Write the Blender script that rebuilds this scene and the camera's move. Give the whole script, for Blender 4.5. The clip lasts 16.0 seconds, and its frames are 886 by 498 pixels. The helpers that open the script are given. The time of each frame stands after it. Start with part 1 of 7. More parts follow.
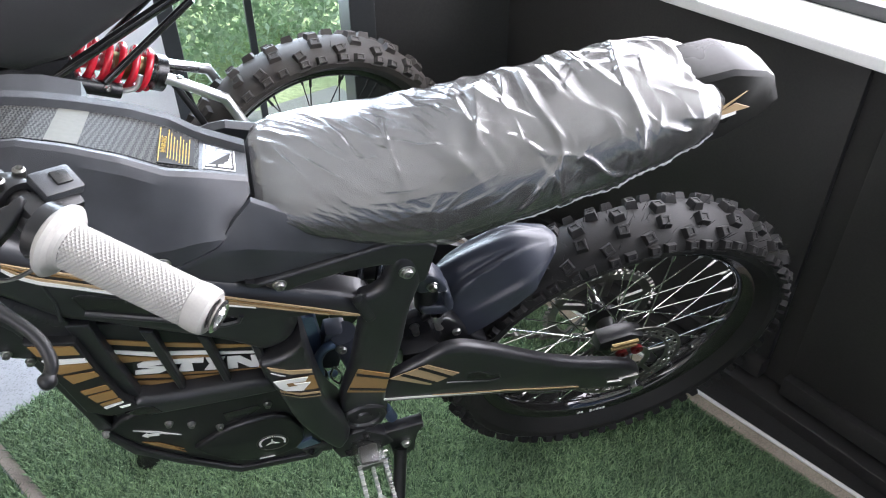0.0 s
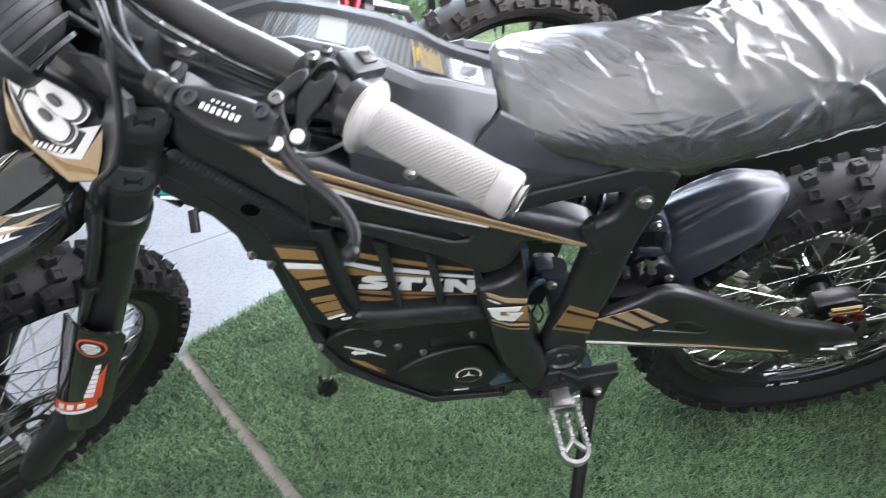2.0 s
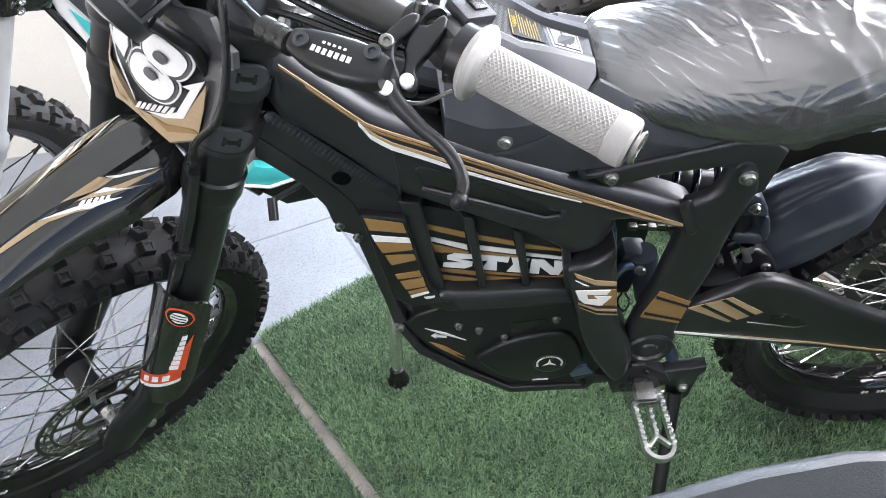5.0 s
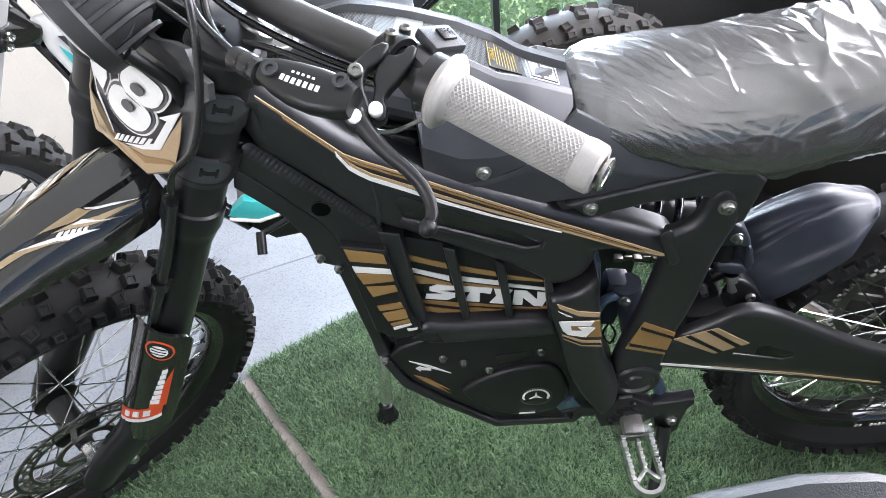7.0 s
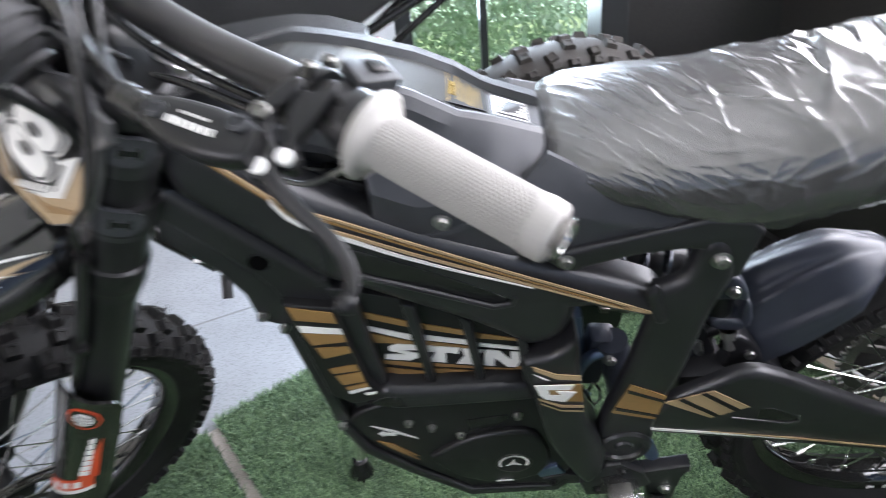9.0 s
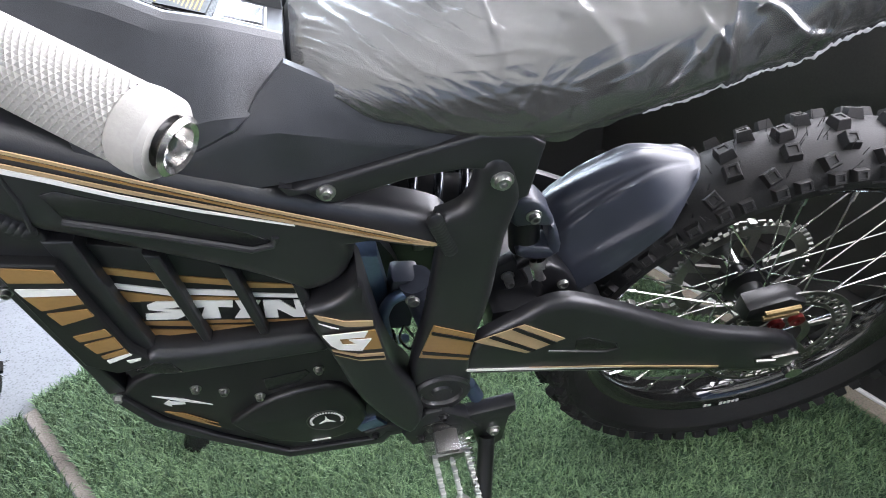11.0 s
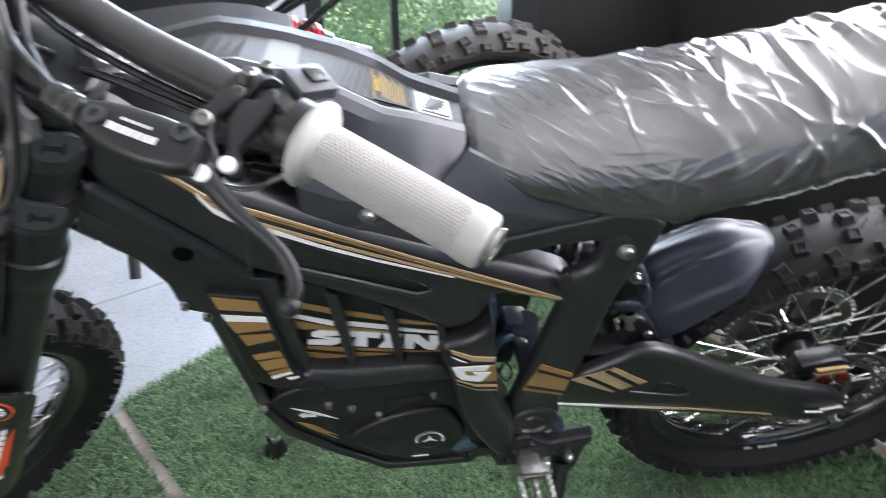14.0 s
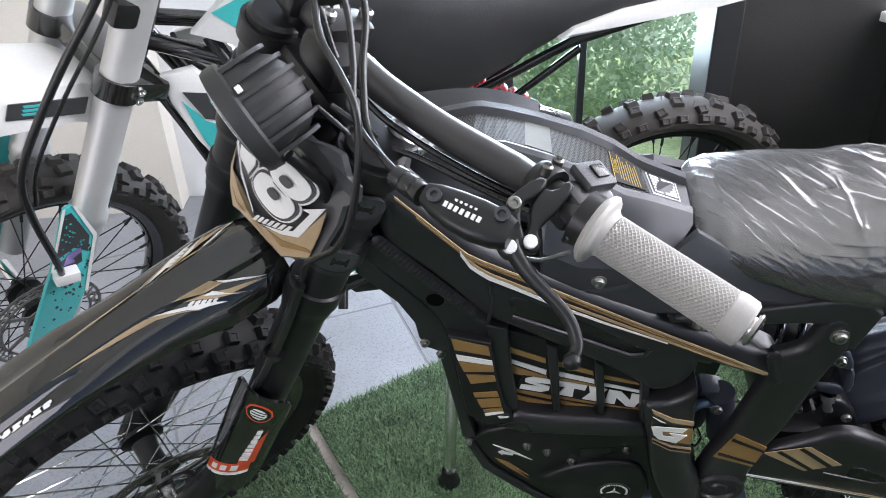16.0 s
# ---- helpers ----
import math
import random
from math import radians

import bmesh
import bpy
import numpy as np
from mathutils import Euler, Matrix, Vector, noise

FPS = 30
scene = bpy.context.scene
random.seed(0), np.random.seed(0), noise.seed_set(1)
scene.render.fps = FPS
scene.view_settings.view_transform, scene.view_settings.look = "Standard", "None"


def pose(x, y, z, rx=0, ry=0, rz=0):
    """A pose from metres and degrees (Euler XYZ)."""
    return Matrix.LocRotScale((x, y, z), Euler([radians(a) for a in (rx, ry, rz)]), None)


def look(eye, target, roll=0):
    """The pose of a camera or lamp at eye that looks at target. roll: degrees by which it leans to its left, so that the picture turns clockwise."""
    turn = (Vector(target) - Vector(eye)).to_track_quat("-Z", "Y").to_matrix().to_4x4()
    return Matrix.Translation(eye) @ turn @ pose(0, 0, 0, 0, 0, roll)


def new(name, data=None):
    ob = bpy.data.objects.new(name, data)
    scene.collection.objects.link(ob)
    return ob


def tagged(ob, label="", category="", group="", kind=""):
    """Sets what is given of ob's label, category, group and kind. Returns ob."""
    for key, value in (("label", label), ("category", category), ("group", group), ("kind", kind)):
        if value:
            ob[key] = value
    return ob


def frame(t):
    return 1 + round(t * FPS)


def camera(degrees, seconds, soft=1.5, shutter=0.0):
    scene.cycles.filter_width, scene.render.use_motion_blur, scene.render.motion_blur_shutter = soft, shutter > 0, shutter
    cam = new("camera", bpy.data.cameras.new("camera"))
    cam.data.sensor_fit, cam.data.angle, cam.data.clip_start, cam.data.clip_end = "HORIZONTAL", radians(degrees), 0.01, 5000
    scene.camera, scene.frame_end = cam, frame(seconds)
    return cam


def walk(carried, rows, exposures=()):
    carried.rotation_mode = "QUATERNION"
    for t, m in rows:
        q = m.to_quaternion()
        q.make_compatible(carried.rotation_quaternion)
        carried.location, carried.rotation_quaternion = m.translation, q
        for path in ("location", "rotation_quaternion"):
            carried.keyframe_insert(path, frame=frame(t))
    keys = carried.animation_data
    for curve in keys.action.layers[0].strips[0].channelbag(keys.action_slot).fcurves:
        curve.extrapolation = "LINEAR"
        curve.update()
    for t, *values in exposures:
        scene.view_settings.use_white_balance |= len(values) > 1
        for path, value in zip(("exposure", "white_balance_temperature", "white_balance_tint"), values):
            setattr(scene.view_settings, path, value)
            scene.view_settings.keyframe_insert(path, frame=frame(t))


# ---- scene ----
cam = camera(62.0, 16.0, soft=0.5, shutter=0.6)
PATH = [
    (0, (0.022, -0.057, 1.204), (0.486, 1.349, 0.111), -0.3),
    (0.5, (-0.002, -0.052, 1.196), (0.44, 1.35, 0.089), 0.2),
    (1, (-0.04, -0.051, 1.191), (0.29, 1.372, 0.072), -1.2),
    (1.5, (-0.072, -0.047, 1.184), (0.166, 1.388, 0.058), -2.5),
    (2, (-0.101, -0.048, 1.148), (0.058, 1.398, 0.022), -3.6),
    (2.5, (-0.124, -0.04, 1.12), (-0.048, 1.406, -0.016), -4.6),
    (3, (-0.142, -0.04, 1.109), (-0.109, 1.407, -0.028), -4.9),
    (3.5, (-0.141, -0.045, 1.11), (-0.121, 1.401, -0.027), -5.2),
    (4, (-0.141, -0.048, 1.112), (-0.127, 1.404, -0.018), -5.7),
    (4.2, (-0.146, -0.05, 1.111), (-0.129, 1.407, -0.012), -5.6),
    (6.5, (-0.116, -0.06, 1.099), (-0.094, 1.467, 0.074), -5.8),
    (7, (-0.119, -0.059, 1.098), (-0.088, 1.476, 0.083), -5.6),
    (7.5, (-0.126, -0.057, 1.099), (-0.094, 1.481, 0.091), -5.5),
    (8, (-0.146, -0.049, 1.119), (-0.132, 1.498, 0.121), -5.4),
    (8.5, (-0.159, -0.036, 1.127), (-0.171, 1.529, 0.158), -5.2),
    (9, (-0.074, 0.029, 1.067), (-0.036, 1.602, 0.112), -5.5),
    (9.5, (-0.009, 0.078, 1.011), (0.107, 1.613, 0.002), -8.3),
    (10, (0.039, 0.087, 1.001), (0.171, 1.608, -0.027), -9.9),
    (10.2, (0.045, 0.086, 0.998), (0.201, 1.587, -0.055), -8.7),
    (12.3, (0.04, 0.077, 1.002), (0.363, 1.525, -0.086), -2.1),
    (12.5, (0.035, 0.079, 1.006), (0.369, 1.523, -0.086), -2.1),
    (13, (0.001, 0.066, 1.037), (0.356, 1.521, -0.034), -1.4),
    (13.5, (-0.047, 0.035, 1.075), (0.296, 1.511, 0.019), -0.9),
    (14, (-0.092, 0.019, 1.099), (0.175, 1.519, 0.071), -0.6),
    (14.5, (-0.143, 0.003, 1.129), (-0.023, 1.554, 0.144), -1.9),
    (15, (-0.168, -0.012, 1.134), (-0.167, 1.56, 0.179), -2.7),
    (15.5, (-0.177, -0.023, 1.144), (-0.233, 1.562, 0.211), -2.6),
    (16, (-0.184, -0.043, 1.164), (-0.26, 1.544, 0.236), -2.3),
]
STOPS = [(0, 0.1), (1.5, 0.25), (3.5, 0.33), (7, 0.25), (8, 0.08), (8.5, -0.15), (9, 0.0), (9.5, 0.25), (10.2, 0.34), (12.5, 0.52), (13, 0.28), (13.5, 0.17), (14.5, 0.02), (16, -0.3)]
walk(cam, [(t, look(eye, target, roll)) for t, eye, target, roll in PATH], [(t, stops, 6350, 17) for t, stops in STOPS])

from mathutils import geometry

# ---- light ----
world = bpy.data.worlds.new("sky")
scene.world = world
world.use_nodes = True
wn = world.node_tree
sky = wn.nodes.new("ShaderNodeTexSky")
sky.sky_type, sky.sun_disc = "NISHITA", False
sky.sun_elevation, sky.sun_rotation = radians(55), radians(274)
wn.links.new(sky.outputs[0], wn.nodes["Background"].inputs[0])
wn.nodes["Background"].inputs[1].default_value = 0.15


def sun(strength, angle, elevation, azimuth):
    """azimuth: degrees from +x towards +y where the sun stands."""
    la = bpy.data.lights.new("sun", "SUN")
    la.energy, la.angle, la.color = strength, radians(angle), (1.0, 0.96, 0.9)
    e, a = radians(elevation), radians(azimuth)
    d = Vector((math.cos(e) * math.cos(a), math.cos(e) * math.sin(a), math.sin(e)))
    ob = new("sun", la)
    ob.matrix_basis = d.to_track_quat("Z", "Y").to_matrix().to_4x4()


sun(5.0, 1, 55, 176)


def area(name, centre, target, w, h, power, colour=(1, 1, 1)):
    la = bpy.data.lights.new(name, "AREA")
    la.shape, la.size, la.size_y, la.energy, la.color = "RECTANGLE", w, h, power, colour
    ob = new(name, la)
    ob.matrix_basis = look(centre, target)


# daylight through the long side window, the shop window behind and the garden window
area("side_window_light", (1.62, 0.88, 1.70), (0.0, 0.40, 1.40), 3.4, 1.75, 235, (0.96, 0.965, 1.0))
area("shop_window_light", (-2.3, -1.85, 1.45), (-0.7, 0.9, 0.4), 1.7, 1.3, 36, (0.97, 0.955, 1.0))
area("garden_window_light", (0.2, 2.2, 1.15), (0.0, 0.5, 0.75), 0.60, 1.4, 66, (0.74, 0.88, 1.0))


# ---- helpers for building ----
def link(name, bm, mat, smooth=40):
    bmesh.ops.recalc_face_normals(bm, faces=bm.faces)
    me = bpy.data.meshes.new(name)
    bm.to_mesh(me)
    bm.free()
    me.materials.append(mat)
    if smooth:
        me.shade_smooth()
        me.set_sharp_from_angle(angle=radians(smooth))
    return new(name, me)


def part(name, bm, mat, parent, label="", xf=None, smooth=40):
    ob = link(name, bm, mat, smooth)
    ob.parent = parent
    if xf is not None:
        ob.matrix_basis = xf
    return tagged(ob, label) if label else ob


def group_root(name, m, label, category, group="", kind=""):
    ob = new(name)
    ob.matrix_basis = m
    ob.empty_display_size = 0.05
    return tagged(ob, label, category, group, kind)


def box(bm, c, s, m=None, bevel=0.0):
    """A box of size s round c, turned by the matrix m, its edges bevelled."""
    r = bmesh.ops.create_cube(bm, size=1)
    vs = r["verts"]
    bmesh.ops.scale(bm, vec=s, verts=vs)
    if bevel:
        es = list({e for v in vs for e in v.link_edges})
        r = bmesh.ops.bevel(bm, geom=es, offset=bevel, segments=2, affect="EDGES", profile=0.6)
        vs = list(set(r["verts"]) | {v for v in vs if v.is_valid})
    bmesh.ops.transform(bm, matrix=Matrix.Translation(c) @ (m or Matrix()), verts=vs)
    return bm


def spline(pts, n):
    """n points on a smooth curve through pts."""
    p = [Vector(q) for q in pts]
    p = [2 * p[0] - p[1]] + p + [2 * p[-1] - p[-2]]
    out = []
    for i in range(n):
        u = i / (n - 1) * (len(p) - 3)
        k = min(int(u), len(p) - 4)
        t = u - k
        a, b, c, d = p[k:k + 4]
        out.append(0.5 * (2 * b + (c - a) * t + (2 * a - 5 * b + 4 * c - d) * t * t + (3 * b - a - 3 * c + d) * t ** 3))
    return out


def sweep(bm, pts, r, seg=12, caps=True, flat=1.0, up=(0, 0, 1)):
    """A tube along pts; r is one radius or one for each point; flat squeezes it across."""
    pts = [Vector(p) for p in pts]
    rs = [r] * len(pts) if isinstance(r, (int, float)) else list(r)
    rings, nrm = [], None
    for i, p in enumerate(pts):
        d = (pts[min(i + 1, len(pts) - 1)] - pts[max(i - 1, 0)]).normalized()
        if nrm is None:
            nrm = Vector(up)
            if abs(nrm.dot(d)) > 0.95:
                nrm = Vector((1, 0, 0))
        nrm = (nrm - d * nrm.dot(d)).normalized()
        side = d.cross(nrm)
        rings.append([bm.verts.new(p + rs[i] * (math.cos(a) * nrm + flat * math.sin(a) * side)) for a in [2 * math.pi * k / seg for k in range(seg)]])
    for a, b in zip(rings, rings[1:]):
        for k in range(seg):
            bm.faces.new((a[k], a[(k + 1) % seg], b[(k + 1) % seg], b[k]))
    if caps:
        bm.faces.new(rings[0][::-1])
        bm.faces.new(rings[-1])
    return bm


def rod(bm, a, b, r, seg=12, r2=None):
    return sweep(bm, [a, b], [r, r if r2 is None else r2], seg)


def lathe(bm, profile, centre=(0, 0, 0), axis=(0, 1, 0), seg=32, closed=False):
    """Turns (radius, along) pairs round an axis through centre."""
    q = Vector((0, 0, 1)).rotation_difference(Vector(axis))
    c = Vector(centre)
    rings = []
    for r, h in profile:
        if r < 1e-6:
            rings.append([bm.verts.new(c + q @ Vector((0, 0, h)))])
        else:
            rings.append([bm.verts.new(c + q @ Vector((r * math.cos(a), r * math.sin(a), h))) for a in [2 * math.pi * k / seg for k in range(seg)]])
    pairs = list(zip(rings, rings[1:])) + ([(rings[-1], rings[0])] if closed else [])
    for a, b in pairs:
        for k in range(seg):
            j = (k + 1) % seg
            if len(a) == 1 and len(b) == 1:
                continue
            if len(a) == 1:
                bm.faces.new((a[0], b[k], b[j]))
            elif len(b) == 1:
                bm.faces.new((a[k], b[0], a[j]))
            else:
                bm.faces.new((a[k], b[k], b[j], a[j]))
    return bm


def loft(bm, sections, caps=True, closed=True):
    """Skins closed rings of equal count."""
    rings = [[bm.verts.new(p) for p in s] for s in sections]
    n = len(rings[0])
    for a, b in zip(rings, rings[1:]):
        for k in range(n if closed else n - 1):
            bm.faces.new((a[k], a[(k + 1) % n], b[(k + 1) % n], b[k]))
    if caps and closed:
        bm.faces.new(rings[0][::-1])
        bm.faces.new(rings[-1])
    return bm


def slab(bm, outline, y0, y1, bevel=0.0, m=None):
    """A plate with an outline of (x, z) pairs, from y0 to y1. y may be a function of (x, z)."""
    f0 = y0 if callable(y0) else (lambda x, z: y0)
    f1 = y1 if callable(y1) else (lambda x, z: y1)
    a = [bm.verts.new((x, f0(x, z), z)) for x, z in outline]
    b = [bm.verts.new((x, f1(x, z), z)) for x, z in outline]
    n = len(a)
    fs = [bm.faces.new(a), bm.faces.new(b[::-1])]
    for k in range(n):
        fs.append(bm.faces.new((a[k], b[k], b[(k + 1) % n], a[(k + 1) % n])))
    vs = a + b
    if bevel:
        es = list({e for f in fs[:2] for e in f.edges})
        r = bmesh.ops.bevel(bm, geom=es, offset=bevel, segments=2, affect="EDGES", profile=0.5, clamp_overlap=True)
        vs = list({v for v in vs if v.is_valid} | set(r["verts"]))
    if m is not None:
        bmesh.ops.transform(bm, matrix=m, verts=vs)
    return bm


def soft(outline, times=1):
    """Cuts the corners of a closed outline."""
    for _ in range(times):
        out = []
        for (x0, z0), (x1, z1) in zip(outline, outline[1:] + outline[:1]):
            out += [(x0 * 0.75 + x1 * 0.25, z0 * 0.75 + z1 * 0.25), (x0 * 0.25 + x1 * 0.75, z0 * 0.25 + z1 * 0.75)]
        outline = out
    return outline


def B():
    return bmesh.new()


# ---- materials ----
def mat(name, colour, rough=0.5, metal=0.0, noise_scale=0.0, vary=0.0, bump=0.0, coat=0.0, spec=0.5, rough_vary=0.0):
    m = bpy.data.materials.new(name)
    m.use_nodes = True
    nt = m.node_tree
    b = nt.nodes["Principled BSDF"]
    b.inputs["Base Color"].default_value = (*colour, 1)
    b.inputs["Roughness"].default_value = rough
    b.inputs["Metallic"].default_value = metal
    b.inputs["Coat Weight"].default_value = coat
    b.inputs["Coat Roughness"].default_value = 0.05
    b.inputs["Specular IOR Level"].default_value = spec
    if noise_scale:
        tc = nt.nodes.new("ShaderNodeTexCoord")
        n1 = nt.nodes.new("ShaderNodeTexNoise")
        n1.inputs["Scale"].default_value, n1.inputs["Detail"].default_value = noise_scale, 6
        nt.links.new(tc.outputs["Object"], n1.inputs["Vector"])
        n2 = nt.nodes.new("ShaderNodeTexNoise")
        n2.inputs["Scale"].default_value, n2.inputs["Detail"].default_value = max(noise_scale / 40, 4), 4
        nt.links.new(tc.outputs["Object"], n2.inputs["Vector"])
        if vary:
            av = nt.nodes.new("ShaderNodeMath")
            av.operation = "ADD"
            nt.links.new(n1.outputs[0], av.inputs[0])
            nt.links.new(n2.outputs[0], av.inputs[1])
            mr = nt.nodes.new("ShaderNodeMapRange")
            mr.inputs["From Min"].default_value, mr.inputs["From Max"].default_value = 0.7, 1.3
            mr.inputs["To Min"].default_value, mr.inputs["To Max"].default_value = 1 - vary, 1 + vary
            nt.links.new(av.outputs[0], mr.inputs["Value"])
            mx = nt.nodes.new("ShaderNodeVectorMath")
            mx.operation = "SCALE"
            mx.inputs[0].default_value = colour
            nt.links.new(mr.outputs[0], mx.inputs["Scale"])
            nt.links.new(mx.outputs[0], b.inputs["Base Color"])
        if rough_vary:
            rr = nt.nodes.new("ShaderNodeMapRange")
            rr.inputs["From Min"].default_value, rr.inputs["From Max"].default_value = 0.3, 0.7
            rr.inputs["To Min"].default_value, rr.inputs["To Max"].default_value = max(rough - rough_vary, 0.02), min(rough + rough_vary, 1)
            nt.links.new(n2.outputs[0], rr.inputs["Value"])
            nt.links.new(rr.outputs[0], b.inputs["Roughness"])
        if bump:
            bp = nt.nodes.new("ShaderNodeBump")
            bp.inputs["Strength"].default_value, bp.inputs["Distance"].default_value = bump, 0.002
            nt.links.new(n1.outputs[0], bp.inputs["Height"])
            nt.links.new(bp.outputs[0], b.inputs["Normal"])
    return m
def ramp_mix(m, tex, out, dark, light, lo, hi, socket="Base Color"):
    """Base colour between dark and light by a texture's value."""
    nt = m.node_tree
    mr = nt.nodes.new("ShaderNodeMapRange")
    mr.inputs["From Min"].default_value, mr.inputs["From Max"].default_value = lo, hi
    nt.links.new(tex.outputs[out], mr.inputs["Value"])
    mx = nt.nodes.new("ShaderNodeMix")
    mx.data_type = "RGBA"
    mx.inputs[6].default_value, mx.inputs[7].default_value = (*dark, 1), (*light, 1)
    nt.links.new(mr.outputs[0], mx.inputs[0])
    nt.links.new(mx.outputs[2], nt.nodes["Principled BSDF"].inputs[socket])
    return mx


def grass_mat():
    m = mat("artificial_grass_blades", (0.06, 0.15, 0.05), 0.55)
    nt = m.node_tree
    g = nt.nodes.new("ShaderNodeNewGeometry")
    mx = ramp_mix(m, g, "Random Per Island", (0.014, 0.052, 0.022), (0.245, 0.375, 0.190), 0.0, 1.0)
    tc, n = nt.nodes.new("ShaderNodeTexCoord"), nt.nodes.new("ShaderNodeTexNoise")
    n.inputs["Scale"].default_value = 7
    nt.links.new(tc.outputs["Object"], n.inputs["Vector"])
    mr = nt.nodes.new("ShaderNodeMapRange")
    mr.inputs["From Min"].default_value, mr.inputs["From Max"].default_value = 0.3, 0.7
    mr.inputs["To Min"].default_value, mr.inputs["To Max"].default_value = 0.75, 1.25
    nt.links.new(n.outputs[0], mr.inputs["Value"])
    sc = nt.nodes.new("ShaderNodeVectorMath")
    sc.operation = "SCALE"
    nt.links.new(mx.outputs[2], sc.inputs[0])
    nt.links.new(mr.outputs[0], sc.inputs["Scale"])
    nt.links.new(sc.outputs[0], nt.nodes["Principled BSDF"].inputs["Base Color"])
    return m


def granite_mat(name, base):
    """Light speckled stone with a slightly different tone on each piece."""
    m = mat(name, base, 0.55, 0, 300, 0.14, 0.15, rough_vary=0.1)
    nt = m.node_tree
    b = nt.nodes["Principled BSDF"]
    old = b.inputs["Base Color"].links[0].from_socket
    oi, sp = nt.nodes.new("ShaderNodeObjectInfo"), nt.nodes.new("ShaderNodeTexVoronoi")
    tc = nt.nodes.new("ShaderNodeTexCoord")
    sp.inputs["Scale"].default_value = 170
    nt.links.new(tc.outputs["Object"], sp.inputs["Vector"])
    sm = nt.nodes.new("ShaderNodeMapRange")
    sm.inputs["From Min"].default_value, sm.inputs["From Max"].default_value = 0.1, 0.45
    sm.inputs["To Min"].default_value, sm.inputs["To Max"].default_value = 0.66, 1.10
    nt.links.new(sp.outputs["Distance"], sm.inputs["Value"])
    om = nt.nodes.new("ShaderNodeMapRange")
    om.inputs["To Min"].default_value, om.inputs["To Max"].default_value = 0.92, 1.06
    nt.links.new(oi.outputs["Random"], om.inputs["Value"])
    mu = nt.nodes.new("ShaderNodeMath")
    mu.operation = "MULTIPLY"
    nt.links.new(sm.outputs[0], mu.inputs[0])
    nt.links.new(om.outputs[0], mu.inputs[1])
    sc = nt.nodes.new("ShaderNodeVectorMath")
    sc.operation = "SCALE"
    nt.links.new(old, sc.inputs[0])
    nt.links.new(mu.outputs[0], sc.inputs["Scale"])
    nt.links.new(sc.outputs[0], b.inputs["Base Color"])
    return m


def carbon_mat():
    m = mat("carbon_weave_film", (0.03, 0.03, 0.03), 0.55, spec=0.06)
    nt = m.node_tree
    tc, mp = nt.nodes.new("ShaderNodeTexCoord"), nt.nodes.new("ShaderNodeMapping")
    mp.inputs["Rotation"].default_value = (0, 0, radians(38))
    ck = nt.nodes.new("ShaderNodeTexChecker")
    ck.inputs["Scale"].default_value = 420
    ck.inputs["Color1"].default_value, ck.inputs["Color2"].default_value = (0.070, 0.070, 0.065, 1), (0.010, 0.010, 0.010, 1)
    nt.links.new(tc.outputs["Object"], mp.inputs["Vector"])
    nt.links.new(mp.outputs[0], ck.inputs["Vector"])
    nt.links.new(ck.outputs["Color"], nt.nodes["Principled BSDF"].inputs["Base Color"])
    return m


def film_mat(cover=0.88):
    """Thin wrapping film lying on black vinyl: dark and glossy, milky along its creases."""
    m = mat("clear_plastic_film", (0.05, 0.05, 0.05), 0.27, spec=0.8, coat=0.15)
    nt = m.node_tree
    b, out = nt.nodes["Principled BSDF"], nt.nodes["Material Output"]
    b.inputs["IOR"].default_value = 1.75
    tr, mx = nt.nodes.new("ShaderNodeBsdfTransparent"), nt.nodes.new("ShaderNodeMixShader")
    mx.inputs[0].default_value = cover
    tc, mp = nt.nodes.new("ShaderNodeTexCoord"), nt.nodes.new("ShaderNodeMapping")
    mp.inputs["Scale"].default_value, mp.inputs["Rotation"].default_value = (16, 34, 46), (0, radians(35), radians(10))
    n = nt.nodes.new("ShaderNodeTexNoise")
    n.noise_type, n.normalize = "RIDGED_MULTIFRACTAL", True
    n.inputs["Scale"].default_value, n.inputs["Detail"].default_value, n.inputs["Distortion"].default_value = 1.0, 3, 0.7
    nt.links.new(tc.outputs["Object"], mp.inputs["Vector"])
    nt.links.new(mp.outputs[0], n.inputs["Vector"])
    ramp_mix(m, n, 0, (0.048, 0.047, 0.045), (0.24, 0.24, 0.24), 0.66, 1.0)
    bp = nt.nodes.new("ShaderNodeBump")
    bp.inputs["Strength"].default_value, bp.inputs["Distance"].default_value = 0.22, 0.002
    nt.links.new(n.outputs[0], bp.inputs["Height"])
    nt.links.new(bp.outputs[0], b.inputs["Normal"])
    nt.links.new(tr.outputs[0], mx.inputs[1])
    nt.links.new(b.outputs[0], mx.inputs[2])
    nt.links.new(mx.outputs[0], out.inputs["Surface"])
    return m


def glass_mat():
    m = bpy.data.materials.new("window_glass")
    m.use_nodes = True
    nt = m.node_tree
    b, out = nt.nodes["Principled BSDF"], nt.nodes["Material Output"]
    b.inputs["Base Color"].default_value, b.inputs["Roughness"].default_value = (0.05, 0.06, 0.06, 1), 0.02
    tr, mx = nt.nodes.new("ShaderNodeBsdfTransparent"), nt.nodes.new("ShaderNodeMixShader")
    tr.inputs[0].default_value = (0.93, 0.97, 0.95, 1)
    mx.inputs[0].default_value = 0.07
    nt.links.new(tr.outputs[0], mx.inputs[1])
    nt.links.new(b.outputs[0], mx.inputs[2])
    nt.links.new(mx.outputs[0], out.inputs["Surface"])
    return m


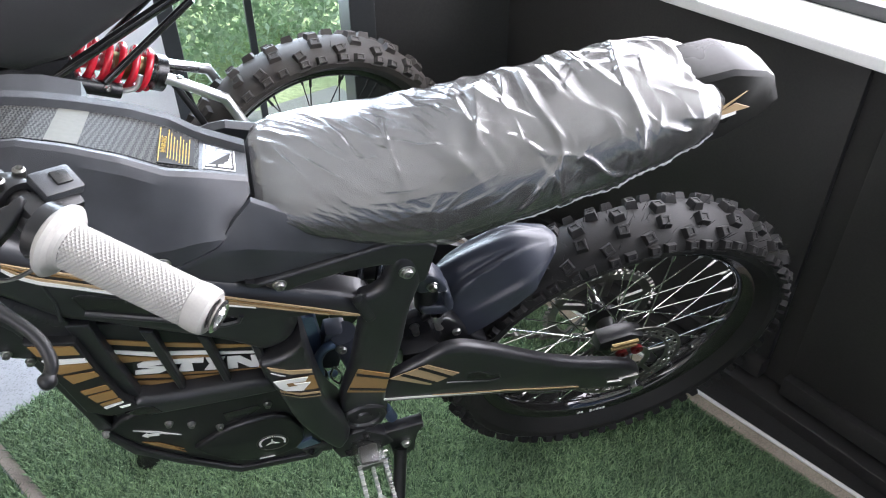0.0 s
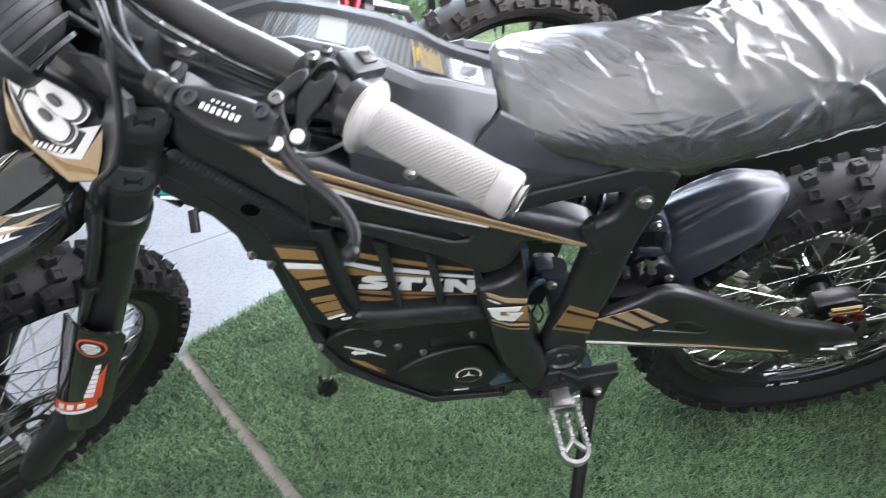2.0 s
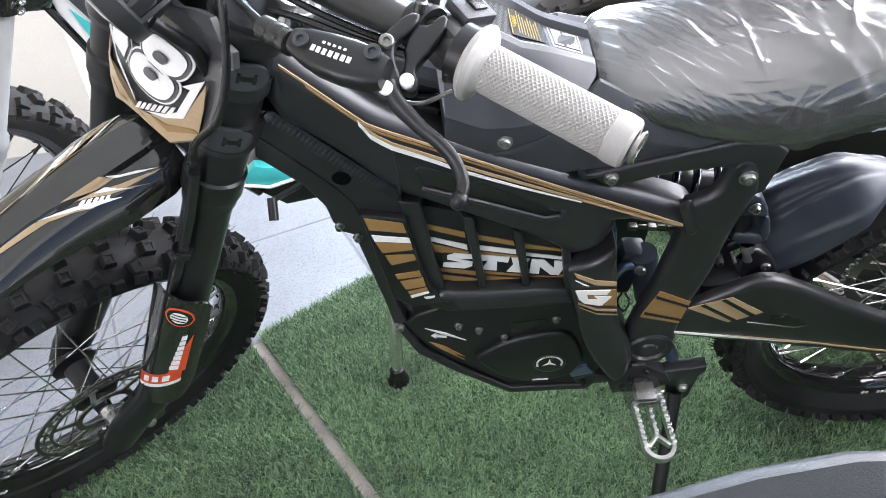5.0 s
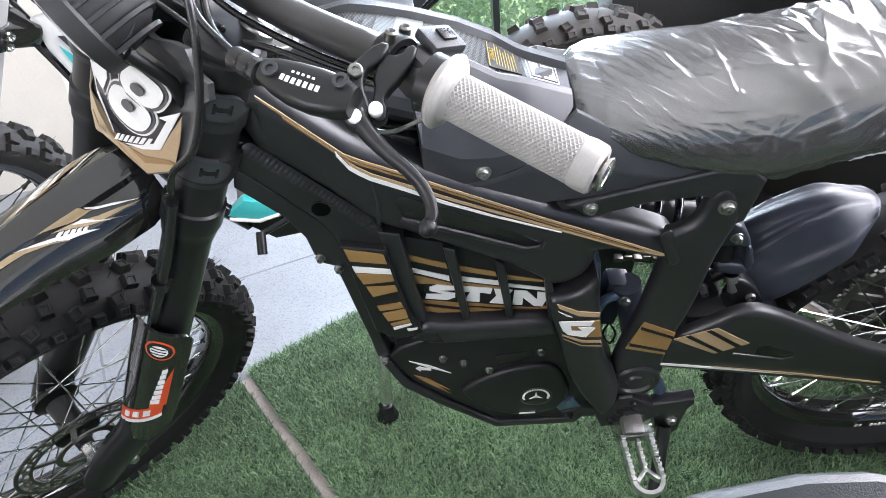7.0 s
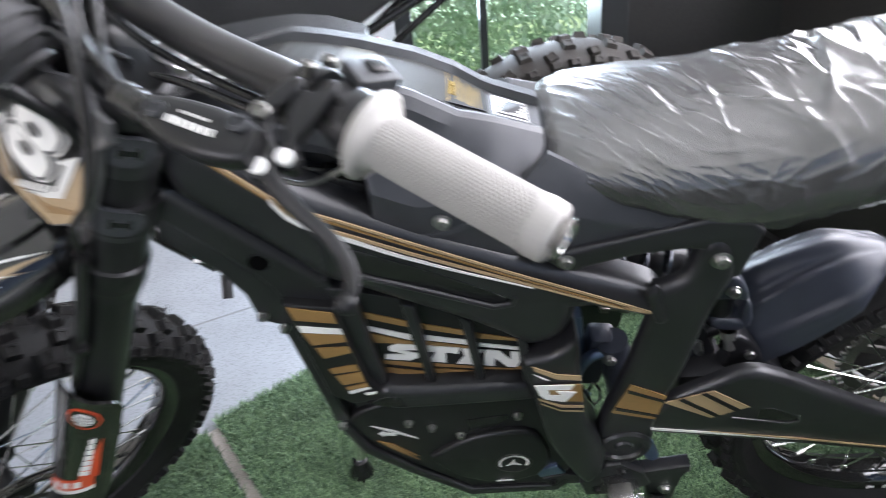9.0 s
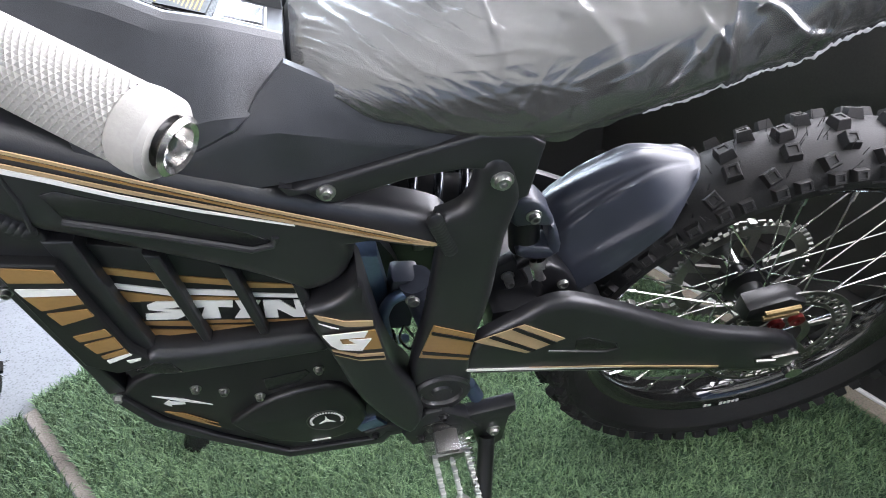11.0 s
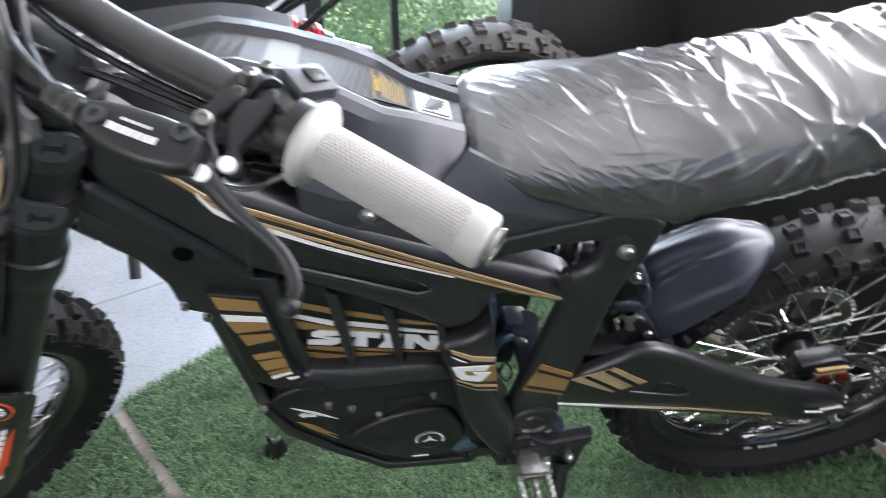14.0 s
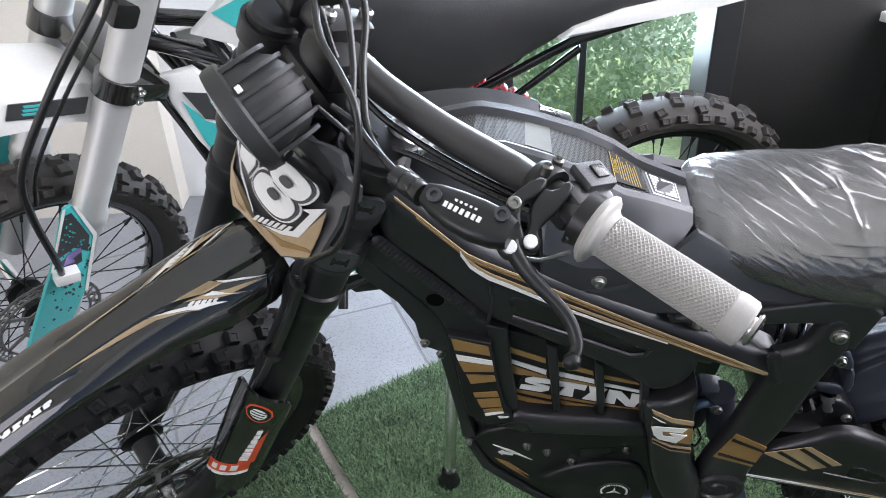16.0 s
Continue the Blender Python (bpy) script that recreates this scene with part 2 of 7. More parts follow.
def leaf_mat():
    m = mat("glare_paled_leaves", (0.08, 0.16, 0.06), 0.5)
    g = m.node_tree.nodes.new("ShaderNodeNewGeometry")
    # paler than real foliage: outdoor glare and haze are put into the colour
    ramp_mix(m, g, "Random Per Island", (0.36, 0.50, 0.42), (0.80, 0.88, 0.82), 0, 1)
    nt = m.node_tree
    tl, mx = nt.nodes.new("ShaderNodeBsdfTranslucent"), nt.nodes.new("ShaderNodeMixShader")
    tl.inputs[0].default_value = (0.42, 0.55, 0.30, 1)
    mx.inputs[0].default_value = 0.4
    nt.links.new(nt.nodes["Principled BSDF"].outputs[0], mx.inputs[1])
    nt.links.new(tl.outputs[0], mx.inputs[2])
    nt.links.new(mx.outputs[0], nt.nodes["Material Output"].inputs["Surface"])
    return m


M_FRAME = mat("black_powder_coat", (0.0145, 0.0145, 0.016), 0.34, 0, 900, 0.15, 0.06, rough_vary=0.06, spec=0.6)
M_SATIN = mat("satin_black_metal", (0.013, 0.013, 0.0135), 0.33, 0.15, 600, 0.1, 0.03, rough_vary=0.06, spec=0.4)
M_PLASTIC = mat("grained_dark_plastic", (0.032, 0.034, 0.038), 0.36, 0, 1500, 0.2, 0.25, rough_vary=0.08)
M_HUGGER = mat("matt_blue_black_plastic", (0.030, 0.034, 0.046), 0.34, 0, 1200, 0.15, 0.12, rough_vary=0.06)
M_GLOSS = mat("gloss_black_plastic", (0.014, 0.0135, 0.0125), 0.06, 0, 90, 0.15, 0.0, coat=0.5, rough_vary=0.03)
M_RUB = mat("tyre_rubber", (0.0150, 0.0143, 0.0140), 0.60, 0, 500, 0.3, 0.15, rough_vary=0.1, spec=0.26)
M_RUB2 = mat("brown_dusty_rubber", (0.030, 0.026, 0.022), 0.7, 0, 400, 0.3, 0.15, rough_vary=0.1)
M_CABLE = mat("black_cable_sheath", (0.011, 0.011, 0.011), 0.27, 0, 500, 0.1, 0.03)
M_GRIP = mat("white_rubber_grip", (0.36, 0.345, 0.32), 0.5, 0, 500, 0.06, 0.08, rough_vary=0.05)
M_CHROME = mat("polished_steel", (0.75, 0.74, 0.72), 0.2, 1.0, 300, 0.1, 0.02, rough_vary=0.08)
M_ALU = mat("brushed_aluminium", (0.62, 0.62, 0.61), 0.34, 1.0, 400, 0.1, 0.04, rough_vary=0.1)
M_BOLT = mat("zinc_bolt", (0.42, 0.415, 0.40), 0.34, 1.0, 500, 0.15, 0.05, rough_vary=0.1)
M_GOLD = mat("gold_brown_decal", (0.27, 0.155, 0.055), 0.3, 0, 300, 0.08, 0.0, coat=0.3)
M_TAN = mat("tan_gold_decal", (0.40, 0.285, 0.16), 0.28, 0, 300, 0.08, 0.0, coat=0.3)
M_DEC = mat("white_decal", (0.78, 0.77, 0.74), 0.3, 0, 300, 0.04, 0.0, coat=0.3)
M_GDEC = mat("dark_grey_decal", (0.05, 0.05, 0.052), 0.35, 0, 300, 0.06, 0.0, coat=0.3)
M_REDD = mat("red_orange_decal", (0.62, 0.07, 0.02), 0.3, 0, 300, 0.06, 0.0, coat=0.3)
M_REDS = mat("red_spring_paint", (0.55, 0.015, 0.03), 0.25, 0, 300, 0.1, 0.0, coat=0.5)
M_RED = mat("anodised_red", (0.18, 0.015, 0.015), 0.4, 0.7, 300, 0.1, 0.0)
M_BRASS = mat("brass_fitting", (0.20, 0.14, 0.07), 0.4, 1.0, 300, 0.1, 0.03)
M_TEAL = mat("teal_decal", (0.05, 0.46, 0.45), 0.35, 0, 200, 0.08, 0.0, coat=0.3)
M_WPLAS = mat("white_plastic", (0.78, 0.77, 0.74), 0.35, 0, 200, 0.05, 0.02, coat=0.2)
M_STEEL = mat("dull_steel", (0.22, 0.215, 0.2), 0.38, 1.0, 400, 0.2, 0.05, rough_vary=0.1)
M_FIN = mat("cast_black_fins", (0.024, 0.024, 0.024), 0.5, 0, 800, 0.15, 0.1, rough_vary=0.08)
M_SEAT = mat("black_seat_vinyl", (0.026, 0.026, 0.027), 0.5, 0, 700, 0.25, 0.3, rough_vary=0.06)
M_BLUE = mat("blue_grey_alloy", (0.16, 0.22, 0.34), 0.3, 0.8, 300, 0.1, 0.03)
M_BAR = mat("satin_grey_anodised_bar", (0.062, 0.060, 0.060), 0.32, 0.5, 600, 0.08, 0.03, rough_vary=0.05)
M_LILAC = mat("lilac_decal", (0.22, 0.16, 0.38), 0.35, 0, 200, 0.08, 0.0, coat=0.3)
M_SMOKE = mat("smoky_black_plastic", (0.014, 0.014, 0.013), 0.28, 0, 200, 0.15, 0.0, spec=0.12, rough_vary=0.03)
M_WELD = mat("painted_weld", (0.014, 0.014, 0.015), 0.28, 0, 900, 0.15, 0.06)
M_EARTH = mat("dusty_brown_concrete", (0.34, 0.30, 0.27), 0.9, 0, 300, 0.4, 0.4)
M_BLAST = mat("bead_blasted_silver", (0.52, 0.515, 0.50), 0.52, 0.75, 900, 0.06, 0.04, rough_vary=0.05)
# near-black that paints the shade inside a hole
M_HOLE = mat("painted_hole_shade", (0.004, 0.004, 0.004), 1.0, spec=0.0)
M_CARBON = carbon_mat()
M_FILM = film_mat()
M_FILM_THIN = film_mat(0.3)
# opaque pale colour carries the backlit brightness of the film's edge
M_HEM = mat("bunched_backlit_film", (0.42, 0.42, 0.43), 0.22, 0, 300, 0.3, 0.2, spec=0.8)
M_GLASS = glass_mat()
M_BLADE = grass_mat()
M_LEAF = leaf_mat()
M_BACK = mat("grass_backing", (0.05, 0.10, 0.05), 0.9, 0, 300, 0.3, 0.2)
M_TILE = granite_mat("grey_granite", (0.245, 0.253, 0.27))
M_GROUT = mat("tile_grout", (0.20, 0.20, 0.205), 0.9, 0, 300, 0.2, 0.2)
M_KERB = mat("tan_concrete", (0.34, 0.29, 0.23), 0.85, 0, 350, 0.35, 0.4)
M_WALL = mat("black_painted_board", (0.021, 0.02, 0.019), 0.5, 0, 260, 0.25, 0.08, rough_vary=0.08)
M_SILL = mat("white_painted_sill", (0.8, 0.79, 0.77), 0.4, 0, 200, 0.04, 0.03)
M_CREAM = mat("cream_plaster", (0.72, 0.68, 0.6), 0.75, 0, 220, 0.06, 0.12)
M_WHITEW = mat("white_plaster", (0.78, 0.79, 0.8), 0.75, 0, 220, 0.05, 0.12)
M_CEIL = mat("white_ceiling_paint", (0.8, 0.8, 0.79), 0.8, 0, 160, 0.03, 0.05)
M_WFRAME = mat("dark_window_frame", (0.03, 0.032, 0.033), 0.4, 0.2, 200, 0.1, 0.03)
# lawn lightened in its base colour to look overexposed by the sun
M_SOIL = mat("overexposed_lawn", (0.42, 0.50, 0.30), 0.95, 0, 60, 0.4, 0.3)
M_LENS = mat("clear_lens", (0.6, 0.62, 0.65), 0.08, 0.2, 100, 0.1)
M_COIL = mat("black_chrome_coil", (0.10, 0.105, 0.115), 0.16, 0.9, 300, 0.1, 0.0)
M_LABEL = mat("dull_black_label", (0.022, 0.022, 0.022), 0.6, 0, 300, 0.06, 0.0, spec=0.1)
# matt pale tone; the window's sheen is put into the colour
M_SHEEN = mat("painted_sheen_film", (0.11, 0.11, 0.095), 0.5, 0, 200, 0.1, 0.0, spec=0.05)
M_PAPER = mat("yellow_warning_print", (0.36, 0.25, 0.06), 0.7, 0, 200, 0.05, spec=0.1)
# ---- room ----
def quad_prism(outline, z0, z1):
    """A prism over a flat outline of (x, y) pairs."""
    bm = B()
    a = [bm.verts.new((x, y, z0)) for x, y in outline]
    b = [bm.verts.new((x, y, z1)) for x, y in outline]
    bm.faces.new(a[::-1]), bm.faces.new(b)
    for k in range(len(a)):
        j = (k + 1) % len(a)
        bm.faces.new((a[k], a[j], b[j], b[k]))
    return bm


def structure(name, bm, m, label, smooth=0):
    return tagged(link(name, bm, m, smooth), label, kind="structure")


ground = structure("ground", box(B(), (0, 0, -0.13), (400, 400, 0.2)), M_SOIL, "garden soil and grass outside, sun glare put into the colour")
floor = structure("floor", box(B(), (-0.4, 0.2, -0.016), (5.4, 4.5, 0.03)), M_GROUT, "grout bed under grey stone floor tiles")

# paving slabs, turned against the walls
TILE_TURN, TILE = 22, 0.60
tile_mesh = link("floor_tile", box(B(), (0, 0, 0), (TILE - 0.005, TILE - 0.005, 0.012), None, 0.002), M_TILE)
tile_mesh.parent = floor
rot = Matrix.Rotation(radians(TILE_TURN), 4, "Z")
first = True
for i in range(-7, 8):
    for j in range(-7, 8):
        c = rot @ Vector((i * TILE - 0.06, j * TILE + 0.19, 0.0))
        if not (-3.1 < c.x and -2.2 < c.y < 2.45 and (c.x - 1.04) * 0.951 + (c.y - 0.70) * 0.31 < 0.25):
            continue
        ob = tile_mesh if first else new("floor_tile", tile_mesh.data)
        first = False
        ob.parent = floor
        ob.matrix_basis = Matrix.Translation((c.x, c.y, -0.006 + 0.0008 * random.uniform(-1, 1))) @ rot

# black boarded wall with a white sill and a window opening over it
WALL_P, WALL_D = Vector((1.04, 0.70, 0)), Vector((-0.31, 0.951, 0)).normalized()
WALL_N = Vector((WALL_D.y, -WALL_D.x, 0))
WM = Matrix.Translation(WALL_P) @ Matrix(((WALL_D.x, WALL_N.x, 0, 0), (WALL_D.y, WALL_N.y, 0, 0), (0, 0, 1, 0), (0, 0, 0, 1)))


def on_wall(name, c, s, m, label="", bevel=0.0, parent=None):
    """A box on the black wall: x along it, y outwards behind it, z up."""
    bm = box(B(), c, s, None, bevel)
    bmesh.ops.transform(bm, matrix=WM, verts=bm.verts)
    if parent:
        return part(name, bm, m, parent, label)
    return structure(name, bm, m, label)


wall_right = on_wall("wall_right", (-0.50, 0.085, 0.375), (4.2, 0.13, 0.75), M_WALL, "black boarded wall below the window sill")
SEAM = 0.06
for x0, x1 in ((-2.6, SEAM - 0.025), (SEAM + 0.025, 1.6)):
    on_wall("panel", ((x0 + x1) / 2, 0.012, 0.42), (x1 - x0, 0.016, 0.655), M_WALL, "", 0.003, wall_right)
    on_wall("plinth_board", ((x0 + x1) / 2 , 0.002, 0.068), (x1 - x0, 0.034, 0.045), M_WALL, "", 0.004, wall_right)
on_wall("baseboard", (-0.5, -0.012, 0.018), (4.2, 0.06, 0.036), M_WALL, "low black board along the wall's foot", 0.003)
on_wall("window_sill", (-0.50, 0.06, 0.762), (4.2, 0.20, 0.022), M_SILL, "white painted window sill", 0.004)
on_wall("window_rail", (-0.50, 0.125, 0.785), (4.2, 0.03, 0.024), M_WFRAME, "dark sliding rail on the white sill", 0.003)
on_wall("wall_right_top", (-0.50, 0.085, 2.54), (4.2, 0.13, 0.12), M_WHITEW, "white wall above the window")
for x in (-2.45, -0.9, 0.55, 1.55):
    on_wall("window_post", (x, 0.10, 1.63), (0.06, 0.06, 1.70), M_SILL, "white window post", 0.003)

# far wall with the garden window
structure("wall_far", box(B(), (-0.66, 2.42, 1.3), (1.15, 0.12, 2.6)), M_WHITEW, "white plastered wall beside the garden window")
structure("wall_far_top", box(B(), (0.325, 2.36, 2.2), (0.86, 0.12, 0.8)), M_WHITEW, "white plastered wall over the garden window")
structure("wall_column", box(B(), (-2.22, 2.30, 1.3), (2.0, 0.30, 2.6), pose(0, 0, 0, 0, 0, 6)), M_CREAM, "cream plastered wall standing forward")
structure("wall_left", box(B(), (-3.0, 0.2, 1.3), (0.12, 4.6, 2.6)), M_CREAM, "cream plastered side wall")
structure("wall_black_end", box(B(), (0.560, 1.66, 1.3), (0.40, 0.10, 2.6), None, 0.004), M_WALL, "black boarded wall end beside the window")
structure("wall_black_frame", box(B(), (0.375, 1.655, 1.3), (0.060, 0.13, 2.6), None, 0.004), M_WFRAME, "dark upright trim on the wall's end")
win = structure("window_1", box(B(), (0.325, 2.27, 0.02), (0.84, 0.07, 0.05), None, 0.004), M_WFRAME, "dark framed garden window down to the floor")
for x, w in ((-0.075, 0.05), (0.165, 0.022), (0.725, 0.035)):
    part("window_frame", box(B(), (x, 2.27, 0.92), (w, 0.05, 1.76), None, 0.003), M_WFRAME, win)
part("window_frame", box(B(), (0.325, 2.27, 1.80), (0.84, 0.05, 0.05), None, 0.003), M_WFRAME, win)
for x0, x1 in ((-0.05, 0.154), (0.176, 0.708)):
    pane = part("pane", box(B(), ((x0 + x1) / 2, 2.275, 0.91), (x1 - x0, 0.006, 1.73)), M_GLASS, win)
    pane.visible_shadow = False
structure("ceiling", box(B(), (-0.6, 0.1, 2.65), (5.2, 4.8, 0.1)), M_CEIL, "plain white ceiling")
structure("wall_back_low", box(B(), (-1.0, -2.1, 0.35), (4.2, 0.12, 0.7)), M_WHITEW, "low white wall under the shop window")
structure("wall_back_top", box(B(), (-0.8, -2.1, 2.4), (4.6, 0.12, 0.4)), M_WHITEW, "white wall over the shop window")

# concrete kerb with a white edge along the black wall
KA, KB = Vector((0.857, 0.85, 0)), Vector((0.995, 0.517, 0))
kd = (KB - KA).normalized()
kn = Vector((-kd.y, kd.x, 0))
KM = Matrix.Translation(KA) @ Matrix(((kd.x, kn.x, 0, 0), (kd.y, kn.y, 0, 0), (0, 0, 1, 0), (0, 0, 0, 1)))
for nm, c, s, m, lab in (("kerb", (0.2, -0.014, 0.009), (3.6, 0.026, 0.018), M_KERB, "tan concrete edging beside the grass mat"),
                         ("trim", (0.2, 0.003, 0.011), (3.6, 0.007, 0.022), M_SILL, "thin white edging strip on the floor"),
                         ("floor_channel", (0.2, 0.145, 0.003), (3.6, 0.275, 0.006), M_WALL, "black painted floor strip at the wall")):
    bm = box(B(), c, s, None, 0.002)
    bmesh.ops.transform(bm, matrix=KM, verts=bm.verts)
    structure(nm, bm, m, lab)

# two pieces of artificial grass with a gap between them
CU, CV = Vector((0.822, 0.569, 0)), Vector((0.515, -0.857, 0))
CO = Vector((-0.552, 1.19, 0))


def mat_piece(name, outline, label, blades, spread):
    """outline in (along the far edge, towards the camera)."""
    pts = [CO + CU * a + CV * b for a, b in outline]
    ob = tagged(link(name, quad_prism([(p.x, p.y) for p in pts], 0.001, 0.006), M_BACK, 0), label, "artificial grass")
    rng = np.random.default_rng(7 + len(outline))
    (a0, a1), (b0, b1) = spread
    n = blades
    a, b = rng.uniform(a0, a1, n), rng.uniform(b0, b1, n)
    keep = np.ones(n, bool)
    o = np.array(outline)
    for k in range(len(o)):
        p, q = o[k], o[(k + 1) % len(o)]
        keep &= ((q[0] - p[0]) * (b - p[1]) - (q[1] - p[1]) * (a - p[0])) >= -0.002
    a, b = a[keep], b[keep]
    n = len(a)
    x, y = CO.x + CU.x * a + CV.x * b, CO.y + CU.y * a + CV.y * b
    t, le = rng.uniform(0, 2 * np.pi, n), rng.uniform(0.010, 0.021, n)
    lean = rng.uniform(0.45, 1.15, n)
    hx, hy = np.cos(t) * le * lean, np.sin(t) * le * lean
    h = le * np.sqrt(np.clip(1 - (0.8 * lean) ** 2, 0.1, 1))
    w = rng.uniform(0.0006, 0.0011, n)
    wx, wy = -np.sin(t) * w, np.cos(t) * w
    v = np.empty((n, 5, 3))
    v[:, 0] = np.stack([x - wx, y - wy, np.full(n, 0.005)], 1)
    v[:, 1] = np.stack([x + wx, y + wy, np.full(n, 0.005)], 1)
    v[:, 2] = np.stack([x + hx * 0.4 + wx, y + hy * 0.4 + wy, 0.005 + h * 0.62], 1)
    v[:, 3] = np.stack([x + hx * 0.4 - wx, y + hy * 0.4 - wy, 0.005 + h * 0.62], 1)
    v[:, 4] = np.stack([x + hx, y + hy, 0.005 + h], 1)
    base = np.arange(n)[:, None] * 5
    quads, tris = base + np.array([[0, 1, 2, 3]]), base + np.array([[3, 2, 4]])
    loops = np.concatenate([quads, tris], 1).ravel()
    starts = (np.arange(n)[:, None] * 7 + np.array([[0, 4]])).ravel()
    me = bpy.data.meshes.new("turf")
    me.vertices.add(n * 5)
    me.vertices.foreach_set("co", v.ravel())
    me.loops.add(n * 7)
    me.loops.foreach_set("vertex_index", loops)
    me.polygons.add(n * 2)
    me.polygons.foreach_set("loop_start", starts)
    me.update(calc_edges=True)
    me.materials.append(M_BLADE)
    gb = new("turf", me)
    gb.parent = ob
    tagged(gb, "short green plastic grass blades", kind="stuff")
    return ob


mat_piece("grass_mat", [(0, 0), (0, 1.9), (0.885, 1.9), (1.172, 0.0)][::-1], "green artificial grass mat under the dirt bike", 260000, ((0, 1.18), (0, 1.5)))
mat_piece("grass_mat", [(-0.9, 0.02), (-0.9, 1.7), (-0.028, 1.7), (-0.028, 0.02)][::-1], "green artificial grass mat beside a paved gap", 90000, ((-0.7, -0.028), (0.02, 1.0)))

# earthy strip of worn concrete at the edge of the larger mat
pts = [CO + CU * a + CV * b for a, b in ((-0.0235, 0.02), (-0.0235, 1.9), (-0.0005, 1.9), (-0.0005, 0.02))]
structure("mat_edge", quad_prism([(p.x, p.y) for p in pts][::-1], 0.0005, 0.0035), M_EARTH, "grey-brown worn concrete strip between the grass mats")

# hedge outside the garden window
rng = np.random.default_rng(3)
n = 42000
c = np.stack([np.where(rng.uniform(0, 1, n) < 0.9, rng.uniform(-1.2, 0.56, n), rng.uniform(0.5, 0.74, n)), 3.20 - np.abs(rng.normal(0, 0.20, n)), rng.uniform(-0.05, 1.5, n)], 1)
c[:, 1] += 0.35 * np.sin(c[:, 0] * 5.1) * np.cos(c[:, 2] * 4.3)
d1 = rng.normal(0, 1, (n, 3))
d1 /= np.linalg.norm(d1, axis=1)[:, None]
d2 = np.cross(d1, rng.normal(0, 1, (n, 3)))
d2 /= np.linalg.norm(d2, axis=1)[:, None]
ln, wd = rng.uniform(0.010, 0.026, (n, 1)), rng.uniform(0.005, 0.012, (n, 1))
v = np.stack([c - d1 * ln, c + d2 * wd, c + d1 * ln, c - d2 * wd], 1)
me = bpy.data.meshes.new("glare_paled_leaves")
me.vertices.add(n * 4)
me.vertices.foreach_set("co", v.ravel())
me.loops.add(n * 4)
me.loops.foreach_set("vertex_index", np.arange(n * 4))
me.polygons.add(n)
me.polygons.foreach_set("loop_start", np.arange(n) * 4)
me.update(calc_edges=True)
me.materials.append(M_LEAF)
tagged(new("hedge", me), "leafy green hedge outside the window, glare put into its pale colour", "hedge", kind="stuff")

# glowing panel in place of the bright distance; added to backlight the hedge
m = bpy.data.materials.new("glowing_distance_panel")
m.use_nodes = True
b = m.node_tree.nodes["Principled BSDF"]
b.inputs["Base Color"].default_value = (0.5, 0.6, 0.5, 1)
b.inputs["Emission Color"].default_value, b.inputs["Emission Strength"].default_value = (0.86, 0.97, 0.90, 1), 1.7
structure("backdrop", box(B(), (0.3, 4.3, 1.0), (4.6, 0.1, 2.6)), m, "glowing panel standing in for the sunlit garden distance")
# ---- wheels ----
def bike_matrix(yaw, lean, rear_centre, radius):
    """x to the rear, y to the rider's right, z up in the leaning plane; the origin lies under the rear axle."""
    p, f = radians(yaw), radians(lean)
    x = Vector((math.cos(p), -math.sin(p), 0))
    y = Vector((math.sin(p) * math.cos(f), math.cos(p) * math.cos(f), math.sin(f)))
    z = x.cross(y)
    o = Vector(rear_centre) - radius * z
    return Matrix(((x.x, y.x, z.x, o.x), (x.y, y.y, z.y, o.y), (x.z, y.z, z.z, o.z), (0, 0, 0, 1)))


AX = Vector((0.438, 0, 0.899)).normalized()
BACK = Vector((AX.z, 0, -AX.x))
HEAD = Vector((-1.239, 0, 0.298))


def steer(theta):
    return Matrix.Translation(HEAD) @ Matrix.Rotation(radians(theta), 4, AX) @ Matrix.Translation(-HEAD)


def F(d, l, s):
    """A point of the front end before it is turned: d ahead of the steering axis, l to the right, s up along it."""
    return HEAD + AX * s - BACK * d + Vector((0, l, 0))


def tyre_bm(R, w, hairs=60, seed=1):
    """The carcass of a tyre round the y axis, with a few moulding hairs."""
    rng = random.Random(seed)
    bm = B()
    h = w / 2
    prof = [(R - 0.074, -0.021), (R - 0.070, -0.030), (R - 0.052, -h * 0.93), (R - 0.040, -h * 0.98), (R - 0.034, -h * 0.94), (R - 0.026, -h * 0.80),
            (R - 0.017, -h * 0.48), (R - 0.013, 0), (R - 0.017, h * 0.48), (R - 0.026, h * 0.80), (R - 0.034, h * 0.94), (R - 0.040, h * 0.98),
            (R - 0.052, h * 0.93), (R - 0.070, 0.030), (R - 0.074, 0.021)]
    lathe(bm, prof, seg=96)
    for _ in range(hairs):
        th, s = rng.uniform(0, 2 * math.pi), rng.uniform(-0.95, 0.95)
        m = Matrix.Rotation(th, 3, "Y")
        r0 = R - 0.012 - 0.02 * s * s
        a = m @ Vector((0, s * h, r0))
        b = m @ Vector((rng.uniform(-0.006, 0.006), s * h * 1.1, r0 + rng.uniform(0.012, 0.020)))
        sweep(bm, [a, b], [0.0006, 0.0003], 3, False)
    return bm


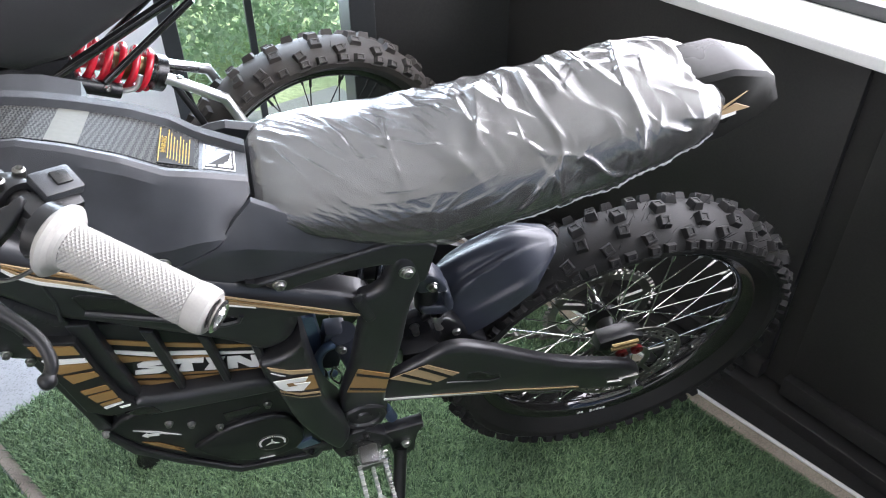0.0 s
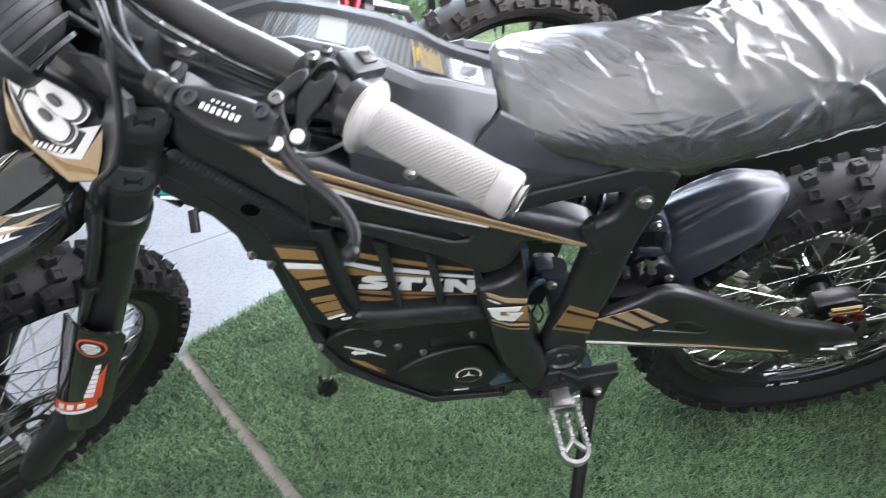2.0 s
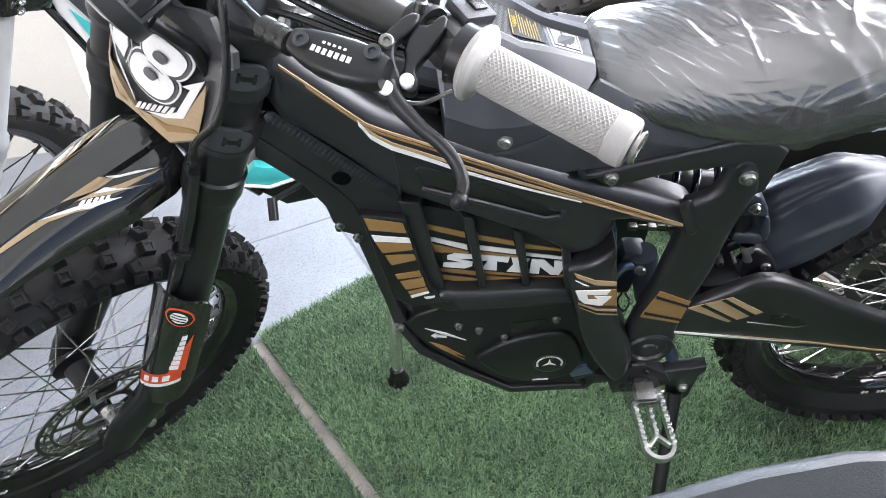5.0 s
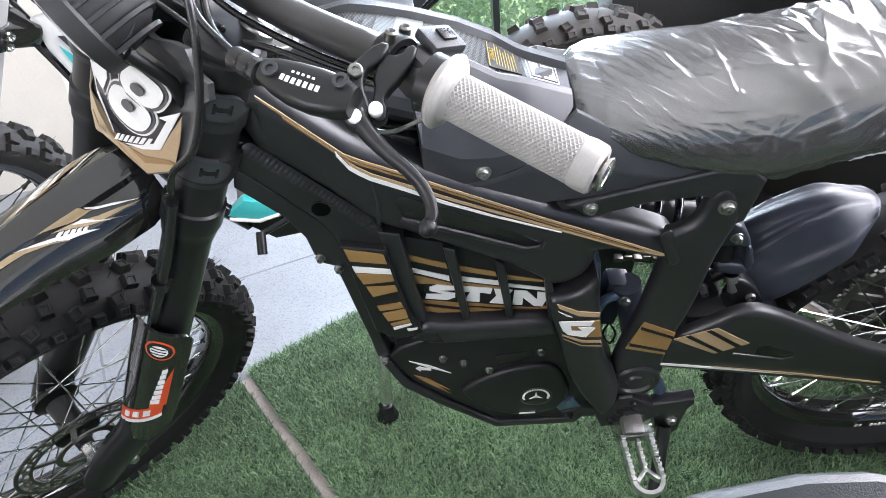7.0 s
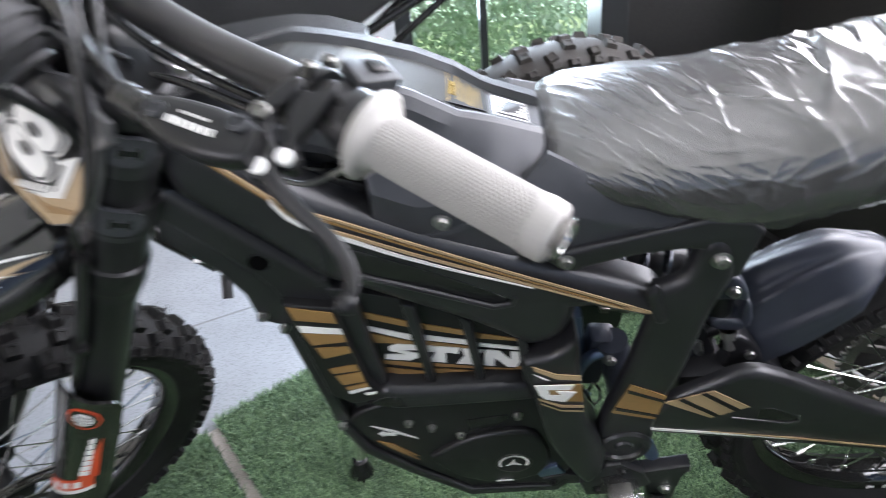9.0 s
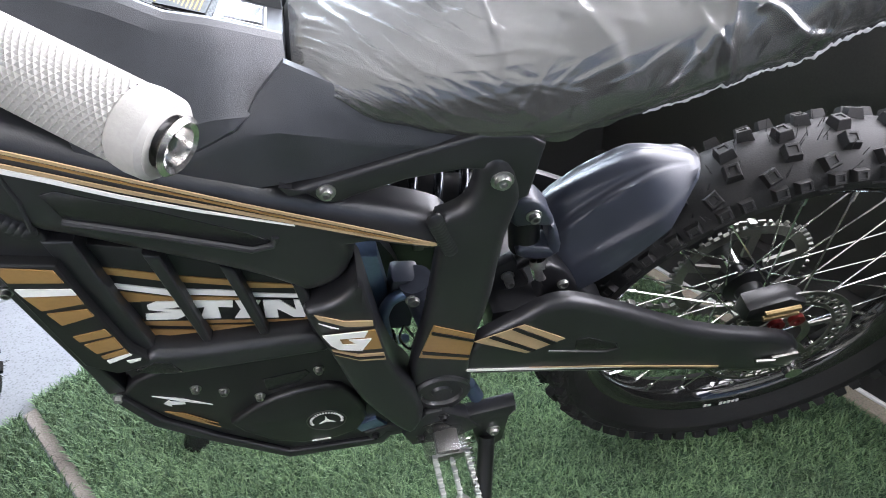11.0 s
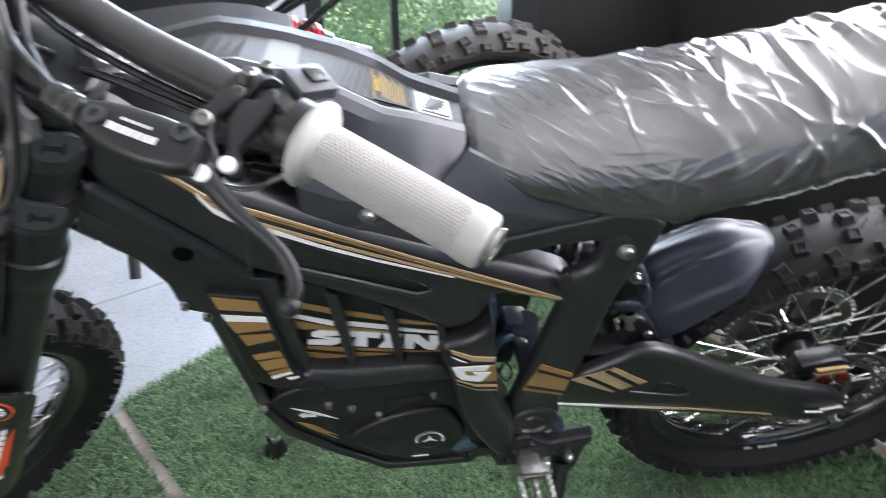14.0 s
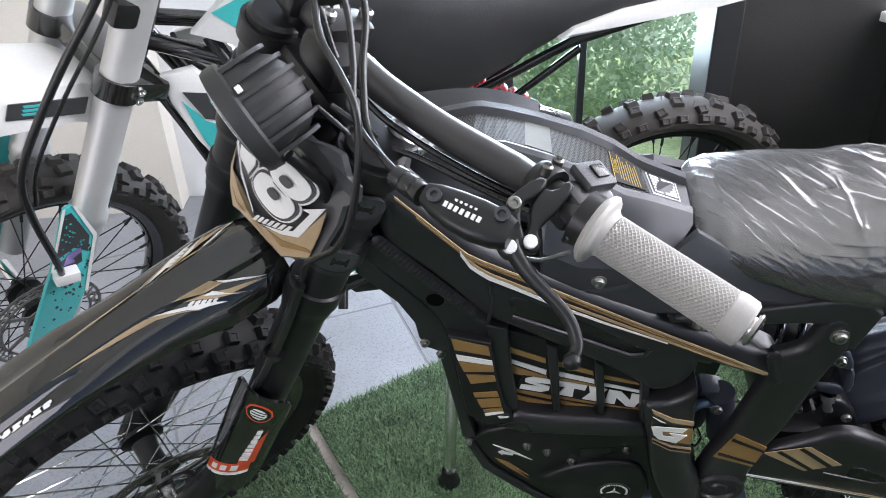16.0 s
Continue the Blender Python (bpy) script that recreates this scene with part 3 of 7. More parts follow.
def knob_bm(R, h, y, along, across, up, turn=0.0, cup=True):
    """One tread block at the top of the tyre, with a cup in its face."""
    bm = B()
    k = y / h
    phi = 0.95 * k
    c = Vector((0, y, R - 0.013 - 0.020 * k * k))
    n0, b0, t0 = Vector((0, math.sin(phi), math.cos(phi))), Vector((0, math.cos(phi), -math.sin(phi))), Vector((1, 0, 0))
    t1, b1 = t0 * math.cos(turn) + b0 * math.sin(turn), b0 * math.cos(turn) - t0 * math.sin(turn)
    levels = [(-0.004, 1.14), (up - 0.001, 0.90), (up, 0.82)] + ([(up, 0.52), (up - 0.0014, 0.46)] if cup else [])
    rings = [[bm.verts.new(c + n0 * lev + t1 * (sx * along / 2 * f) + b1 * (sy * across / 2 * f)) for sx, sy in ((-1, -1), (1, -1), (1, 1), (-1, 1))] for lev, f in levels]
    for a, b in zip(rings, rings[1:]):
        for q in range(4):
            bm.faces.new((a[q], a[(q + 1) % 4], b[(q + 1) % 4], b[q]))
    bm.faces.new(rings[-1])
    return bm


def tread(tyre, R, w, pitches, cup, m, seed, size=1.0):
    """Staggered rows of tread blocks round a tyre, each an object of its own."""
    rng = random.Random(seed)
    h = w / 2
    kinds = []
    for s in (-1, 1):
        kinds += [(0, 0.004 * s, (s * h * 0.27, 0.023, 0.020, 0.010, 0.12 * s)), (1, 0.0, (s * h * 0.62, 0.022, 0.018, 0.010, -0.25 * s)),
                  (0, -0.006, (s * h * 0.93, 0.020, 0.014, 0.008, 0.0)), (1, 0.012, (s * h * 0.93, 0.020, 0.014, 0.008, 0.0))]
    bases = [(odd, off, part("tread_knob", knob_bm(R, h, dims[0], dims[1] * size, dims[2] * (1 + size) / 2, dims[3], dims[4], cup), m, tyre, "", None, 25)) for odd, off, dims in kinds]
    ticks = []
    for s in (-1, 1):
        bm = sweep(B(), [(-0.013, s * h * 0.985, R - 0.042), (0.013, s * h * 0.985, R - 0.042)], 0.0014, 4)
        ticks.append((1, 0.0, part("sidewall_tick", bm, m, tyre)))
    for odd, off, ob in bases + ticks:
        first = True
        for i in range(odd, pitches, 2):
            o = ob if first else new(ob.name.split(".")[0], ob.data)
            first = False
            o.parent = tyre
            o.matrix_basis = Matrix.Rotation(2 * math.pi * i / pitches + off, 4, "Y") @ Matrix.Diagonal((rng.uniform(0.94, 1.06), 1, 1, 1))


def rim_bm(R):
    """A black double-lipped rim for a tyre of outer radius R."""
    r = R - 0.074
    return lathe(B(), [(r + 0.004, -0.026), (r + 0.006, -0.023), (r - 0.006, -0.020), (r - 0.013, -0.012), (r - 0.015, 0), (r - 0.013, 0.012), (r - 0.006, 0.020),
                       (r + 0.006, 0.023), (r + 0.004, 0.026), (r - 0.009, 0.0235), (r - 0.018, 0.014), (r - 0.021, 0), (r - 0.018, -0.014), (r - 0.009, -0.0235)], seg=96, closed=True)


def wheel(parent, xf, R, w, name, tyre_mat, spoke_mat, pitches, disc_y=None, disc_r=0.11, sprocket=False, knob="cup", seed=1, rim_marks=None, knob_size=1.0, hairs=60):
    tyre = part(name + "_tyre", tyre_bm(R, w, hairs, seed), tyre_mat, parent, "black knobbly off-road tyre", xf, 30)
    tread(tyre, R, w, pitches, knob == "cup", tyre_mat, seed, knob_size)
    rim = part(name + "_rim", rim_bm(R), M_GLOSS, parent, "gloss black spoked rim", xf)
    hub = part(name + "_hub", lathe(B(), [(0.0, -0.062), (0.012, -0.062), (0.014, -0.04), (0.034, -0.036), (0.034, -0.028), (0.020, -0.022), (0.018, 0),
                                          (0.020, 0.022), (0.034, 0.028), (0.034, 0.036), (0.014, 0.04), (0.012, 0.062), (0.0, 0.062)]), M_SATIN, parent, "", xf)
    rr = R - 0.094
    bases = []
    for side in (-1, 1):
        for lead in (-1, 1):
            bm = B()
            a = radians(58 * lead)
            p0 = Vector((0.031 * math.sin(a), side * (0.033 + 0.003 * lead), 0.031 * math.cos(a)))
            p1 = Vector((0, side * 0.006, rr))
            rod(bm, p0, p1, 0.0013, 6)
            rod(bm, p0 + (p1 - p0) * 0.915, p1, 0.0032, 6)
            ob = part("spoke", bm, spoke_mat, rim)
            bases.append(ob)
    for k, ob in enumerate(bases):
        for j in range(9):
            o = ob if j == 0 else new("spoke", ob.data)
            o.parent = rim
            o.matrix_basis = Matrix.Rotation(radians(40 * j + 10 * k + (3 if k % 2 else -3)), 4, "Y")
    # nipple seats round the rim's inner side
    seat_ob = part("nipple_seat", rod(B(), (0, 0, rr - 0.002), (0, 0, rr + 0.006), 0.0048, 8), M_GLOSS, rim)
    for k in range(36):
        o = seat_ob if k == 0 else new("nipple_seat", seat_ob.data)
        o.parent = rim
        o.matrix_basis = Matrix.Rotation(radians(10 * k), 4, "Y")
    if disc_y is not None:
        bm = B()
        for r0, r1 in ((disc_r - 0.006, disc_r), (disc_r - 0.026, disc_r - 0.021), (disc_r - 0.014, disc_r - 0.012), (0.036, 0.046)):
            lathe(bm, [(r0, disc_y - 0.0012), (r1, disc_y - 0.0012), (r1, disc_y + 0.0012), (r0, disc_y + 0.0012)], seg=60, closed=True)
        for k in range(48):
            a = 2 * math.pi * k / 48
            m = Matrix.Rotation(a, 3, "Y")
            box(bm, m @ Vector((0, disc_y, disc_r - 0.013)), (0.0032, 0.0022, 0.02), (m @ Matrix.Rotation(0.5 if k % 2 else -0.3, 3, "Y")).to_4x4())
        for k in range(6):
            m = Matrix.Rotation(2 * math.pi * k / 6, 3, "Y")
            box(bm, m @ Vector((0.006, disc_y, (disc_r + 0.016) / 2)), (0.008, 0.0024, disc_r - 0.062), (m @ Matrix.Rotation(0.35, 3, "Y")).to_4x4())
        part(name + "_brake_disc", bm, M_STEEL, parent, "drilled steel brake disc", xf)
    if sprocket:
        bm = B()
        lathe(bm, [(0.082, 0.053), (0.098, 0.053), (0.098, 0.058), (0.082, 0.058)], seg=60, closed=True)
        for k in range(48):
            m = Matrix.Rotation(2 * math.pi * k / 48, 3, "Y")
            box(bm, m @ Vector((0, 0.0555, 0.101)), (0.005, 0.004, 0.008), m.to_4x4())
        for k in range(5):
            m = Matrix.Rotation(2 * math.pi * k / 5, 3, "Y")
            box(bm, m @ Vector((0, 0.0555, 0.06)), (0.014, 0.005, 0.05), m.to_4x4())
        part("sprocket", bm, M_STEEL, parent, "", xf)
    if rim_marks:
        bm = B()
        for k in range(7):
            m = Matrix.Rotation(radians(rim_marks + k * 1.6 + (3 if k > 4 else 0)), 3, "Y")
            box(bm, m @ Vector((0, -0.0262, R - 0.0795)), (0.0045, 0.001, 0.006 if k % 2 else 0.008), m.to_4x4())
        part("rim_marks", bm, M_DEC, rim, "small white printed marks")
    return tyre, rim, hub


def bolt(parent, c, r=0.008, axis=(0, -1, 0), m=None, xf=None, washer=True, h=0.006):
    """A button-head bolt with a hex socket, its head looking along axis."""
    bm, r = B(), r * 0.68
    prof = [(0, 0), (r * 1.35, 0), (r * 1.35, 0.0015)] if washer else [(0, 0)]
    prof += [(r, 0.0015), (r, h * 0.6), (r * 0.86, h), (r * 0.52, h), (r * 0.48, h * 0.35), (0, h * 0.3)]
    lathe(bm, prof, c, axis, 16)
    return part("bolt", bm, m or M_BOLT, parent, "", xf, 30)


def decal(parent, name, outline, y, m, xf=None, thick=0.0012, label=""):
    return part(name, slab(B(), outline, y, y - thick), m, parent, label, xf, 0)
# ---- black and gold dirt bike ----
B1 = bike_matrix(3.9, 14.3, (0.5934, 0.747, 0.3248), 0.3174)
S1 = steer(43)
bike = group_root("dirt_bike", B1, "black and gold electric dirt bike leaning on its kickstand", "motorcycle")
RC = Matrix.Translation((0, 0, 0.317))
FC = F(0.078, 0.0, 0.0)
wheel(bike, RC, 0.318, 0.100, "rear", M_RUB, M_CHROME, 62, -0.058, 0.10, True, seed=1, rim_marks=172, knob_size=0.74, hairs=260)
wheel(bike, S1 @ Matrix.Translation(FC), 0.328, 0.090, "front", M_RUB, M_CHROME, 74, -0.062, 0.105, seed=2, rim_marks=-120, knob_size=0.74, hairs=220)


def both(fn):
    """Runs a builder for the left (-1) and the right (1) side."""
    for s in (-1, 1):
        fn(s)


# frame: side spars, neck gussets, seat masts, rear legs and the head tube
def plate(outline, y0, y1, r=0.006, steps=4):
    """A plate over an outline of (x, z) pairs from y0 out to y1, whose outer edge is rounded by r."""
    pts = [Vector(p) for p in outline]
    n = len(pts)
    if sum(pts[k].x * pts[(k + 1) % n].y - pts[(k + 1) % n].x * pts[k].y for k in range(n)) < 0:
        pts = pts[::-1]
    inward = []
    for k in range(n):
        a, b = (pts[k] - pts[k - 1]).normalized(), (pts[(k + 1) % n] - pts[k]).normalized()
        na, nb = Vector((-a.y, a.x)), Vector((-b.y, b.x))
        m = na + nb
        inward.append(m / max(m.dot(na), 0.6))
    sg = math.copysign(1, y1 - y0)
    bm = B()
    rings = [[bm.verts.new((p.x, y0, p.y)) for p in pts]]
    for i in range(steps + 1):
        a = math.pi / 2 * i / steps
        off, y = r * (1 - math.cos(a)), y1 - sg * r * (1 - math.sin(a))
        rings.append([bm.verts.new((p.x + q.x * off, y, p.y + q.y * off)) for p, q in zip(pts, inward)])
    for a, b in zip(rings, rings[1:]):
        for k in range(n):
            bm.faces.new((a[k], a[(k + 1) % n], b[(k + 1) % n], b[k]))
    skin(bm, rings[-1], rings[0], [Vector((p.co.x, p.co.z, 0)) for p in rings[-1]], False)
    return bm


def skin(bm, top, low, flat, sides=True):
    """Closes two rings of vertices into a plate; flat is the outline on a plane."""
    for tri in geometry.tessellate_polygon([flat]):
        bm.faces.new([top[k] for k in tri])
        bm.faces.new([low[k] for k in tri[::-1]])
    if sides:
        for k in range(len(top)):
            j = (k + 1) % len(top)
            bm.faces.new((top[k], low[k], low[j], top[j]))


SPAR = [(-0.852, 0.925), (-0.829, 0.917), (-0.807, 0.893), (-0.769, 0.853), (-0.744, 0.832), (-0.695, 0.803), (-0.642, 0.775), (-0.585, 0.747), (-0.541, 0.727), (-0.495, 0.707),
        (-0.456, 0.690), (-0.438, 0.678), (-0.432, 0.655), (-0.440, 0.642), (-0.469, 0.649), (-0.517, 0.669), (-0.519, 0.648), (-0.528, 0.626), (-0.546, 0.613), (-0.571, 0.609),
        (-0.588, 0.629), (-0.630, 0.659), (-0.679, 0.688), (-0.724, 0.716), (-0.757, 0.733), (-0.786, 0.772), (-0.822, 0.812), (-0.862, 0.852)]
GUSSET = [(-0.885, 0.862), (-0.853, 0.850), (-0.806, 0.798), (-0.750, 0.735), (-0.746, 0.695), (-0.796, 0.699), (-0.802, 0.724), (-0.815, 0.747), (-0.842, 0.782), (-0.880, 0.826)]
FLANGE = [(-0.880, 0.820), (-0.844, 0.777), (-0.816, 0.742), (-0.802, 0.720), (-0.795, 0.690), (-0.793, 0.662), (-0.777, 0.520), (-0.770, 0.482), (-0.789, 0.481), (-0.792, 0.521),
          (-0.808, 0.648), (-0.810, 0.664), (-0.822, 0.670), (-0.830, 0.687), (-0.833, 0.713), (-0.849, 0.747), (-0.888, 0.792)]
MAST = [(-0.452, 0.688), (-0.432, 0.694), (-0.420, 0.704), (-0.415, 0.721), (-0.413, 0.745), (-0.398, 0.754), (-0.382, 0.742), (-0.373, 0.706), (-0.376, 0.690), (-0.381, 0.672), (-0.387, 0.643), (-0.391, 0.612),
        (-0.395, 0.570), (-0.402, 0.532), (-0.410, 0.501), (-0.414, 0.457), (-0.414, 0.400), (-0.420, 0.370), (-0.440, 0.345), (-0.468, 0.345), (-0.486, 0.365), (-0.489, 0.400), (-0.480, 0.468),
        (-0.463, 0.539), (-0.452, 0.613), (-0.447, 0.645)]
REARLEG = [(-0.574, 0.604), (-0.560, 0.606), (-0.543, 0.611), (-0.527, 0.625), (-0.518, 0.645), (-0.512, 0.580), (-0.505, 0.511), (-0.497, 0.470), (-0.478, 0.430), (-0.470, 0.370), (-0.487, 0.328), (-0.502, 0.345),
           (-0.530, 0.405), (-0.545, 0.450), (-0.557, 0.520), (-0.565, 0.554), (-0.571, 0.585)]


def frame_side(s):
    # the far spar starts lower, behind the wiring
    line = SPAR if s < 0 else [(-0.852, 0.868), (-0.829, 0.862), (-0.807, 0.856), (-0.782, 0.848)] + SPAR[4:]
    part("side_spar", plate(soft(line), s * 0.070, s * 0.108, 0.022, 6), M_FRAME, bike, "welded black alloy frame spar")
    part("neck_gusset", plate(GUSSET, s * 0.060, s * 0.1005, 0.003), M_FRAME, bike)
    part("gusset_flange", plate(FLANGE, s * 0.076, s * 0.0945, 0.003), M_FRAME, bike)
    part("seat_mast", plate(soft(MAST), s * 0.090, s * 0.1065, 0.012, 5), M_FRAME, bike)
    part("rear_frame_leg", plate(soft(REARLEG), s * 0.072, s * 0.118, 0.008), M_FRAME, bike)


both(frame_side)
part("head_tube", rod(B(), F(0, -0.02, 0.575), F(0, -0.02, 0.735), 0.034, 24), M_FRAME, bike)
part("neck_block", slab(B(), [(-0.950, 0.900), (-0.880, 0.925), (-0.845, 0.905), (-0.850, 0.800), (-0.880, 0.800), (-0.960, 0.850)], -0.075, 0.06, 0.012), M_FRAME, bike)
# weld beads
for a, b, n, y in (((-0.858, 0.848), (-0.755, 0.732), 30, -0.1015), ((-0.450, 0.690), (-0.436, 0.648), 12, -0.1055)):
    bead = part("weld_bead", lathe(B(), [(0, -0.0006), (0.0080, -0.0004), (0.0072, 0.0020), (0.0040, 0.0036), (0, 0.0040)], (0, 0, 0), (0.25, -1, 0.2), 12), M_WELD, bike, "scalloped weld bead")
    for i in range(n):
        t = (i + 0.5) / n
        o = bead if i == 0 else tagged(new("weld_bead", bead.data), "scalloped weld bead")
        o.parent = bike
        o.matrix_basis = Matrix.Translation((a[0] + (b[0] - a[0]) * t, y, a[1] + (b[1] - a[1]) * t))
# drilled hole and grab slot in the spar: thin dark pieces painting their shade
part("gusset_hole_shade", lathe(B(), [(0.0098, -0.0006), (0.0098, 0.0004), (0, 0.0004)], (-0.806, -0.1007, 0.761), (0, -1, 0), 24), M_HOLE, bike)
part("hole_lip", lathe(B(), [(0.0096, -0.0006), (0.0115, -0.0006), (0.0110, 0.0010), (0.0098, 0.0008)], (-0.806, -0.1007, 0.761), (0, -1, 0), 24, True), M_FRAME, bike)
part("spar_slot_shade", slab(B(), [(-0.730, 0.775), (-0.719, 0.777), (-0.659, 0.744), (-0.600, 0.708), (-0.582, 0.694), (-0.595, 0.689), (-0.665, 0.722), (-0.724, 0.750)], -0.1075, -0.1087, 0.0004), M_CABLE, bike, "thin dark plate painting a shaded recess along the spar")
part("spar_rib", sweep(B(), [(-0.726, -0.1080, 0.746), (-0.665, -0.1090, 0.719), (-0.600, -0.1092, 0.688), (-0.583, -0.1090, 0.690), (-0.579, -0.1085, 0.699)], 0.0032, 8), M_FRAME, bike)
part("spar_crease", sweep(B(), [(-0.748, -0.1075, 0.800), (-0.746, -0.1082, 0.770), (-0.750, -0.1080, 0.740)], 0.0020, 8), M_FRAME, bike)


# striped decal along the spar: white, gold and tan lines
def line_at(pts, x):
    for (x0, z0), (x1, z1) in zip(pts, pts[1:]):
        if x <= x1:
            return z0 + (z1 - z0) * (x - x0) / (x1 - x0)
    return pts[-1][1]


UPPER = [(-0.833, 0.908), (-0.813, 0.886), (-0.792, 0.862), (-0.766, 0.833), (-0.724, 0.811), (-0.669, 0.780), (-0.585, 0.734), (-0.493, 0.686), (-0.449, 0.662)]
LOWER = [(-0.776, 0.840), (-0.764, 0.823), (-0.753, 0.812), (-0.723, 0.796), (-0.670, 0.767), (-0.584, 0.724), (-0.492, 0.678), (-0.449, 0.661)]
WHITE = [(-0.778, 0.843), (-0.766, 0.819), (-0.749, 0.805), (-0.718, 0.788), (-0.681, 0.766), (-0.631, 0.741), (-0.560, 0.709)]


def spar_stripe(name, pts, x0, x1, t0, t1, m, off=0.0, lift=0.0):
    n = 24
    up, lo = [], []
    for i in range(n + 1):
        u = i / n
        x = x0 + (x1 - x0) * u
        z, h = line_at(pts, x) + off, (t0 + (t1 - t0) * u) / 2
        up.append((x, z + h)), lo.append((x, z - h))
    decal(bike, name, up + lo[::-1], -0.1083 - lift, m)


spar_stripe("gold_stripe", UPPER, -0.833, -0.449, 0.0032, 0.0032, M_TAN)
spar_stripe("brown_stripe", UPPER, -0.815, -0.470, 0.0024, 0.0016, M_GOLD, -0.0046)
spar_stripe("gold_stripe", LOWER, -0.774, -0.452, 0.0042, 0.0028, M_TAN)
spar_stripe("white_stripe", WHITE, -0.776, -0.562, 0.0064, 0.0012, M_DEC, 0.0, 0.0004)

# battery case behind struts, with striped graphics
part("battery_case", slab(B(), [(-0.770, 0.694), (-0.748, 0.704), (-0.66, 0.674), (-0.568, 0.620), (-0.556, 0.500), (-0.735, 0.500), (-0.762, 0.490)], -0.088, 0.088, 0.002), M_SATIN, bike, "black battery case with striped graphics")
CASE = (([(-0.732, 0.671), (-0.687, 0.651), (-0.686, 0.641), (-0.730, 0.661)], M_GOLD), ([(-0.730, 0.648), (-0.685, 0.628), (-0.685, 0.619), (-0.727, 0.640)], M_DEC), ([(-0.726, 0.635), (-0.684, 0.616), (-0.683, 0.610), (-0.723, 0.619)], M_GOLD),
        ([(-0.721, 0.591), (-0.677, 0.577), (-0.677, 0.569), (-0.720, 0.582)], M_GOLD), ([(-0.720, 0.575), (-0.676, 0.562), (-0.675, 0.551), (-0.718, 0.562)], M_GOLD), ([(-0.718, 0.552), (-0.674, 0.543), (-0.674, 0.541), (-0.718, 0.549)], M_DEC),
        ([(-0.676, 0.646), (-0.632, 0.630), (-0.630, 0.621), (-0.674, 0.637)], M_GOLD), ([(-0.673, 0.626), (-0.629, 0.613), (-0.628, 0.605), (-0.672, 0.618)], M_DEC), ([(-0.671, 0.615), (-0.627, 0.602), (-0.626, 0.597), (-0.670, 0.608)], M_GOLD),
        ([(-0.667, 0.577), (-0.623, 0.568), (-0.623, 0.562), (-0.666, 0.571)], M_GOLD), ([(-0.666, 0.567), (-0.623, 0.557), (-0.621, 0.546), (-0.664, 0.555)], M_GOLD), ([(-0.663, 0.543), (-0.621, 0.537), (-0.621, 0.534), (-0.662, 0.540)], M_DEC),
        ([(-0.620, 0.624), (-0.578, 0.610), (-0.574, 0.605), (-0.618, 0.615)], M_GOLD), ([(-0.618, 0.607), (-0.573, 0.594), (-0.573, 0.589), (-0.617, 0.601)], M_DEC), ([(-0.613, 0.564), (-0.570, 0.559), (-0.569, 0.554), (-0.613, 0.559)], M_GOLD),
        ([(-0.612, 0.553), (-0.569, 0.550), (-0.568, 0.540), (-0.611, 0.542)], M_GOLD), ([(-0.611, 0.538), (-0.582, 0.535), (-0.582, 0.533), (-0.610, 0.536)], M_DEC))
for pts, m in CASE:
    decal(bike, "stripe", pts, -0.0882, m)


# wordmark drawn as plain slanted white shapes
def slant(x, z, pts):
    """Shape on a grid of widths along x and heights 0 to 1, slanted and running down with the graphics."""
    return [(x + u + 0.006 * v, z + 0.026 * v - 0.22 * u) for u, v in pts]


MARKS = ((-0.716, 0.592, [(0.0, 0.0), (0.026, 0.0), (0.034, 0.22), (0.033, 0.50), (0.014, 0.62), (0.033, 0.72), (0.033, 1.0), (0.010, 1.0), (0.002, 0.80), (0.003, 0.56), (0.022, 0.40), (0.0, 0.30)]),
         (-0.678, 0.584, [(0.008, 0.0), (0.026, 0.0), (0.023, 0.66), (0.036, 0.62), (0.036, 1.0), (0.0, 1.0), (0.0, 0.62), (0.012, 0.66)]),
         (-0.640, 0.575, [(0.0, 0.0), (0.022, 0.0), (0.018, 0.5), (0.022, 1.0), (0.0, 1.0), (0.005, 0.5)]),
         (-0.613, 0.569, [(0.0, 0.0), (0.012, 0.0), (0.010, 0.52), (0.026, 0.0), (0.036, 0.0), (0.040, 1.0), (0.024, 1.0), (0.027, 0.46), (0.012, 1.0), (-0.003, 1.0)]))
for x, z, pts in MARKS:
    part("wordmark_shade", slab(B(), [(px - 0.0012, pz - 0.0024) for px, pz in slant(x, z, [(-0.002, -0.06), (0.036, -0.06), (0.038, 1.06), (-0.002, 1.06)])], -0.0890, -0.0896), M_SATIN, bike, "", None, 0)
    decal(bike, "wordmark_shape", slant(x, z, pts), -0.0898, M_DEC)
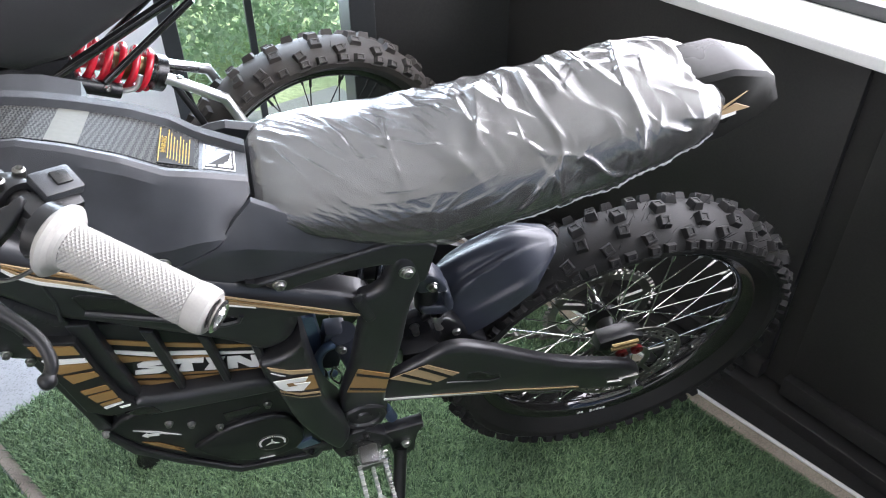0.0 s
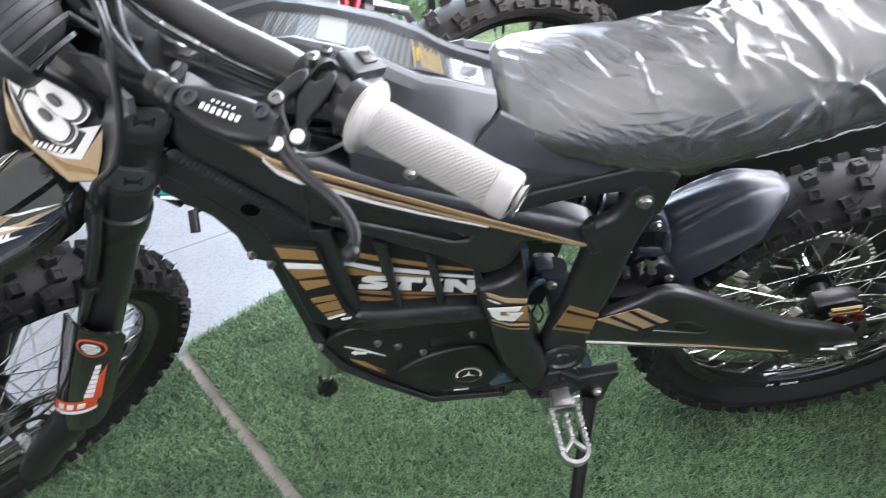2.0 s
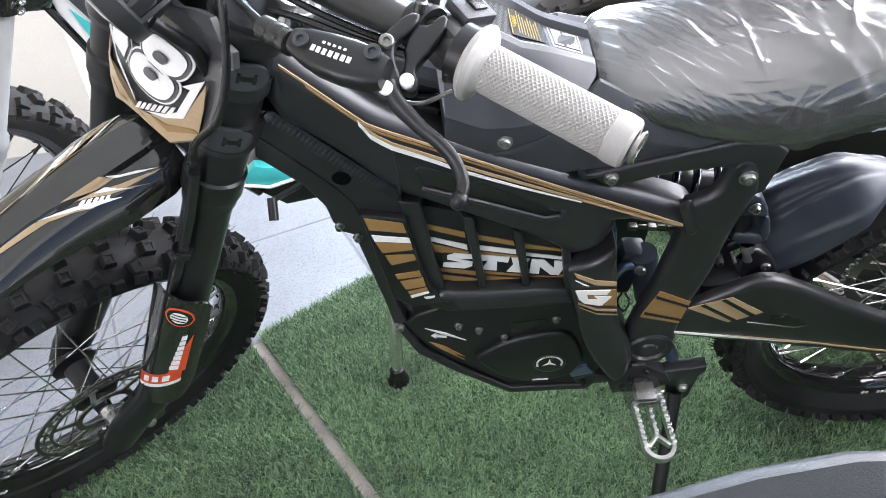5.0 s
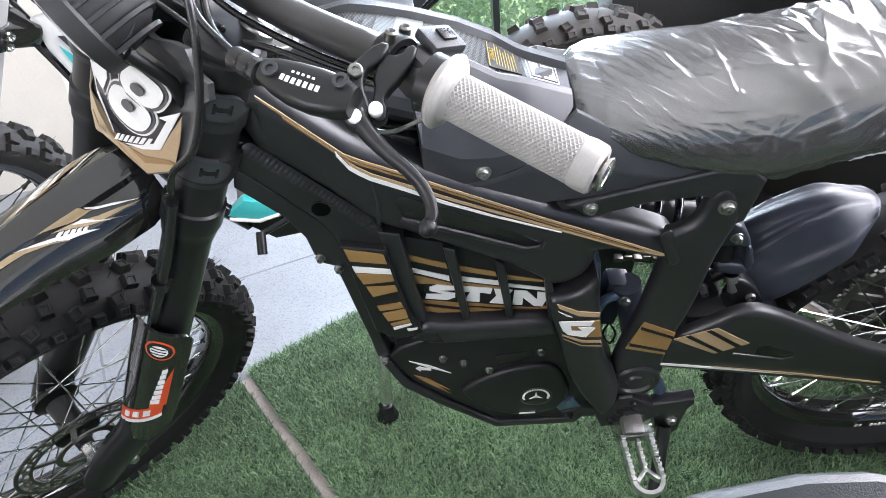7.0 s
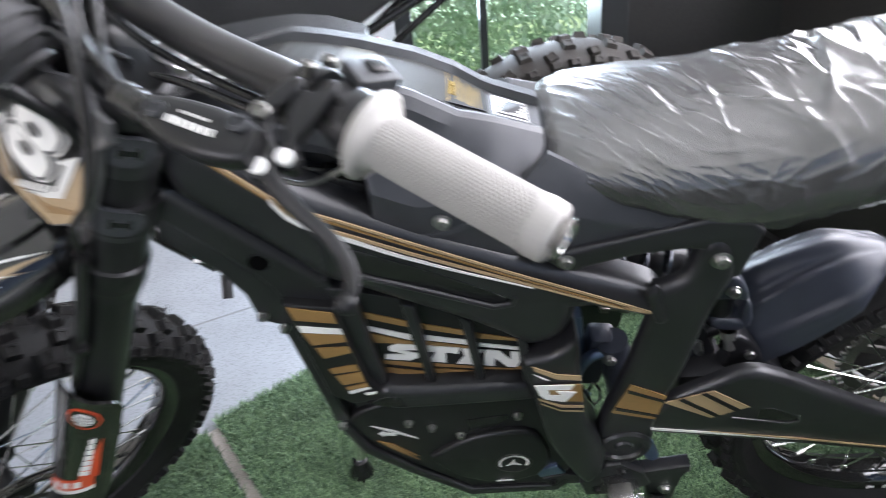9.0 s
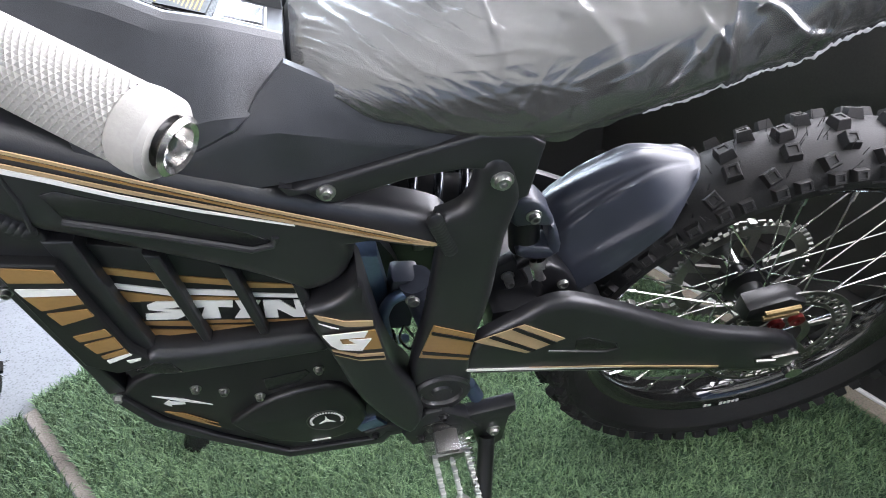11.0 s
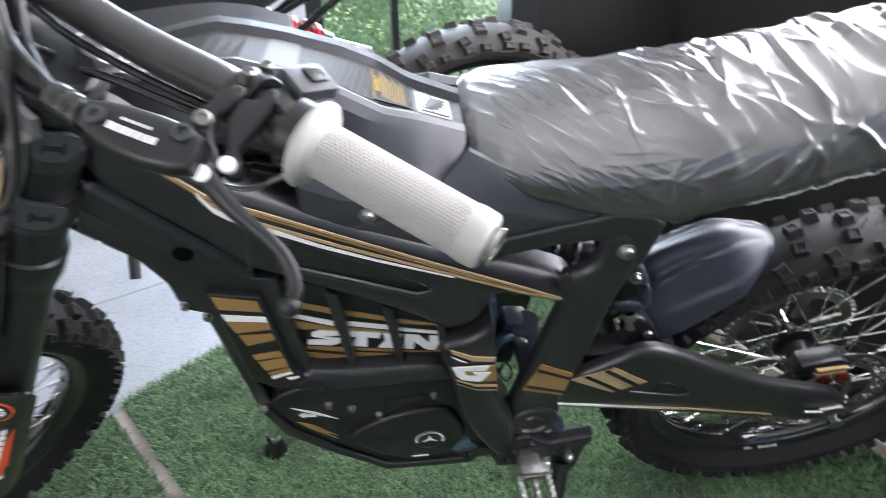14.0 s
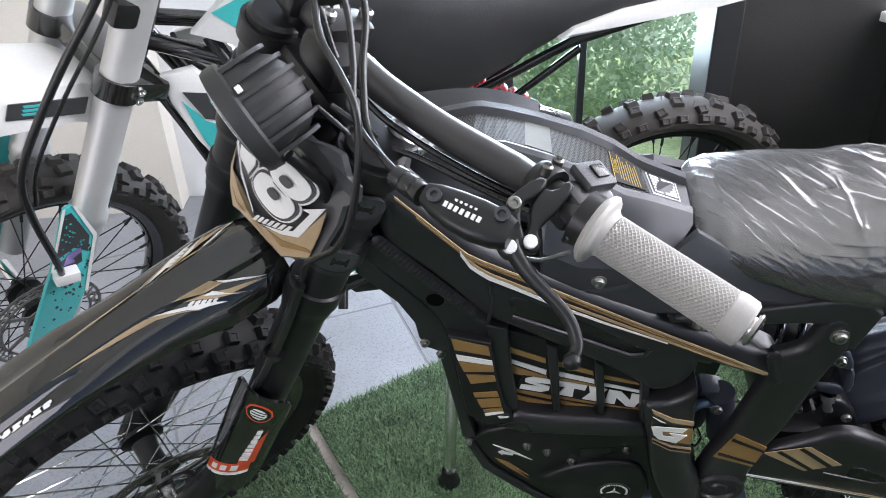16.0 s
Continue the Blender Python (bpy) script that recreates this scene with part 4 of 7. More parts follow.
# graphics on the facet ahead of the first strut
part("front_facet", plate([(-0.795, 0.714), (-0.748, 0.702), (-0.743, 0.644), (-0.733, 0.577), (-0.717, 0.549), (-0.756, 0.541), (-0.779, 0.562)], -0.080, -0.1115, 0.003), M_SATIN, bike)
FACET = (([(-0.791, 0.711), (-0.751, 0.699), (-0.749, 0.683), (-0.788, 0.692)], M_GOLD), ([(-0.787, 0.683), (-0.747, 0.674), (-0.746, 0.666), (-0.785, 0.673)], M_DEC), ([(-0.785, 0.672), (-0.746, 0.665), (-0.745, 0.654), (-0.779, 0.652)], M_GOLD),
         ([(-0.777, 0.647), (-0.745, 0.646), (-0.743, 0.636), (-0.772, 0.629)], M_GOLD), ([(-0.770, 0.611), (-0.742, 0.615), (-0.740, 0.605), (-0.768, 0.602)], M_GOLD), ([(-0.766, 0.597), (-0.739, 0.602), (-0.737, 0.585), (-0.761, 0.581)], M_GOLD),
         ([(-0.759, 0.576), (-0.736, 0.582), (-0.735, 0.575), (-0.758, 0.571)], M_GOLD), ([(-0.757, 0.568), (-0.735, 0.574), (-0.734, 0.571), (-0.756, 0.563)], M_DEC), ([(-0.741, 0.563), (-0.728, 0.564), (-0.729, 0.561), (-0.739, 0.559)], M_DEC))
for pts, m in FACET:
    decal(bike, "stripe", pts, -0.1118, m)
# struts across the case
for pts, y in (([(-0.754, 0.722), (-0.731, 0.716), (-0.724, 0.622), (-0.715, 0.550), (-0.734, 0.550), (-0.744, 0.635)], -0.102), ([(-0.688, 0.690), (-0.675, 0.684), (-0.665, 0.548), (-0.673, 0.548)], -0.101),
               ([(-0.633, 0.664), (-0.622, 0.655), (-0.611, 0.546), (-0.620, 0.546)], -0.101), ([(-0.578, 0.632), (-0.568, 0.626), (-0.560, 0.544), (-0.570, 0.544)], -0.106)):
    part("strut", plate(pts, -0.078, y, 0.003), M_FRAME, bike)
part("lower_rail", plate(soft([(-0.727, 0.560), (-0.716, 0.566), (-0.701, 0.559), (-0.572, 0.556), (-0.562, 0.548), (-0.556, 0.527), (-0.566, 0.523), (-0.700, 0.522), (-0.719, 0.524), (-0.740, 0.545)]), -0.074, -0.112, 0.009), M_FRAME, bike)
# arrow recess shown by a raised dark plate, its shade in the colour
part("arrow_recess_shade", slab(B(), [(-0.740, 0.543), (-0.719, 0.553), (-0.706, 0.549), (-0.699, 0.531), (-0.726, 0.535)], -0.100, -0.1128, 0.001), M_CABLE, bike)
# lower body with the motor cover
part("lower_body", plate([(-0.776, 0.480), (-0.757, 0.500), (-0.700, 0.525), (-0.556, 0.525), (-0.534, 0.406), (-0.500, 0.360), (-0.515, 0.322), (-0.531, 0.300), (-0.637, 0.302), (-0.707, 0.371), (-0.748, 0.418), (-0.764, 0.450)], 0.088, -0.096, 0.005), M_SATIN, bike)
SKID = [(-0.784, 0.474), (-0.774, 0.480), (-0.754, 0.424), (-0.707, 0.370), (-0.637, 0.302), (-0.531, 0.300), (-0.518, 0.318), (-0.508, 0.312), (-0.524, 0.286), (-0.640, 0.288), (-0.716, 0.360), (-0.764, 0.414)]
for y0, y1 in ((-0.074, -0.1005), (0.074, 0.1005)):
    part("skid_rail", plate(SKID, y0, y1, 0.003), M_FRAME, bike)
cover = part("motor_cover", plate(soft([(-0.690, 0.394), (-0.673, 0.411), (-0.641, 0.436), (-0.600, 0.449), (-0.561, 0.448), (-0.544, 0.416), (-0.534, 0.371), (-0.556, 0.327), (-0.637, 0.327)]), -0.084, -0.1045, 0.006), M_SATIN, bike, "black motor cover with a round badge")
BX, BZ = -0.583, 0.376
part("round_badge", lathe(B(), [(0.0225, 0.0002), (0.0225, 0.001), (0.0218, 0.001), (0.0218, 0.0002)], (BX, -0.1045, BZ), (0, -1, 0), 40, True), M_STEEL, cover, "thin grey ring badge")
bm = B()
for a in (90, 210, 330):
    c, s = math.cos(radians(a)), math.sin(radians(a))
    slab(bm, [(BX + 0.011 * c, BZ + 0.011 * s), (BX - 0.0022 * s, BZ + 0.0022 * c), (BX + 0.0022 * s, BZ - 0.0022 * c)], -0.1047, -0.1055)
for k in range(22):
    a = radians(200 - k * 10.5)
    c, s = math.cos(a), math.sin(a)
    box(bm, (BX + 0.0175 * c, -0.1051, BZ + 0.0175 * s), (0.0016, 0.0008, 0.003), Matrix.Rotation(-a + math.pi / 2, 4, "Y"))
part("badge_marks", bm, M_DEC, cover, "tiny white printed marks")
decal(cover, "printed_bar", [(-0.606, 0.334), (-0.584, 0.334), (-0.584, 0.332), (-0.606, 0.332)], -0.1047, M_DEC)
# no hollow here: a thin dark plate paints the recess's shade
part("side_recess_shade", slab(B(), [(-0.636, 0.470), (-0.590, 0.476), (-0.587, 0.469), (-0.604, 0.452), (-0.635, 0.446)], -0.094, -0.0972, 0.001), M_CABLE, bike)
part("coolant_plate", slab(B(), [(-0.556, 0.338), (-0.528, 0.352), (-0.516, 0.330), (-0.548, 0.322)], -0.070, -0.100, 0.003), M_BLUE, bike)
decal(bike, "stripe", [(-0.749, 0.471), (-0.723, 0.458), (-0.696, 0.436), (-0.726, 0.454)], -0.0963, M_DEC)
decal(bike, "arrow_mark", [(-0.742, 0.453), (-0.735, 0.458), (-0.735, 0.455), (-0.722, 0.450), (-0.722, 0.446), (-0.736, 0.449), (-0.736, 0.445)], -0.0963, M_DEC)
for k in range(2):
    decal(bike, "stripe", [(-0.746 + 0.010 * k, 0.437 - 0.013 * k), (-0.728 + 0.006 * k, 0.427 - 0.012 * k), (-0.700, 0.394 - 0.009 * k), (-0.738 + 0.010 * k, 0.426 - 0.012 * k)], -0.0963, M_GOLD)
for x, z, y in ((-0.780, 0.477, -0.096), (-0.704, 0.473, -0.0965), (-0.678, 0.460, -0.0965), (-0.645, 0.440, -0.0970), (-0.577, 0.475, -0.0970), (-0.806, 0.662, -0.0950), (-0.823, 0.682, -0.0950)):
    bolt(bike, (x, y, z), 0.0062)

# wordmark block and gold bands on the rear legs
decal(bike, "gold_band", [(-0.564, 0.600), (-0.539, 0.584), (-0.513, 0.578), (-0.513, 0.570), (-0.538, 0.575), (-0.561, 0.592)], -0.1183, M_TAN)
decal(bike, "gold_band", [(-0.558, 0.565), (-0.512, 0.563), (-0.508, 0.530), (-0.533, 0.533), (-0.556, 0.547)], -0.1183, M_GOLD)
decal(bike, "gold_band", [(-0.556, 0.541), (-0.532, 0.525), (-0.507, 0.521), (-0.506, 0.509), (-0.531, 0.513), (-0.554, 0.530)], -0.1183, M_TAN)
decal(bike, "dark_line", [(-0.555, 0.537), (-0.532, 0.521), (-0.507, 0.517), (-0.507, 0.514), (-0.532, 0.518), (-0.554, 0.534)], -0.1197, M_SATIN)
decal(bike, "white_line", [(-0.562, 0.586), (-0.545, 0.573), (-0.552, 0.576)], -0.1183, M_DEC)
for pts in ([(-0.561, 0.568), (-0.519, 0.565), (-0.523, 0.556), (-0.548, 0.559)], [(-0.561, 0.567), (-0.547, 0.560), (-0.544, 0.546), (-0.555, 0.549)], [(-0.556, 0.551), (-0.543, 0.548), (-0.529, 0.546), (-0.529, 0.534), (-0.549, 0.541)], [(-0.538, 0.555), (-0.517, 0.551), (-0.528, 0.533), (-0.531, 0.546)]):
    decal(bike, "wordmark_block", pts, -0.1200, M_DEC)
decal(bike, "gold_band", [(-0.455, 0.538), (-0.413, 0.511), (-0.420, 0.464), (-0.472, 0.484)], -0.1068, M_GOLD)
for q in (0.16, 0.78):
    a0, b0 = Vector((-0.455, 0.538)).lerp(Vector((-0.472, 0.484)), q), Vector((-0.413, 0.511)).lerp(Vector((-0.420, 0.464)), q)
    decal(bike, "dark_line", [tuple(a0), tuple(b0), (b0.x, b0.y - 0.004), (a0.x, a0.y - 0.005)], -0.1082, M_SATIN)

# swingarm and pivot
SWING = [(-0.430, 0.436), (-0.422, 0.480), (-0.383, 0.507), (-0.362, 0.520), (-0.340, 0.536), (-0.317, 0.538), (-0.297, 0.530), (-0.255, 0.505), (-0.195, 0.465), (-0.138, 0.431), (-0.060, 0.403),
         (-0.031, 0.391), (-0.004, 0.368), (0.004, 0.340), (-0.002, 0.316), (-0.030, 0.318), (-0.104, 0.338), (-0.240, 0.376), (-0.361, 0.409), (-0.425, 0.424)]


def swing_side(s):
    arm = part("swingarm", plate(soft(SWING), s * 0.088, s * 0.1045, 0.011, 5), M_FRAME, bike, "black alloy swingarm with a gold stripe")
    if s < 0:
        decal(arm, "gold_patch", [(-0.413, 0.494), (-0.361, 0.512), (-0.314, 0.474), (-0.355, 0.456)], -0.1047, M_TAN)
        decal(arm, "dark_line", [(-0.398, 0.499), (-0.350, 0.459), (-0.345, 0.461), (-0.393, 0.501)], -0.1060, M_SATIN)
        decal(arm, "dark_line", [(-0.374, 0.508), (-0.328, 0.467), (-0.323, 0.470), (-0.369, 0.510)], -0.1060, M_SATIN)
        decal(arm, "white_stripe", [(-0.421, 0.441), (-0.376, 0.430), (-0.237, 0.3935), (-0.237, 0.3915), (-0.376, 0.426), (-0.421, 0.437)], -0.1047, M_DEC)
        decal(arm, "gold_stripe", [(-0.350, 0.4250), (-0.237, 0.396), (-0.109, 0.3575), (-0.109, 0.3545), (-0.237, 0.3925)], -0.1050, M_TAN)
        # slot's shade painted as a thin dark plate on the arm
        part("slot", slab(B(), [(-0.300, 0.466), (-0.285, 0.466), (-0.254, 0.446), (-0.249, 0.436), (-0.262, 0.434), (-0.300, 0.446)], -0.1035, -0.1050, 0.0005), M_CABLE, arm)
        part("slot_lip", sweep(B(), [(-0.330, -0.1048, 0.452), (-0.262, -0.1050, 0.432), (-0.248, -0.1050, 0.436), (-0.252, -0.1048, 0.447)], 0.0016, 8), M_FRAME, arm)
        part("chain_adjuster", slab(B(), [(-0.042, 0.361), (-0.009, 0.364), (-0.005, 0.354), (-0.010, 0.337), (-0.030, 0.340), (-0.041, 0.348)], -0.103, -0.110, 0.003), M_STEEL, arm, "cast alloy chain adjuster")
        part("adjuster_screw", rod(B(), (-0.064, -0.109, 0.360), (-0.038, -0.109, 0.356), 0.003, 8), M_STEEL, arm)


both(swing_side)
part("swingarm_bridge", box(B(), (-0.36, 0, 0.46), (0.06, 0.15, 0.07), None, 0.012), M_FRAME, bike)
part("pivot_cap", lathe(B(), [(0, 0.003), (0.010, 0.003), (0.012, 0.000), (0.022, 0.000), (0.024, 0.004), (0.030, 0.004), (0.033, 0.001), (0.033, -0.006)], (-0.450, -0.1075, 0.405), (0, -1, 0), 40), M_FRAME, bike)
part("rear_axle", rod(B(), (0, -0.112, 0.317), (0, 0.112, 0.317), 0.011, 16), M_CHROME, bike)

# rear caliper with brass and red fittings
cal = part("rear_brake_caliper", slab(B(), [(-0.070, 0.412), (-0.020, 0.424), (0.006, 0.410), (0.004, 0.385), (-0.030, 0.376), (-0.070, 0.388)], -0.070, -0.040, 0.006), M_SATIN, bike, "black brake caliper with brass and red fittings")
for z in (0.405, 0.415):
    part("brass_pin", rod(B(), (-0.055, -0.079, z), (-0.012, -0.079, z + 0.004), 0.0035, 8), M_BRASS, cal)
part("red_ring", lathe(B(), [(0.004, 0), (0.010, 0), (0.010, 0.006), (0.004, 0.006)], (-0.030, -0.074, 0.383), (0, -1, 0), 20, True), M_RED, cal)
part("red_ring", lathe(B(), [(0.004, 0), (0.010, 0), (0.010, 0.006), (0.004, 0.006)], (-0.005, -0.074, 0.388), (0, -1, 0), 20, True), M_RED, cal)

# chain on the far side, link by link
link_a = part("chain_link", box(B(), (0, 0, 0), (0.013, 0.003, 0.009), None, 0.0012), M_STEEL, bike)
link_b = part("chain_link", box(B(), (0, 0, 0), (0.012, 0.010, 0.009), None, 0.0012), M_STEEL, bike)
for za, zb, n in ((0.470, 0.420, 34), (0.395, 0.216, 34)):
    for i in range(n):
        t = i / (n - 1)
        base = link_a if i % 2 else link_b
        o = base if za > 0.45 and i < 2 else new("chain_link", base.data)
        o.parent = bike
        o.matrix_basis = pose(-0.45 + 0.45 * t, 0.0555, za + (zb - za) * t, 0, math.degrees(math.atan2(za - zb, 0.45)), 0)

# rear mudguard over the tyre
def hugger():
    bm = B()
    secs = []
    n = 18
    low = spline([(-0.302, 0, 0.494), (-0.264, 0, 0.518), (-0.229, 0, 0.551), (-0.198, 0, 0.586), (-0.170, 0, 0.612)], n)
    top = spline([(-0.352, 0, 0.545), (-0.328, 0, 0.575), (-0.279, 0, 0.607), (-0.221, 0, 0.628), (-0.160, 0, 0.616)], n)
    for i in range(n):
        u = i / (n - 1)
        ed, tp = low[i], top[i]
        w = 0.062 - 0.004 * u - (0.032 * max(u - 0.70, 0) / 0.30)
        swell = math.sin(math.pi * min(max(u * 1.12 - 0.06, 0), 1))
        ring = []
        for k in range(61):
            a = -1 + 2 * k / 60
            q = abs(a)
            f = 1 - q ** 1.7
            qr, qe = (0.76 - 1.04 * u if u < 0.25 else 0.50 - 0.16 * (u - 0.25)), 0.80 + 0.16 * u
            ridge = 0.0052 * swell * (max(0, 1 - (qr - q) / 0.07) if q < qr else max(0, 1 - (q - qr) / 0.30) ** 1.3)
            ridge += 0.0040 * swell * (max(0, 1 - (qe - q) / 0.10) if q < qe else max(0, 1 - (q - qe) / 0.08)) - 0.0016 * swell * max(0, 1 - abs(q - qr + 0.13) / 0.07)
            ring.append(Vector((ed.x + (tp.x - ed.x) * f - 0.5 * ridge, math.copysign(q * w + 0.7 * ridge, a), ed.z + (tp.z - ed.z) * f + ridge)))
        secs.append(ring + [p + Vector((0.003, 0, -0.004)) for p in ring[::-1]])
    loft(bm, secs)
    return bm


part("rear_mudguard", hugger(), M_HUGGER, bike, "matt blue-black plastic rear mudguard with raised ribs", None, 50)
part("mudguard_bracket", plate(soft([(-0.346, 0.486), (-0.327, 0.502), (-0.337, 0.532), (-0.331, 0.553), (-0.303, 0.529), (-0.288, 0.498), (-0.250, 0.463), (-0.290, 0.462)]), -0.040, -0.062, 0.005), M_FRAME, bike)
bolt(bike, (-0.309, -0.060, 0.514), 0.0095)
# suspension linkage and shock
for pts in ([(-0.369, 0.606), (-0.370, 0.636), (-0.362, 0.645), (-0.346, 0.642), (-0.330, 0.620), (-0.324, 0.599), (-0.345, 0.606)], [(-0.331, 0.604), (-0.322, 0.600), (-0.312, 0.560), (-0.324, 0.552), (-0.327, 0.566)],
            [(-0.362, 0.573), (-0.345, 0.573), (-0.322, 0.567), (-0.318, 0.554), (-0.332, 0.549), (-0.360, 0.558)]):
    part("linkage_yoke", plate(soft(pts), -0.030, -0.056, 0.005), M_HUGGER, bike)
part("linkage_pin", rod(B(), (-0.348, -0.036, 0.556), (-0.352, -0.036, 0.612), 0.0165, 20), M_SATIN, bike)
part("linkage_stud", lathe(B(), [(0.009, 0), (0.009, 0.010), (0.006, 0.012), (0.006, 0.026), (0, 0.027)], (-0.337, -0.052, 0.550), (0.15, -0.3, -1), 16), M_BOLT, bike)
part("linkage_rod", sweep(B(), [(-0.420, -0.035, 0.500), (-0.372, -0.035, 0.515), (-0.330, -0.035, 0.545)], 0.010, 12), M_SATIN, bike)
part("linkage_plate", slab(B(), [(-0.385, 0.530), (-0.360, 0.545), (-0.340, 0.500), (-0.352, 0.470), (-0.372, 0.470), (-0.390, 0.500)], -0.03, -0.045, 0.004), M_FRAME, bike)
for x, y, z, r in ((-0.348, -0.058, 0.624, 0.0085), (-0.366, -0.046, 0.520, 0.008), (-0.352, -0.046, 0.485, 0.007)):
    bolt(bike, (x, y, z), r, h=0.014 if z < 0.6 else 0.007)
part("shock_body", rod(B(), (-0.58, 0, 0.640), (-0.35, 0, 0.600), 0.019, 20), M_SATIN, bike)
pts = []
for i in range(150):
    t = i / 149
    a = 2 * math.pi * 7 * t
    c = Vector((-0.56, 0, 0.637)).lerp(Vector((-0.385, 0, 0.606)), t)
    pts.append(c + Vector((0.005 * math.cos(a), 0.036 * math.sin(a), 0.036 * math.cos(a))))
part("shock_spring", sweep(B(), pts, 0.0050, 10), M_COIL, bike, "gloss black coil spring")

# rear brake cylinder and hose between the frame legs
part("brake_cylinder", rod(B(), (-0.466, -0.052, 0.545), (-0.446, -0.052, 0.448), 0.0180, 20), M_HUGGER, bike, "dark brake cylinder")
part("cylinder_block", box(B(), (-0.482, -0.040, 0.505), (0.030, 0.030, 0.085), pose(0, 0, 0, 0, 10, 0), 0.006), M_HUGGER, bike)
part("cylinder_tip", rod(B(), (-0.447, -0.054, 0.455), (-0.441, -0.054, 0.432), 0.010, 14), M_BOLT, bike)
bolt(bike, (-0.470, -0.068, 0.532), 0.0095)
# dark hose parts and plate coloured blue-grey to carry bluish window light
part("hose_elbow", sweep(B(), spline([(-0.465, -0.058, 0.532), (-0.490, -0.060, 0.528), (-0.503, -0.060, 0.500), (-0.502, -0.058, 0.458)], 16), 0.0065, 12), M_BLUE, bike, "bent metal hose pipe, bluish light put into its colour")
part("hose_fitting", rod(B(), (-0.502, -0.058, 0.458), (-0.500, -0.050, 0.430), 0.010, 12), M_CABLE, bike)
part("hose", sweep(B(), spline([(-0.500, -0.045, 0.430), (-0.493, -0.03, 0.405), (-0.480, -0.02, 0.390)], 10), 0.006, 10), M_BLUE, bike)
part("side_plate", slab(B(), [(-0.520, 0.585), (-0.500, 0.580), (-0.492, 0.500), (-0.500, 0.430), (-0.515, 0.500)], -0.02, -0.045, 0.003), M_BLUE, bike)
part("wire_clip", sweep(B(), spline([(-0.482, -0.055, 0.470), (-0.472, -0.058, 0.445), (-0.478, -0.058, 0.425), (-0.488, -0.056, 0.445), (-0.482, -0.055, 0.470)], 20), 0.0016, 6), M_CHROME, bike)
bolt(bike, (-0.464, -0.052, 0.528), 0.0065)
for k in range(3):
    part("wire", sweep(B(), spline([(-0.53, 0.0 + 0.015 * k, 0.60), (-0.50, 0.01 * k, 0.57 - 0.01 * k), (-0.44, 0.01 * k, 0.575), (-0.40, 0.02, 0.59 + 0.01 * k)], 16), 0.004, 8), M_CABLE, bike)

# foot peg, its bracket and the kickstand
part("peg_bracket", slab(B(), [(-0.500, 0.330), (-0.470, 0.372), (-0.452, 0.375), (-0.420, 0.345), (-0.408, 0.318), (-0.440, 0.296), (-0.490, 0.298)], -0.095, -0.116, 0.004), M_FRAME, bike)
# dark plate on the bracket paints the shade of its opening
part("bracket_window_shade", slab(B(), [(-0.474, 0.345), (-0.455, 0.352), (-0.440, 0.335), (-0.468, 0.322)], -0.1155, -0.1172, 0.0004), M_CABLE, bike)
for x, z in ((-0.478, 0.318), (-0.450, 0.362)):
    bolt(bike, (x, -0.116, z), 0.007, m=M_SATIN)
part("lower_lug", slab(B(), [(-0.545, 0.318), (-0.515, 0.328), (-0.490, 0.318), (-0.495, 0.300), (-0.540, 0.300)], -0.080, -0.100, 0.004), M_FRAME, bike)
bolt(bike, (-0.532, -0.1, 0.312), 0.006, m=M_SATIN)


def foot_peg():
    """An open steel peg reaching out to the left, with toothed edges."""
    bm = B()
    L, w, n = 0.088, 0.022, 18
    out = []
    for i in range(n):
        a = -math.pi / 2 + math.pi * i / (n - 1)
        out.append((L - w + w * math.cos(a), w * math.sin(a)))
    ring = [(0, -w)] + out + [(0, w)]
    inn = [(0.004, -w + 0.0055)] + [(L - w + (w - 0.0055) * math.cos(-math.pi / 2 + math.pi * i / (n - 1)), (w - 0.0055) * math.sin(-math.pi / 2 + math.pi * i / (n - 1))) for i in range(n)] + [(0.004, w - 0.0055)]
    m = len(ring)
    rows = [[bm.verts.new((p[0], p[1], z)) for p in o] for o, z in ((ring, 0), (ring, -0.014), (inn, -0.014), (inn, 0))]
    for r0, r1 in zip(rows, rows[1:] + rows[:1]):
        for k in range(m):
            bm.faces.new((r0[k], r0[(k + 1) % m], r1[(k + 1) % m], r1[k]))
    for side in (-1, 1):
        for k in range(8):
            box(bm, (0.006 + k * 0.0085, side * (w - 0.0027), 0.002), (0.0045, 0.0062, 0.006), None, 0.001)
    box(bm, (0.032, 0, -0.006), (0.05, 0.005, 0.012), None, 0.001)
    for k in range(4):
        box(bm, (0.014 + k * 0.011, 0, 0.001), (0.004, 0.006, 0.005), None, 0.001)
    for s in (-1, 1):
        box(bm, (0.060, s * 0.0075, -0.006), (0.022, 0.005, 0.012), Matrix.Rotation(s * 0.75, 4, "Z"), 0.001)
    return bm


PEG = Matrix.Translation((-0.447, -0.142, 0.322)) @ Matrix(((0.06, 0.998, 0, 0), (-0.998, 0.06, 0, 0), (-0.02, 0, 1, 0), (0, 0, 0, 1)))
part("foot_peg", foot_peg(), M_ALU, bike, "toothed open alloy foot peg", PEG)
part("peg_mount", box(B(), (-0.449, -0.126, 0.318), (0.028, 0.036, 0.022), None, 0.004), M_STEEL, bike, "steel peg mount in clear film")
part("peg_film", box(B(), (-0.452, -0.130, 0.322), (0.048, 0.036, 0.036), pose(0, 0, 0, 8, 12, 10), 0.008), M_FILM_THIN, bike, "crumpled clear film round the peg mount")
part("peg_spring", sweep(B(), [Vector((-0.424 + 0.005 * math.cos(k * 0.9), -0.125 - 0.0009 * k, 0.312 + 0.005 * math.sin(k * 0.9))) for k in range(46)], 0.0011, 6), M_CHROME, bike)
